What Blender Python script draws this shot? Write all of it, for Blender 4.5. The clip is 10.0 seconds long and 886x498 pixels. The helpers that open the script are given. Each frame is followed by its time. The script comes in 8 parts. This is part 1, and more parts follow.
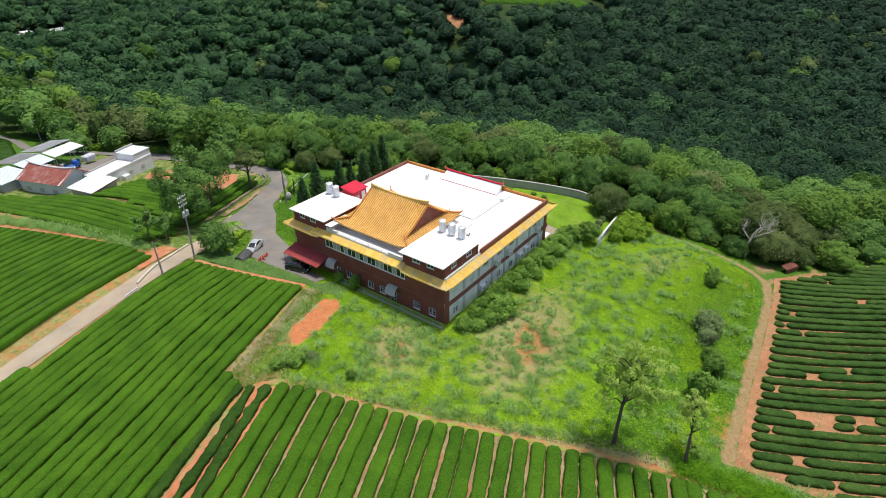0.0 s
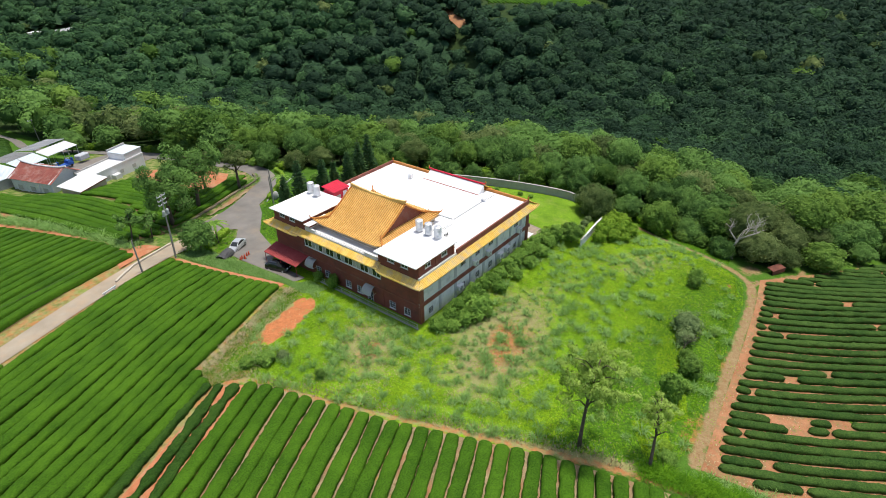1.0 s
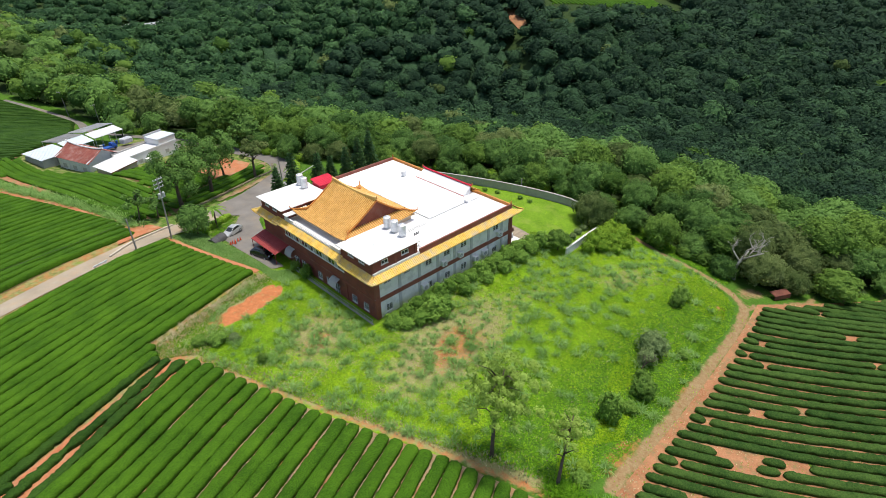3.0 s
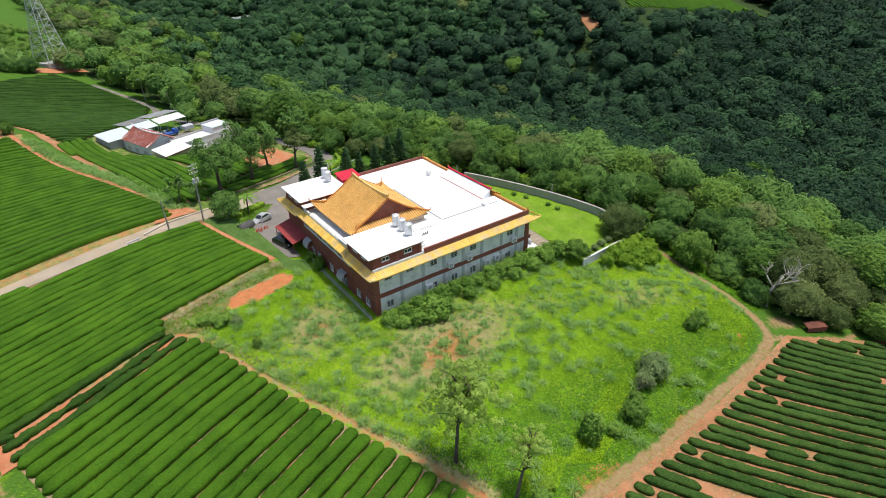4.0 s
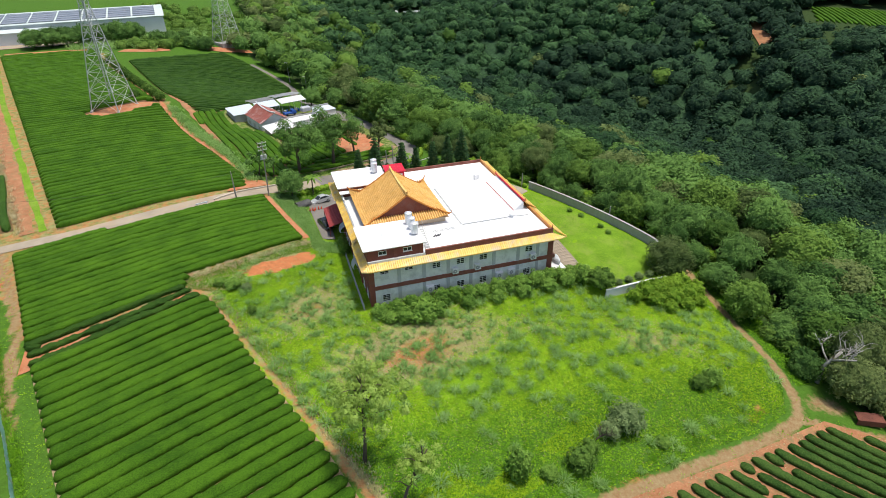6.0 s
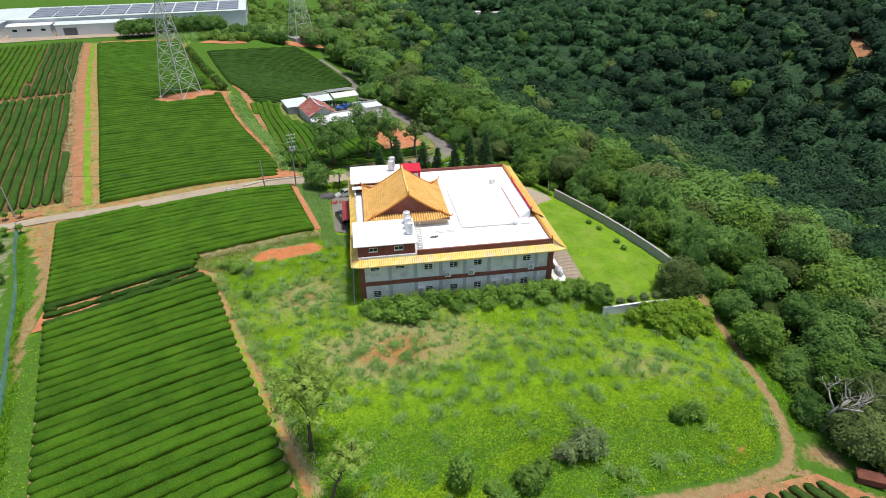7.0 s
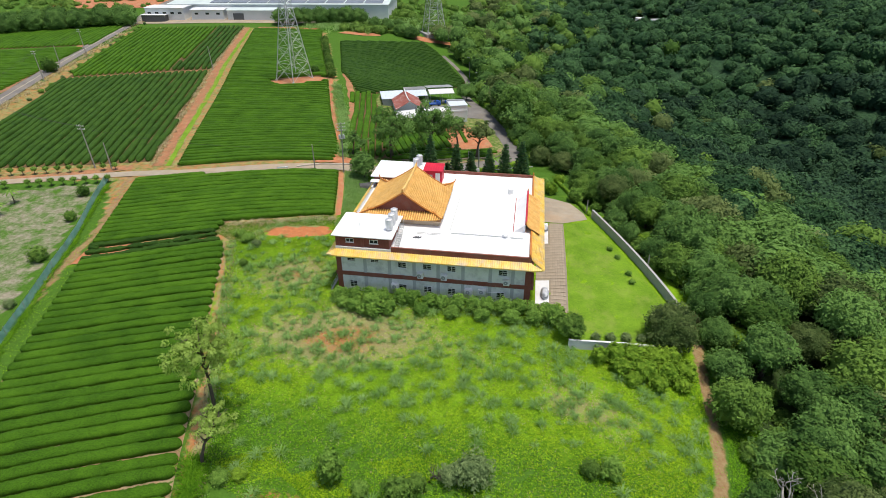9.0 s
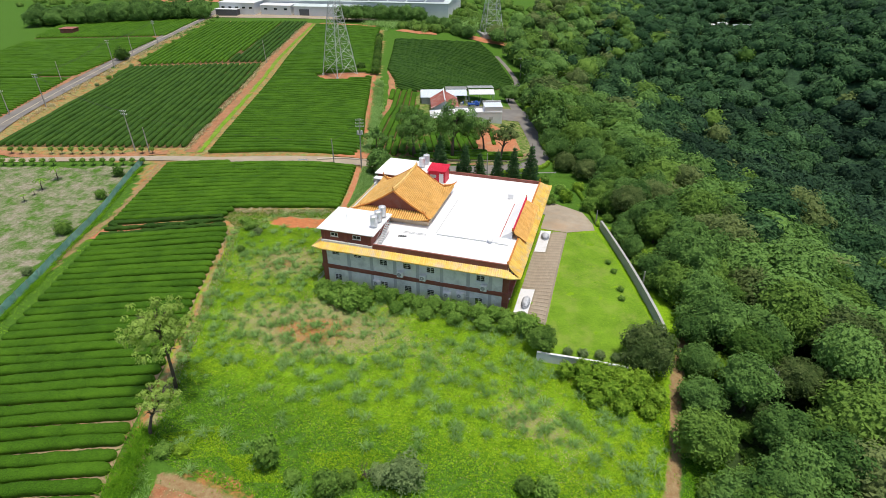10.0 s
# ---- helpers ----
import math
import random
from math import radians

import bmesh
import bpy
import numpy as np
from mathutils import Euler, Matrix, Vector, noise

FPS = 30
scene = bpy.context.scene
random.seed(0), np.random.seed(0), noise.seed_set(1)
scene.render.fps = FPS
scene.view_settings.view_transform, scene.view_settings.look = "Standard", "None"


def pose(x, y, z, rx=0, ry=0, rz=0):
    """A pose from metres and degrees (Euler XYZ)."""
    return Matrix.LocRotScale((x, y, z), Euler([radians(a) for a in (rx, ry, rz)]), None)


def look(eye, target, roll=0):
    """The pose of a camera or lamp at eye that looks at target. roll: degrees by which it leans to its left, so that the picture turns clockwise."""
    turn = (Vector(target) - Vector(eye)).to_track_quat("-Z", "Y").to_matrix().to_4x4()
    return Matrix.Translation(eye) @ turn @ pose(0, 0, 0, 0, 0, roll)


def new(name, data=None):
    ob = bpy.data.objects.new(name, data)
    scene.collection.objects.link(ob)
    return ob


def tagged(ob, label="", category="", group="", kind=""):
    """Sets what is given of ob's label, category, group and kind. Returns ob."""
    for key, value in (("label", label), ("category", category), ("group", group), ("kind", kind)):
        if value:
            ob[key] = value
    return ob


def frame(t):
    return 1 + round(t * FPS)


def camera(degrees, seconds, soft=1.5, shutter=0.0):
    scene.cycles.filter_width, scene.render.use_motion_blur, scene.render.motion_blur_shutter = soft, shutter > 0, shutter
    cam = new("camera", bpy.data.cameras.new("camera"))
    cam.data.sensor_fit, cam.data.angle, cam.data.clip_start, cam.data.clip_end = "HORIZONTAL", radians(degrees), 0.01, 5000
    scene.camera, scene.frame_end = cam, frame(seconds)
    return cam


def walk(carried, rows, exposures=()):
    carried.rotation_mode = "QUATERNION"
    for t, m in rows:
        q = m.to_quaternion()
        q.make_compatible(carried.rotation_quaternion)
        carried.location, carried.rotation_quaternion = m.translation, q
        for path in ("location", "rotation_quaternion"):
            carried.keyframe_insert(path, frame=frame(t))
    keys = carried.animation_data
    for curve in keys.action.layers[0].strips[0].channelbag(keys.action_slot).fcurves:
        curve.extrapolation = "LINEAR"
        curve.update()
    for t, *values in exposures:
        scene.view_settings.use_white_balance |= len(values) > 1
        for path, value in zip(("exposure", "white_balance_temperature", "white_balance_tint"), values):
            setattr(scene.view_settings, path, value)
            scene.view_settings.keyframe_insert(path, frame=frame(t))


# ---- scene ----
# ---- camera and its way ----
cam = camera(76.1, 10.0, 0.5)
PATH = [
    (0, (-53.68, -39.70, 52.49), (-12.31, -8.80, 21.93), -0.38),
    (0.5, (-52.30, -41.35, 52.39), (-11.14, -10.18, 21.83), -0.54),
    (1, (-50.41, -43.64, 52.31), (-9.64, -11.96, 21.75), -0.68),
    (1.5, (-48.16, -46.38, 52.24), (-8.03, -13.87, 21.68), -0.80),
    (2, (-45.69, -49.50, 52.18), (-6.46, -15.91, 21.64), -0.89),
    (2.5, (-42.72, -52.84, 52.14), (-5.00, -17.55, 21.62), -0.96),
    (3, (-39.38, -56.21, 52.10), (-3.68, -18.85, 21.61), -1.00),
    (3.5, (-35.63, -59.51, 52.08), (-2.44, -19.87, 21.62), -1.01),
    (4, (-31.35, -62.49, 52.07), (-1.36, -20.35, 21.65), -1.01),
    (4.5, (-26.81, -65.41, 52.07), (-0.20, -21.03, 21.69), -0.97),
    (5, (-21.83, -67.90, 52.08), (1.31, -21.60, 21.74), -0.92),
    (5.5, (-16.30, -70.29, 52.09), (3.17, -22.30, 21.80), -0.84),
    (6, (-10.36, -72.31, 52.11), (5.35, -22.93, 21.87), -0.75),
    (6.5, (-4.09, -73.88, 52.14), (7.71, -23.39, 21.94), -0.64),
    (7, (2.47, -75.02, 52.17), (10.33, -23.75, 22.01), -0.53),
    (7.5, (9.24, -75.69, 52.21), (13.14, -23.95, 22.08), -0.41),
    (8, (16.04, -75.86, 52.25), (15.95, -23.96, 22.15), -0.30),
    (8.5, (23.02, -75.39, 52.29), (18.90, -23.64, 22.21), -0.19),
    (9, (29.95, -74.57, 52.33), (22.03, -23.26, 22.25), -0.10),
    (9.5, (36.76, -73.11, 52.38), (25.16, -22.52, 22.28), -0.03),
    (10, (43.46, -71.09, 52.42), (28.43, -21.42, 22.29), 0.01),
]
walk(cam, [(t, look(eye, target, roll)) for t, eye, target, roll in PATH], [(0, 0.0), (6, -0.03), (8, -0.12), (10, -0.16)])
# ---- sky, sun, exposure ----
SUN_ELEVATION, SUN_AZIMUTH = 79.0, 342.0     # degrees; azimuth from +x towards +y, where the sun stands
world = bpy.data.worlds.new("world")
scene.world = world
world.use_nodes = True
_wn = world.node_tree.nodes
_sky = _wn.new("ShaderNodeTexSky")
_sky.sky_type, _sky.sun_disc = "NISHITA", False
_sky.sun_elevation, _sky.sun_rotation = radians(SUN_ELEVATION), radians(90 - SUN_AZIMUTH)
_sky.air_density, _sky.dust_density = 1.0, 2.5
world.node_tree.links.new(_sky.outputs[0], _wn["Background"].inputs[0])
_wn["Background"].inputs[1].default_value = 0.15
_sun = bpy.data.lights.new("sun", "SUN")
_sun.energy, _sun.angle, _sun.color = 3.8, radians(6.0), (1.0, 0.94, 0.84)
_lamp = new("sun", _sun)
_az, _el = radians(SUN_AZIMUTH), radians(SUN_ELEVATION)
_lamp.matrix_world = look((80 * math.cos(_az) * math.cos(_el), 80 * math.sin(_az) * math.cos(_el), 80 * math.sin(_el)), (0, 0, 0))
scene.view_settings.exposure = 0.0
# ---- the lie of the land ----
FIELD_SPOTS = [(-8, 22.5, 1.3), (-12.2, 45.2, 1.1), (-18.7, 44, 1.9), (-25.4, 10, 1.5), (-47.6, 7.3, 1.0), (-45, -5, 0.6), (-4.6, -35.9, -0.9), (-6.5, -29.0, -0.5), (-54.5, 38, 2.4), (-60, 114, 3.9),
               (-84, 118, 5.2), (-39, 120, 4.2), (-84, 230, 7.2), (-169, 206, 7.4), (-136, 105, 4.6), (-40, -60, -1.0), (-90, 20, 2.2), (-35, 70, 2.6), (-14, 14, 1.0)]
YARD_SPOTS = [(0, 0, -0.9), (33, 0, -0.9), (33, 34, -0.9), (0, 34, -1.0), (-1.4, 43, -1.5), (-17, 106, -2.2), (-9, 86, 0.0), (-2, 116, -2.8), (18, -36.4, -4.8),
              (50.2, -36.4, -6.3), (52.6, -19.4, -4.2), (57.3, -17.8, -6.2), (56.4, -26, -6.3), (48, -29, -4.6), (38.6, -32.6, -4.6), (42, -25.5, -3.6), (40, -38.0, -6.0), (29, -38.2, -5.6), (28, -33.6, -4.2), (38.6, -8, -2.4), (54.5, 3.2, -1.9), (20, -18, -1.8), (5, 75, -2.2), (60, -70, -7.0)]
VALLEY_SPOTS = [(50, 33, -2), (76, 1, -6), (103, 97, -23), (88, 40, -13), (115, 133, -34), (159, 105, -37), (160, 174, -32), (165, 220, -26),
                (204, 143, -27), (220, 119, -14), (241, 175, -5), (244, 37, -28), (260, -12, -34), (74, 110, -19), (38, 91, -5), (0, 162, -8)]
FAR_SPOTS = [(33, 126, -8), (54, 205, -19), (133, 246, -31), (148, 290, -13), (35, 352, -8), (120, 430, -29), (-20, 220, 1), (300, 260, 6), (330, 90, -10),
             (250, 420, -2), (-60, 420, 6), (-300, 300, 8), (-250, 60, 3), (100, -90, -14), (160, -20, -30), (430, 300, 12), (120, 620, -10), (420, -100, -25)]
SPOTS = np.array(FIELD_SPOTS + YARD_SPOTS + VALLEY_SPOTS + FAR_SPOTS, float)


def _spline(r2):
    return 0.5 * r2 * np.log(r2 + 1e-9)


_S = SPOTS[:, :2] / 100.0
_n = len(_S)
_A = np.zeros((_n + 3, _n + 3))
_A[:_n, :_n] = _spline(((_S[:, None] - _S[None]) ** 2).sum(-1)) + 0.002 * np.eye(_n)
_A[:_n, _n], _A[:_n, _n + 1:] = 1, _S
_A[_n:, :_n] = _A[:_n, _n:].T
_W = np.linalg.solve(_A, np.concatenate([SPOTS[:, 2], np.zeros(3)]))


def smooth(a, b, v):
    u = np.clip((np.asarray(v, float) - a) / (b - a), 0, 1)
    return u * u * (3 - 2 * u)


def heights(x, y):
    """Ground heights for arrays of places."""
    x, y = np.atleast_1d(np.asarray(x, float)), np.atleast_1d(np.asarray(y, float))
    # beyond the valley and the plain the land runs on level
    px, py = np.clip(x, -330, 440), np.clip(y, -120, 640)
    p = np.stack([px, py], -1) / 100.0
    z = _spline(((p[:, None] - _S[None]) ** 2).sum(-1)) @ _W[:_n] + _W[_n] + p @ _W[_n + 1:]
    # the levelled pad under the hall
    out = np.maximum.reduce([-1.5 - x, x - 34.0, -1.0 - y, y - 35.0])
    k = 1 - smooth(0.0, 5.0, out)
    return z * (1 - k) - 0.9 * k


def height(x, y):
    return float(heights([x], [y])[0])
# ---- materials ----
def surface(name, dark, light, scale=1.0, fine=12.0, rough=0.85, bump=0.3, metal=0.0, per_object=0.0, per_island=0.0, spread=0.35, stain=None, stain_scale=0.3, stain_amount=0.5,
            toned=False, bump_scale=None, distance=0.05, gloss=0.35):
    """A two-scale procedural surface: broad tone from dark to light, fine grain, optional stains, random tone by object or by island."""
    m = bpy.data.materials.new(name)
    m.use_nodes = True
    nt = m.node_tree
    nodes, links = nt.nodes, nt.links
    bsdf = nodes["Principled BSDF"]
    bsdf.inputs["Roughness"].default_value, bsdf.inputs["Metallic"].default_value = rough, metal
    bsdf.inputs["Specular IOR Level"].default_value = gloss
    co = nodes.new("ShaderNodeTexCoord").outputs["Object"]

    def noise_at(sc, detail=3.0, rg=0.6):
        n = nodes.new("ShaderNodeTexNoise")
        n.inputs["Scale"].default_value, n.inputs["Detail"].default_value, n.inputs["Roughness"].default_value = sc, detail, rg
        links.new(co, n.inputs["Vector"])
        return n.outputs["Fac"]

    def math_node(op, a, b):
        n = nodes.new("ShaderNodeMath")
        n.operation = op
        for sock, val in zip(n.inputs, (a, b)):
            if isinstance(val, (int, float)):
                sock.default_value = val
            else:
                links.new(val, sock)
        return n.outputs[0]

    tone = math_node("ADD", math_node("MULTIPLY", math_node("SUBTRACT", noise_at(scale), 0.5), 1.6), math_node("MULTIPLY", math_node("SUBTRACT", noise_at(fine, 2.0), 0.5), spread * 4))
    tone = math_node("ADD", tone, 0.5)
    if per_object:
        info = nodes.new("ShaderNodeObjectInfo")
        tone = math_node("ADD", tone, math_node("MULTIPLY", math_node("SUBTRACT", info.outputs["Random"], 0.5), per_object))
    if per_island:
        geo = nodes.new("ShaderNodeNewGeometry")
        tone = math_node("ADD", tone, math_node("MULTIPLY", math_node("SUBTRACT", geo.outputs["Random Per Island"], 0.5), per_island))
    if toned:
        own = nodes.new("ShaderNodeAttribute")
        own.attribute_name = "tone"
        tone = math_node("ADD", tone, own.outputs["Fac"])
    mix = nodes.new("ShaderNodeMix")
    mix.data_type, mix.clamp_factor = "RGBA", True
    links.new(tone, mix.inputs["Factor"])
    mix.inputs["A"].default_value, mix.inputs["B"].default_value = (*dark, 1), (*light, 1)
    col = mix.outputs["Result"]
    if stain:
        ramp = nodes.new("ShaderNodeMapRange")
        ramp.inputs["From Min"].default_value, ramp.inputs["From Max"].default_value = 0.48, 0.68
        links.new(noise_at(stain_scale, 5.0, 0.7), ramp.inputs["Value"])
        over = nodes.new("ShaderNodeMix")
        over.data_type = "RGBA"
        links.new(math_node("MULTIPLY", ramp.outputs["Result"], stain_amount), over.inputs["Factor"])
        links.new(col, over.inputs["A"])
        over.inputs["B"].default_value = (*stain, 1)
        col = over.outputs["Result"]
    links.new(col, bsdf.inputs["Base Color"])
    if bump:
        bn = nodes.new("ShaderNodeBump")
        bn.inputs["Strength"].default_value, bn.inputs["Distance"].default_value = bump, distance
        links.new(noise_at(bump_scale or fine, 3.0), bn.inputs["Height"])
        links.new(bn.outputs["Normal"], bsdf.inputs["Normal"])
    return m


def foliage(name, dark, light, fine=3.0, per_object=0.9, per_island=0.5, rough=0.75, through_light=0.3, clump=0.0):
    m = surface(name, dark, light, scale=0.35, fine=fine, rough=rough, bump=1.0 if clump else 0.8, per_object=per_object, per_island=per_island, spread=0.42, bump_scale=clump or fine * 0.9, distance=1.2 if clump else 0.4, toned=True)
    nodes, links = m.node_tree.nodes, m.node_tree.links
    bsdf = nodes["Principled BSDF"]
    bsdf.inputs["Specular IOR Level"].default_value = 0.15
    # thin leaves let some light through
    thin = nodes.new("ShaderNodeBsdfTranslucent")
    links.new(bsdf.inputs["Base Color"].links[0].from_socket, thin.inputs["Color"])
    both = nodes.new("ShaderNodeMixShader")
    both.inputs["Fac"].default_value = through_light
    links.new(bsdf.outputs[0], both.inputs[1])
    links.new(thin.outputs[0], both.inputs[2])
    links.new(both.outputs[0], nodes["Material Output"].inputs["Surface"])
    return m


def glass(name, tint, rough=0.06):
    m = bpy.data.materials.new(name)
    m.use_nodes = True
    b = m.node_tree.nodes["Principled BSDF"]
    b.inputs["Base Color"].default_value, b.inputs["Roughness"].default_value = (*tint, 1), rough
    b.inputs["Specular IOR Level"].default_value = 0.7
    return m


M = {
    "tea": surface("tea_leaf", (0.027, 0.080, 0.004), (0.074, 0.172, 0.009), scale=0.25, fine=6.0, rough=0.8, gloss=0.1, bump=0.9, per_object=0.25, spread=0.5, bump_scale=9.0, distance=0.12),
    "tea_dark": surface("tea_leaf_dark", (0.016, 0.048, 0.006), (0.050, 0.112, 0.014), scale=0.25, fine=6.0, rough=0.8, gloss=0.1, bump=0.9, per_object=0.3, spread=0.5, bump_scale=8.0, distance=0.12),
    "tea_old": surface("old_tea_leaf", (0.019, 0.054, 0.008), (0.062, 0.118, 0.022), scale=0.4, fine=5.0, rough=0.8, gloss=0.1, bump=0.9, per_object=0.5, spread=0.6, bump_scale=6.0, distance=0.15),
    "soil": surface("red_soil", (0.27, 0.105, 0.045), (0.46, 0.23, 0.115), scale=0.5, fine=5.0, rough=0.95, bump=0.5, spread=0.3, stain=(0.20, 0.17, 0.075), stain_scale=0.7, stain_amount=0.9),
    # litter soil darkened by the shade between hedges, put into its colour
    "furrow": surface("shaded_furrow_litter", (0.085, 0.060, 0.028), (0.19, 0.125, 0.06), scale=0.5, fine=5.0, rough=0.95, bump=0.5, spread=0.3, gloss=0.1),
    "straw": surface("dry_straw_soil", (0.16, 0.12, 0.06), (0.40, 0.31, 0.18), scale=0.6, fine=9.0, rough=0.95, bump=0.6, stain=(0.33, 0.13, 0.05), stain_scale=0.25, stain_amount=0.7),
    "bare": surface("bare_red_earth", (0.36, 0.12, 0.05), (0.52, 0.22, 0.105), scale=0.7, fine=6.0, rough=0.95, bump=0.5, spread=0.35, stain=(0.40, 0.29, 0.17), stain_scale=0.5, stain_amount=0.6),
    "asphalt": surface("worn_asphalt", (0.135, 0.125, 0.115), (0.24, 0.225, 0.205), scale=0.2, fine=9.0, rough=0.9, bump=0.15, spread=0.12, stain=(0.28, 0.23, 0.17), stain_scale=0.12, stain_amount=0.6),
    "concrete": surface("concrete_road", (0.27, 0.225, 0.165), (0.42, 0.36, 0.275), scale=0.3, fine=6.0, rough=0.9, bump=0.15, spread=0.12, stain=(0.45, 0.30, 0.18), stain_scale=0.2, stain_amount=0.5),
    "kerb_concrete": surface("pale_kerb_concrete", (0.42, 0.37, 0.29), (0.58, 0.52, 0.43), scale=0.6, fine=6.0, rough=0.9, bump=0.15, spread=0.12),
    "paving": surface("paving_brick", (0.25, 0.205, 0.15), (0.40, 0.335, 0.25), scale=0.5, fine=5.0, rough=0.9, bump=0.15, per_object=0.3, spread=0.15),
    "joint": surface("paving_joint", (0.23, 0.19, 0.135), (0.33, 0.28, 0.20), scale=1.0, fine=8.0),
    "brick": surface("red_brick_tile_wall", (0.175, 0.047, 0.033), (0.275, 0.083, 0.06), scale=0.35, fine=6.0, rough=0.75, bump=0.12, spread=0.12, stain=(0.09, 0.05, 0.045), stain_scale=0.5, stain_amount=0.6),
    "trim": surface("red_brown_trim", (0.19, 0.055, 0.035), (0.29, 0.10, 0.07), scale=0.5, fine=7.0, rough=0.75, bump=0.1, spread=0.15, stain=(0.22, 0.16, 0.14), stain_scale=0.7, stain_amount=0.4),
    "render_grey": surface("grey_cement_wall", (0.72, 0.72, 0.70), (0.86, 0.86, 0.83), scale=0.5, fine=5.0, rough=0.9, bump=0.12, spread=0.12, stain=(0.46, 0.46, 0.44), stain_scale=0.6, stain_amount=0.6),
    "pilaster": surface("dark_grey_pilaster", (0.42, 0.425, 0.425), (0.58, 0.585, 0.58), scale=0.6, fine=5.0, rough=0.9, bump=0.12, spread=0.12),
    "roof_white": surface("white_roof_coating", (0.78, 0.79, 0.80), (0.88, 0.88, 0.88), scale=0.2, fine=3.0, rough=0.55, bump=0.05, spread=0.06, stain=(0.62, 0.62, 0.60), stain_scale=0.35, stain_amount=0.28),
    "tile": surface("orange_glazed_tile", (0.74, 0.42, 0.10), (0.95, 0.64, 0.23), scale=0.8, fine=5.0, rough=0.38, bump=0.15, per_island=0.45, spread=0.2, stain=(0.52, 0.28, 0.09), stain_scale=0.5, stain_amount=0.4),
    "tile_yellow": surface("weathered_yellow_tile", (0.76, 0.48, 0.08), (0.95, 0.73, 0.20), scale=0.7, fine=4.0, rough=0.45, bump=0.15, per_island=0.4, spread=0.2, stain=(0.62, 0.50, 0.36), stain_scale=0.55, stain_amount=0.9),
    "tile_bed": surface("orange_pan_tile", (0.42, 0.20, 0.045), (0.62, 0.34, 0.10), scale=0.8, fine=5.0, rough=0.5, bump=0.15, spread=0.2),
    "ornament": surface("orange_ridge_ornament", (0.42, 0.14, 0.025), (0.62, 0.26, 0.05), scale=1.5, fine=8.0, rough=0.45, bump=0.2),
    "white_paint": surface("white_painted_plaster", (0.62, 0.63, 0.64), (0.80, 0.80, 0.80), scale=0.5, fine=4.0, rough=0.7, bump=0.08, spread=0.12, stain=(0.46, 0.45, 0.42), stain_scale=0.5, stain_amount=0.5),
    "white_metal": surface("white_metal", (0.68, 0.69, 0.69), (0.82, 0.82, 0.81), scale=1.5, fine=8.0, rough=0.45, bump=0.0, spread=0.08),
    "cream": surface("cream_plaster", (0.52, 0.40, 0.27), (0.68, 0.55, 0.40), scale=0.6, fine=5.0, rough=0.8, bump=0.1, spread=0.12),
    "steel": surface("stainless_steel", (0.62, 0.63, 0.64), (0.80, 0.81, 0.82), scale=2.0, fine=9.0, rough=0.4, metal=0.55, bump=0.05, spread=0.1),
    "galvanised": surface("galvanised_steel", (0.42, 0.44, 0.44), (0.60, 0.62, 0.61), scale=1.0, fine=6.0, rough=0.6, metal=0.35, bump=0.0, spread=0.12),
    "red_metal": surface("crimson_sheet_metal", (0.50, 0.012, 0.035), (0.66, 0.025, 0.06), scale=0.6, fine=5.0, rough=0.5, bump=0.05, spread=0.1),
    "awning_red": surface("faded_red_awning", (0.27, 0.035, 0.035), (0.38, 0.07, 0.065), scale=0.7, fine=5.0, rough=0.6, bump=0.05, spread=0.15),
    "window": glass("window_glass", (0.025, 0.03, 0.032)),
    "curtain": surface("pale_window_blind", (0.36, 0.36, 0.34), (0.50, 0.49, 0.46), scale=2.0, fine=8.0, rough=0.5, bump=0.0),
    "black_paint": glass("black_car_paint", (0.012, 0.013, 0.016), 0.15),
    "silver_paint": surface("silver_car_paint", (0.56, 0.58, 0.60), (0.66, 0.68, 0.70), scale=1.0, fine=9.0, rough=0.3, metal=0.5, bump=0.0, spread=0.03),
    "tyre": surface("tyre_rubber", (0.015, 0.015, 0.015), (0.03, 0.03, 0.03), scale=5.0, fine=20.0, bump=0.0),
    "plastic_grey": surface("dark_grey_grille", (0.09, 0.095, 0.10), (0.16, 0.165, 0.17), scale=4.0, fine=12.0, bump=0.0),
    "grille": surface("grey_fan_grille", (0.26, 0.27, 0.28), (0.40, 0.41, 0.42), scale=4.0, fine=12.0, bump=0.0),
    "cover": surface("silver_fabric_cover", (0.40, 0.42, 0.45), (0.58, 0.60, 0.63), scale=1.2, fine=5.0, rough=0.5, bump=0.4),
    "wall_concrete": surface("weathered_concrete_wall", (0.30, 0.30, 0.29), (0.50, 0.50, 0.48), scale=0.5, fine=4.0, rough=0.9, bump=0.15, spread=0.15, stain=(0.16, 0.16, 0.14), stain_scale=0.5, stain_amount=0.5),
    "bank_stone": surface("mossy_bank_stone", (0.10, 0.085, 0.055), (0.24, 0.20, 0.14), scale=0.8, fine=4.0, rough=0.95, bump=0.5, stain=(0.07, 0.11, 0.03), stain_scale=0.6, stain_amount=0.7),
    "pole": surface("concrete_pole", (0.25, 0.235, 0.21), (0.38, 0.36, 0.33), scale=1.0, fine=8.0, rough=0.9, bump=0.1),
    "wire": surface("cable", (0.03, 0.03, 0.03), (0.05, 0.05, 0.05), bump=0.0),
    "bark": surface("grey_brown_bark", (0.055, 0.042, 0.032), (0.16, 0.125, 0.095), scale=1.5, fine=9.0, rough=0.95, bump=0.6),
    "dead_wood": surface("bleached_dead_wood", (0.30, 0.28, 0.25), (0.50, 0.48, 0.44), scale=1.2, fine=8.0, rough=0.9, bump=0.4),
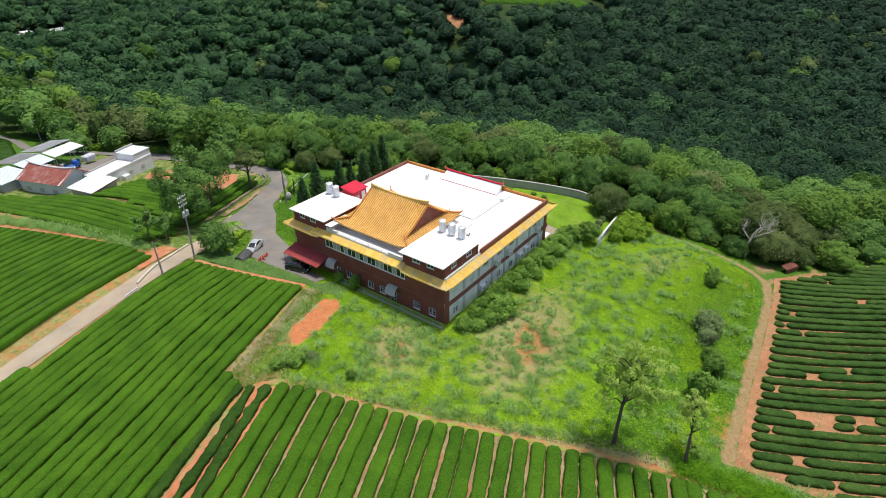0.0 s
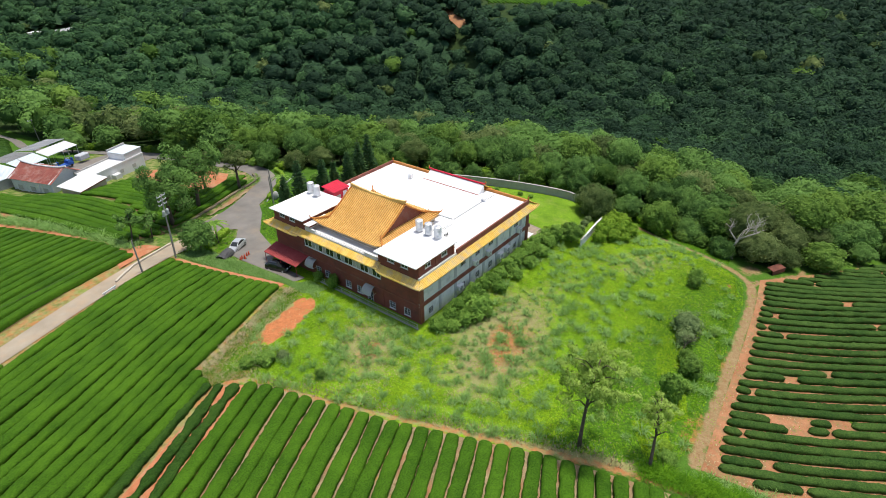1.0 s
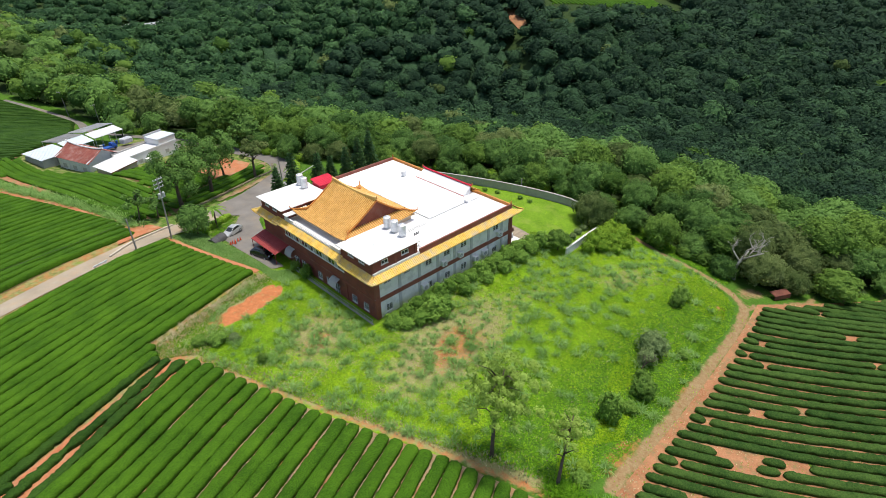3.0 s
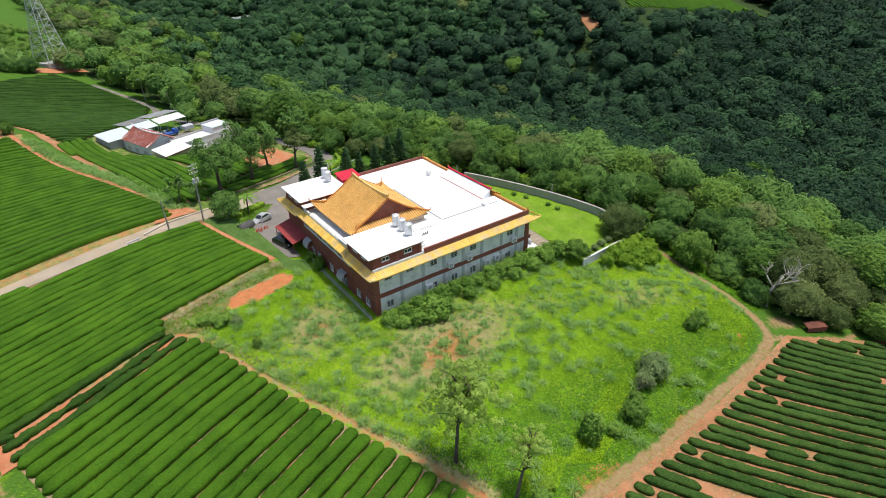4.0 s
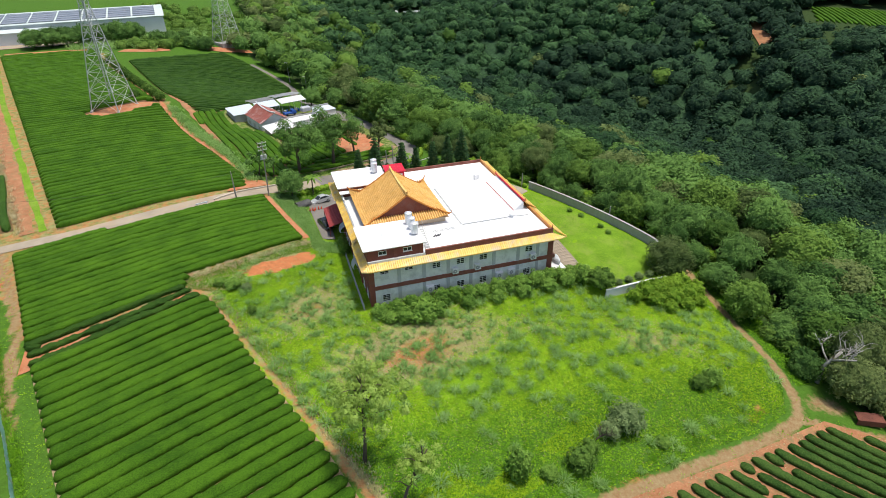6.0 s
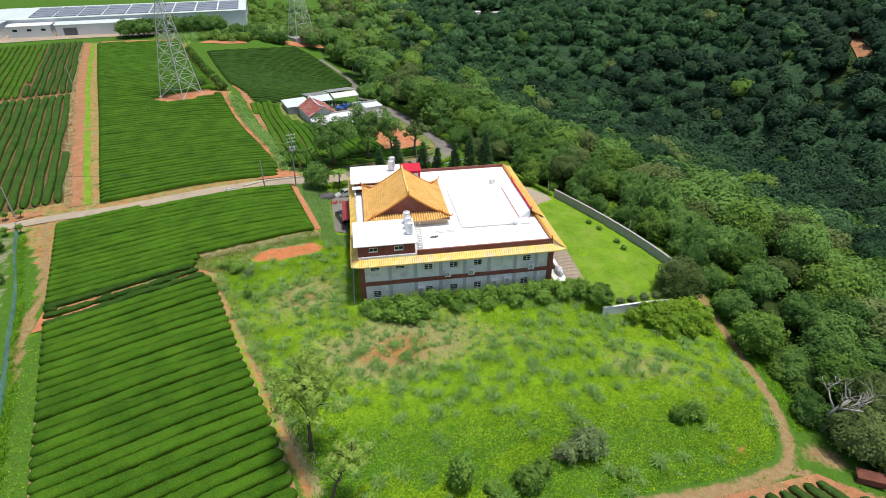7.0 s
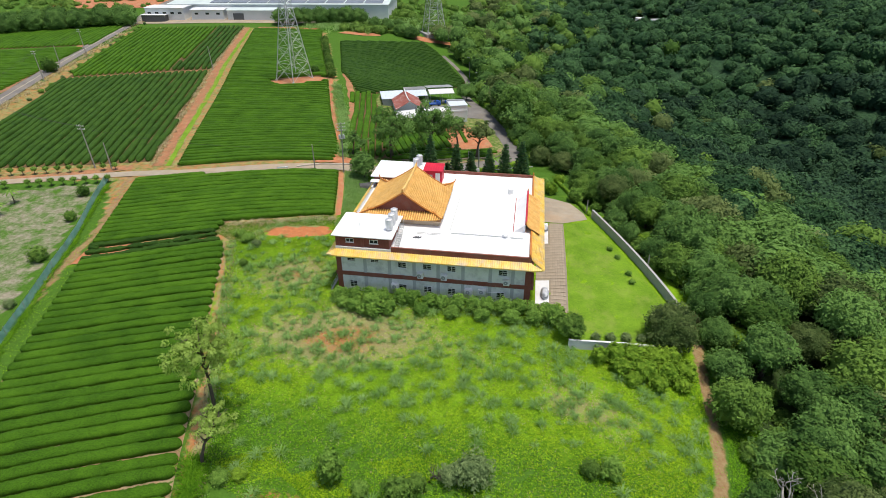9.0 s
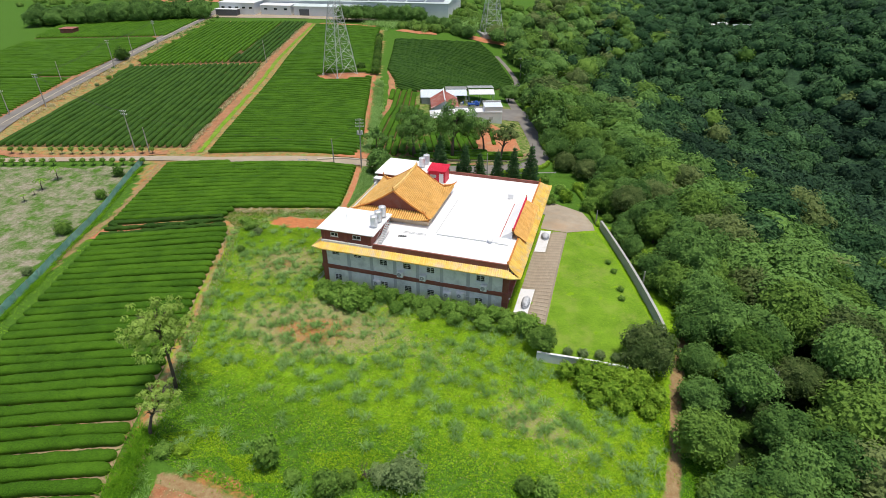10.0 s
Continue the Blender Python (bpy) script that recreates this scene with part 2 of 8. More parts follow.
    "woods": foliage("woodland_leaf", (0.048, 0.115, 0.022), (0.160, 0.300, 0.066), per_object=0.7, through_light=0.2),
    # two darker copies of the woodland leaf, cloud shade put into their colour
    "woods_far": foliage("dimmed_woodland_leaf", (0.022, 0.067, 0.022), (0.078, 0.170, 0.058), fine=1.3, per_object=0.7, per_island=0.4, through_light=0.1, clump=0.9),
    "woods_deep": foliage("shaded_woodland_leaf", (0.014, 0.042, 0.019), (0.047, 0.108, 0.044), fine=1.3, per_object=0.7, per_island=0.4, through_light=0.1, clump=0.9),
    "woods_light": foliage("light_woodland_leaf", (0.058, 0.132, 0.019), (0.185, 0.318, 0.054), per_object=0.7),
    "woods_olive": foliage("olive_woodland_leaf", (0.066, 0.112, 0.027), (0.200, 0.262, 0.086), per_object=0.6),
    "conifer": foliage("conifer_needle", (0.036, 0.098, 0.028), (0.105, 0.205, 0.062), per_object=0.4),
    "shrub": foliage("shrub_leaf", (0.095, 0.205, 0.028), (0.275, 0.455, 0.080), per_object=0.5),
    "lime_shrub": foliage("lime_green_leaf", (0.11, 0.23, 0.016), (0.31, 0.48, 0.045), per_object=0.4),
    "pine": foliage("sparse_pine_leaf", (0.24, 0.36, 0.06), (0.46, 0.62, 0.15), per_object=0.3, through_light=0.45),
    "grey_leaf": foliage("grey_green_leaf", (0.13, 0.20, 0.07), (0.30, 0.40, 0.16), per_object=0.3, through_light=0.3),
    "tuft": foliage("tall_grass", (0.19, 0.36, 0.085), (0.38, 0.57, 0.20), per_object=0.6, per_island=0.8, through_light=0.45),
    "weed": foliage("low_weed", (0.10, 0.24, 0.010), (0.29, 0.50, 0.022), per_object=0.3, per_island=1.0),
    "lime_weed": foliage("lime_weed", (0.20, 0.36, 0.008), (0.42, 0.60, 0.020), per_object=0.2, per_island=0.8),
    "weed_deep": foliage("rank_weed", (0.068, 0.200, 0.006), (0.195, 0.405, 0.016), per_object=0.3, per_island=0.7),
    "dry_blade": foliage("dry_grass", (0.34, 0.28, 0.14), (0.60, 0.53, 0.32), per_object=0.3, per_island=0.8),
    "net": surface("green_net", (0.26, 0.50, 0.43), (0.48, 0.72, 0.64), scale=0.8, fine=6.0, rough=0.8, bump=0.1, spread=0.3),
    "old_tile": surface("old_red_roof_tile", (0.26, 0.075, 0.06), (0.40, 0.14, 0.11), scale=0.7, fine=4.0, rough=0.8, bump=0.15, per_island=0.4, stain=(0.50, 0.36, 0.32), stain_scale=0.5, stain_amount=0.6),
    "sheet": surface("corrugated_sheet", (0.33, 0.34, 0.35), (0.52, 0.53, 0.54), scale=0.4, fine=3.0, rough=0.55, metal=0.2, bump=0.05, stain=(0.32, 0.25, 0.19), stain_scale=0.3, stain_amount=0.4),
    "sheet_grey": surface("grey_corrugated_sheet", (0.24, 0.245, 0.24), (0.36, 0.365, 0.36), scale=0.4, fine=3.0, rough=0.6, metal=0.2, bump=0.05, stain=(0.40, 0.36, 0.30), stain_scale=0.3, stain_amount=0.5),
    "sheet_blue": surface("blue_white_corrugated_sheet", (0.58, 0.66, 0.72), (0.74, 0.80, 0.84), scale=0.4, fine=3.0, rough=0.5, metal=0.1, bump=0.05, stain=(0.46, 0.48, 0.48), stain_scale=0.4, stain_amount=0.4),
    "sheet_dark": surface("dark_corrugated_sheet", (0.13, 0.13, 0.135), (0.22, 0.22, 0.22), scale=0.4, fine=3.0, rough=0.6, metal=0.2, bump=0.05),
    "solar": surface("solar_panel", (0.16, 0.18, 0.21), (0.26, 0.28, 0.31), scale=0.2, fine=2.0, rough=0.25, bump=0.0),
    "blue": surface("blue_paint", (0.02, 0.07, 0.30), (0.04, 0.13, 0.45), scale=2.0, fine=6.0, rough=0.4, bump=0.0),
    "cone": surface("orange_red_plastic", (0.65, 0.06, 0.02), (0.80, 0.10, 0.04), scale=3.0, fine=9.0, bump=0.0),
    "rust": surface("rusty_sheet", (0.10, 0.035, 0.025), (0.20, 0.07, 0.045), scale=0.8, fine=5.0, bump=0.1),
    "pale_wall": surface("pale_factory_wall", (0.58, 0.60, 0.61), (0.74, 0.75, 0.75), scale=0.1, fine=1.5, rough=0.6, bump=0.0, spread=0.1),
    "mint_roof": surface("pale_green_roof", (0.48, 0.56, 0.54), (0.62, 0.69, 0.67), scale=0.1, fine=1.5, rough=0.5, bump=0.0, spread=0.1),
    "line_paint": surface("road_line_paint", (0.50, 0.45, 0.30), (0.65, 0.60, 0.42), bump=0.0),
}


def ground_material():
    """Meadow, dry grass, bare earth and woodland floor, laid out by the sheet's own maps."""
    m = surface("meadow_ground", (0.080, 0.185, 0.006), (0.25, 0.43, 0.016), scale=0.22, fine=3.5, rough=0.95, bump=0.8, spread=0.4, bump_scale=4.0, distance=0.15, gloss=0.1)
    nt = m.node_tree
    nodes, links = nt.nodes, nt.links
    bsdf = nodes["Principled BSDF"]
    col = bsdf.inputs["Base Color"].links[0].from_socket
    co = nodes.new("ShaderNodeTexCoord").outputs["Object"]
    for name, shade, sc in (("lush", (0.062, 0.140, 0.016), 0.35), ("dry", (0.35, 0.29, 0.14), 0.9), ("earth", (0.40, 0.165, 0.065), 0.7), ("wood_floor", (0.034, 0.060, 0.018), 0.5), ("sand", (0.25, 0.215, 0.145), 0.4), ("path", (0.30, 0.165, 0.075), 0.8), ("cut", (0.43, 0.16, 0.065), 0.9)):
        at = nodes.new("ShaderNodeAttribute")
        at.attribute_name = name
        n = nodes.new("ShaderNodeTexNoise")
        n.inputs["Scale"].default_value, n.inputs["Detail"].default_value, n.inputs["Roughness"].default_value = sc, 6.0, 0.72
        links.new(co, n.inputs["Vector"])
        add = nodes.new("ShaderNodeMath")
        add.operation = "ADD"
        links.new(at.outputs["Fac"], add.inputs[0])
        links.new(n.outputs["Fac"], add.inputs[1])
        rng = nodes.new("ShaderNodeMapRange")
        rng.inputs["From Min"].default_value, rng.inputs["From Max"].default_value = 0.88, 1.12
        links.new(add.outputs[0], rng.inputs["Value"])
        # each shade is mottled at its own scale
        fleck = nodes.new("ShaderNodeTexNoise")
        fleck.inputs["Scale"].default_value, fleck.inputs["Detail"].default_value, fleck.inputs["Roughness"].default_value = 1.7, 5.0, 0.75
        links.new(co, fleck.inputs["Vector"])
        stretch = nodes.new("ShaderNodeMapRange")
        stretch.inputs["From Min"].default_value, stretch.inputs["From Max"].default_value = 0.3, 0.7
        links.new(fleck.outputs["Fac"], stretch.inputs["Value"])
        two = nodes.new("ShaderNodeMix")
        two.data_type = "RGBA"
        links.new(stretch.outputs["Result"], two.inputs["Factor"])
        other = {"path": (0.33, 0.26, 0.135), "dry": (0.28, 0.31, 0.11), "sand": (0.36, 0.33, 0.25)}.get(name, tuple(1.35 * q for q in shade))
        two.inputs["A"].default_value, two.inputs["B"].default_value = (*(0.82 * q for q in shade), 1), (*other, 1)
        mix = nodes.new("ShaderNodeMix")
        mix.data_type = "RGBA"
        links.new(rng.outputs["Result"], mix.inputs["Factor"])
        links.new(col, mix.inputs["A"])
        links.new(two.outputs["Result"], mix.inputs["B"])
        col = mix.outputs["Result"]
    links.new(col, bsdf.inputs["Base Color"])
    return m


M["ground"] = ground_material()
M["lawn"] = surface("mown_lawn", (0.10, 0.20, 0.014), (0.20, 0.35, 0.026), scale=0.3, fine=5.0, rough=0.9, bump=0.6, spread=0.5, gloss=0.1, stain=(0.27, 0.31, 0.075), stain_scale=0.25, stain_amount=0.5)
# ---- building tools ----
def thing(name, label, category, group="", kind="", at=(0, 0, 0), turn=0.0):
    ob = new(name)
    ob.empty_display_size = 0.2
    ob.matrix_basis = pose(*at, 0, 0, turn)
    return tagged(ob, label, category, group, kind)


def finish(bm, name, material, smooth_faces=False):
    me = bpy.data.meshes.new(name)
    bm.to_mesh(me)
    bm.free()
    me.materials.append(material)
    if smooth_faces:
        me.polygons.foreach_set("use_smooth", [True] * len(me.polygons))
    return me


def part(name, bm, material, parent, label="", smooth_faces=False):
    ob = new(name, finish(bm, name, material, smooth_faces))
    ob.parent = parent
    return tagged(ob, label)


def from_arrays(name, verts, faces, material, smooth_faces=False, normals=None):
    """A mesh from an (n, 3) array and an (m, k) array of corner numbers. normals: optional shading normals, one a vert."""
    verts, faces = np.asarray(verts, np.float32), np.asarray(faces, np.int32)
    me = bpy.data.meshes.new(name)
    me.vertices.add(len(verts))
    me.vertices.foreach_set("co", verts.ravel())
    k = faces.shape[1]
    me.loops.add(faces.size)
    me.loops.foreach_set("vertex_index", faces.ravel())
    me.polygons.add(len(faces))
    me.polygons.foreach_set("loop_start", np.arange(0, faces.size, k, dtype=np.int32))
    me.polygons.foreach_set("loop_total", np.full(len(faces), k, np.int32))
    if smooth_faces or normals is not None:
        me.polygons.foreach_set("use_smooth", np.ones(len(faces), bool))
    me.update(calc_edges=True)
    if normals is not None:
        me.normals_split_custom_set_from_vertices(np.asarray(normals, np.float32))
    me.materials.append(material)
    return me


def add_box(bm, a, b, m=None, bevel=0.0):
    (x0, y0, z0), (x1, y1, z1) = a, b
    v = [bm.verts.new(p) for p in ((x0, y0, z0), (x1, y0, z0), (x1, y1, z0), (x0, y1, z0), (x0, y0, z1), (x1, y0, z1), (x1, y1, z1), (x0, y1, z1))]
    f = [bm.faces.new([v[i] for i in q]) for q in ((3, 2, 1, 0), (4, 5, 6, 7), (0, 1, 5, 4), (1, 2, 6, 5), (2, 3, 7, 6), (3, 0, 4, 7))]
    if bevel:
        r = bmesh.ops.bevel(bm, geom=list({e for q in f for e in q.edges}), offset=bevel, segments=1, affect="EDGES", profile=0.5)
        v = list({w for q in r["faces"] for w in q.verts} | {w for w in v if w.is_valid})
    if m is not None:
        bmesh.ops.transform(bm, matrix=m, verts=v)
    return bm


def box(a, b, m=None, bevel=0.0):
    return add_box(bmesh.new(), a, b, m, bevel)


def add_tube(bm, points, radii, sides=6, cap=True):
    """A tapered tube through points."""
    pts = [Vector(p) for p in points]
    rings = []
    for i, p in enumerate(pts):
        d = (pts[min(i + 1, len(pts) - 1)] - pts[max(i - 1, 0)])
        d = d.normalized() if d.length > 1e-6 else Vector((0, 0, 1))
        a = d.orthogonal().normalized() if abs(d.z) > 0.9 else d.cross(Vector((0, 0, 1))).normalized()
        b = d.cross(a)
        r = radii[i] if hasattr(radii, "__len__") else radii
        rings.append([bm.verts.new(p + r * (a * math.cos(t) + b * math.sin(t))) for t in [2 * math.pi * k / sides for k in range(sides)]])
    for p, q in zip(rings, rings[1:]):
        for k in range(sides):
            bm.faces.new((p[k], p[(k + 1) % sides], q[(k + 1) % sides], q[k]))
    if cap:
        bm.faces.new(rings[0][::-1])
        bm.faces.new(rings[-1])
    return bm


def tube(points, radii, sides=6):
    return add_tube(bmesh.new(), points, radii, sides)


def add_lathe(bm, profile, centre=(0, 0, 0), sides=12):
    """A turned body from (radius, z) pairs."""
    cx, cy, cz = centre
    rings = [[bm.verts.new((cx + r * math.cos(2 * math.pi * k / sides), cy + r * math.sin(2 * math.pi * k / sides), cz + z)) for k in range(sides)] for r, z in profile]
    for p, q in zip(rings, rings[1:]):
        for k in range(sides):
            bm.faces.new((p[k], p[(k + 1) % sides], q[(k + 1) % sides], q[k]))
    bm.faces.new(rings[0][::-1])
    bm.faces.new(rings[-1])
    return bm


def inside(poly, x, y):
    """Which of the places lie in the polygon."""
    x, y = np.asarray(x, float), np.asarray(y, float)
    r = np.zeros(x.shape, bool)
    for (ax, ay), (bx, by) in zip(poly, list(poly[1:]) + [poly[0]]):
        if ay != by:
            r ^= ((ay > y) != (by > y)) & (x < (bx - ax) * (y - ay) / (by - ay) + ax)
    return r


def drape(name, poly, material, lift, step=2.0):
    """A sheet over a polygon that follows the ground."""
    bm = bmesh.new()
    xs, ys = [p[0] for p in poly], [p[1] for p in poly]
    f = bm.faces.new([bm.verts.new((x, y, 0)) for x, y in poly])
    for axis, lo, hi in ((0, min(xs), max(xs)), (1, min(ys), max(ys))):
        s = math.ceil((lo + 1e-3) / step) * step
        while s < hi:
            co, no = [0, 0, 0], [0, 0, 0]
            co[axis], no[axis] = s, 1
            bmesh.ops.bisect_plane(bm, geom=bm.verts[:] + bm.edges[:] + bm.faces[:], plane_co=co, plane_no=no)
            s += step
    z = heights([v.co.x for v in bm.verts], [v.co.y for v in bm.verts])
    for v, h in zip(bm.verts, z):
        v.co.z = h + lift
    bmesh.ops.recalc_face_normals(bm, faces=bm.faces[:])
    if sum(q.normal.z for q in bm.faces) < 0:
        bmesh.ops.reverse_faces(bm, faces=bm.faces[:])
    ob = new(name, finish(bm, name, material))
    return tagged(ob, kind="structure")


def smooth_line(points, step):
    """A line through points, rounded by Catmull-Rom, at about even steps."""
    p = [np.array(q, float) for q in points]
    p = [2 * p[0] - p[1]] + p + [2 * p[-1] - p[-2]]
    out = []
    for a, b, c, d in zip(p, p[1:], p[2:], p[3:]):
        n = max(1, int(np.linalg.norm(c - b) / step))
        for k in range(n):
            t = k / n
            out.append(0.5 * (2 * b + (c - a) * t + (2 * a - 5 * b + 4 * c - d) * t * t + (3 * b - a - 3 * c + d) * t ** 3))
    return np.array(out + [p[-2]])


def ribbon(name, points, width, material, lift, step=1.5, ragged=0.0, across=4):
    """A road or track draped on the ground."""
    line = smooth_line(points, step)
    d = np.gradient(line, axis=0)
    d /= np.linalg.norm(d, axis=1)[:, None]
    nrm = np.stack([-d[:, 1], d[:, 0]], -1)
    rng = np.random.RandomState(len(line))
    w = np.interp(np.linspace(0, 1, len(line)), np.linspace(0, 1, len(width)), width) if hasattr(width, "__len__") else np.full(len(line), width)
    l, r = w / 2 + ragged * rng.uniform(-1, 1, len(line)), w / 2 + ragged * rng.uniform(-1, 1, len(line))
    u = np.linspace(0, 1, across + 1)
    p = line[:, None] + nrm[:, None] * (-r[:, None] + (l + r)[:, None] * u)[..., None]
    z = heights(p[..., 0].ravel(), p[..., 1].ravel()) + lift
    k = across + 1
    f = [(i * k + j, i * k + j + 1, (i + 1) * k + j + 1, (i + 1) * k + j) for i in range(len(line) - 1) for j in range(across)]
    f = np.array(f)[:, ::-1]
    ob = new(name, from_arrays(name, np.column_stack([p[..., 0].ravel(), p[..., 1].ravel(), z]), f, material))
    return tagged(ob, kind="structure")
# ---- ground, roads, fields' soil ----
FIELD_FRONT = [(-13.2, 44.6), (-7.0, 22.4), (-26.3, 15.6), (-26.8, 12.6), (-47.6, 4.8), (-55.9, 30.9)]
FIELD_LOWER = [(-47.2, 3.6), (-26.2, 11.0), (-22.6, 7.2), (-16.6, -9.5), (-10.2, -25.0), (-4.6, -41.5), (-0.6, -52.0), (1.0, -58.0), (-24, -67), (-33.0, -36.0)]
FIELD_EAST = [(53.0, -37.4), (44.0, -38.7), (31.0, -39.6), (12.0, -40.7), (1.5, -41.8), (6.5, -62), (48, -76), (82, -55)]
FRONT_SOIL = [(-13.4, 44.2), (-7.6, 22.9), (-26.5, 16.2), (-27.0, 12.9), (-47.2, 5.4), (-55.4, 30.6)]
EAST_SOIL = [(54.4, -36.6), (44.0, -37.9), (31.0, -38.8), (12.0, -39.8), (0.6, -40.6), (6.0, -62), (48, -76), (82, -55)]
FIELD_MID = [(-50.8, 39.2), (-16.6, 50.8), (-17.2, 58.0), (-28.0, 84.0), (-40.6, 119.0), (-63.5, 178.0), (-72.0, 204.0), (-104.5, 198.5)]
FIELD_DARK = [(-106.0, 27.5), (-58.4, 41.2), (-86.0, 119.3), (-131.5, 103.5), (-123.5, 82.0)]
FIELD_BRIGHT = [(-132.0, 106.5), (-86.9, 122.0), (-111.5, 203.0), (-160.0, 190.5)]
FIELD_BACK = [(-28.0, 112.5), (-6.0, 140.0), (2.0, 172.0), (-14.0, 200.0), (-23.0, 210.0), (-58.0, 187.0), (-40.0, 132.0)]
FIELD_HOUSE = [(-15.6, 57.8), (-21.0, 81.0), (-25.0, 96.0), (-31.0, 112.0), (-24.5, 119.0), (-20.8, 109.5), (-13.2, 98.0), (-10.2, 89.8), (-6.2, 78.0), (-7.6, 57.0)]
FIELD_GARDEN = [(-5.4, 78.0), (-9.2, 90.0), (-0.3, 92.4), (3.3, 92.6), (7.6, 82.0), (9.0, 74.0), (1.0, 68.6), (-6.6, 58.0)]
FIELD_WALLSIDE = [(-2.0, 60.6), (10.0, 66.9), (19.8, 71.0), (22.8, 75.8), (17.0, 75.8), (9.0, 73.2), (1.0, 67.9), (-5.6, 58.8)]
FIELD_WEST_A = [(-125.0, 45.0), (-141.0, 84.0), (-185.0, 68.0), (-170.0, 20.0)]
FIELD_WEST_B = [(-142.0, 88.0), (-158.0, 150.0), (-215.0, 130.0), (-190.0, 72.0)]
FIELD_WEST_C = [(-160.0, 155.0), (-176.0, 210.0), (-250.0, 200.0), (-218.0, 138.0)]


def grid_lines(spans):
    return np.unique(np.concatenate([np.arange(a, b + 1e-6, s) for a, b, s in spans]))


gx = grid_lines([(-3000, -400, 200), (-400, -70, 8), (-70, -26, 1.4), (-26, 64, 0.8), (64, 440, 7), (440, 3000, 160)])
gy = grid_lines([(-3000, -120, 160), (-120, -62, 6), (-62, -42, 1.4), (-42, 22, 0.8), (22, 64, 1.4), (64, 200, 4), (200, 640, 8), (640, 3000, 160)])
GX, GY = [a.ravel() for a in np.meshgrid(gx, gy)]
GZ = heights(GX, GY)
near_mask = (np.abs(GX) < 75) & (GY > -65) & (GY < 130)
rough_ground = np.random.RandomState(3).normal(0, 0.035, len(GX)) * near_mask * ~((GX > -2.5) & (GX < 35.5) & (GY > -2) & (GY < 37))
i_, j_ = np.meshgrid(np.arange(len(gx) - 1), np.arange(len(gy) - 1))
q_ = (j_ * len(gx) + i_).ravel()
gmesh = from_arrays("ground", np.column_stack([GX, GY, GZ + rough_ground]), np.column_stack([q_, q_ + 1, q_ + 1 + len(gx), q_ + len(gx)]), M["ground"], True)


def patches(x, y, size, seed):
    """Smooth random patches from 0 to 1."""
    g = np.random.RandomState(seed).rand(64, 64)
    u, v = np.asarray(x, float) / size + 30, np.asarray(y, float) / size + 30
    i, j = np.floor(u).astype(int), np.floor(v).astype(int)
    a, b = u - i, v - j
    a, b = a * a * (3 - 2 * a), b * b * (3 - 2 * b)
    at = lambda p, q: g[p % 64, q % 64]
    return (at(i, j) * (1 - a) + at(i + 1, j) * a) * (1 - b) + (at(i, j + 1) * (1 - a) + at(i + 1, j + 1) * a) * b


def blob(x, y, cx, cy, rx, ry, turn=0.0):
    c, s = math.cos(radians(turn)), math.sin(radians(turn))
    u, v = ((x - cx) * c + (y - cy) * s) / rx, (-(x - cx) * s + (y - cy) * c) / ry
    return np.clip(1.25 - np.sqrt(u * u + v * v), 0, 1)


WOOD_EDGE_Y = [-120, -60, -40, -36, -28, -5, 3, 20, 34, 45, 55, 62, 70, 85, 100, 120, 150, 171, 190, 205, 216, 262, 330, 640]
WOOD_EDGE_X = [175, 94, 63, 60.5, 60.6, 61.4, 58.6, 51.8, 46.6, 43, 41, 40, 34.5, 28, 25, 18, 9.5, 8, 1, -12, -16, -4, -10, -20]


def wood_edge(y):
    return np.interp(y, WOOD_EDGE_Y, WOOD_EDGE_X)


TRACK_LINE = smooth_line([(59.5, 8), (57.6, -5), (57.5, -12), (57.2, -18), (56.2, -25), (54.2, -31), (50.6, -35.6), (44, -37.2), (32, -38.0), (20, -38.8), (9, -39.4), (1, -39.8)], 1.0)
VERGE_LINE = smooth_line([(-26.6, 12.2), (-23.2, 9.2), (-20, 1.5), (-16, -8), (-12.0, -18), (-8.4, -27), (-5.4, -35), (-3.2, -42)], 0.8)
WEST_LINE = smooth_line([(-58.8, 33.6), (-57.2, 29.2), (-53.2, 19), (-49.6, 8.6), (-47.6, -3.5), (-44.2, -13), (-40.2, -23), (-35.6, -35), (-31, -47)], 0.8)
SPUR_LINE = smooth_line([(51.5, -35.8), (58, -39.3), (68, -45), (84, -55)], 1.0)


def beside(line, half):
    """Nearness of the ground's points to a line: 1 on it, 0 at twice the half width."""
    d = np.full(len(GX), 99.0)
    near = (GX > -68) & (GX < 95) & (GY > -62) & (GY < 38)
    d[near] = np.sqrt(((np.column_stack([GX, GY])[near][:, None] - line[None]) ** 2).sum(-1)).min(1)
    return np.clip(1.35 - 0.85 * d / half, 0, 1)


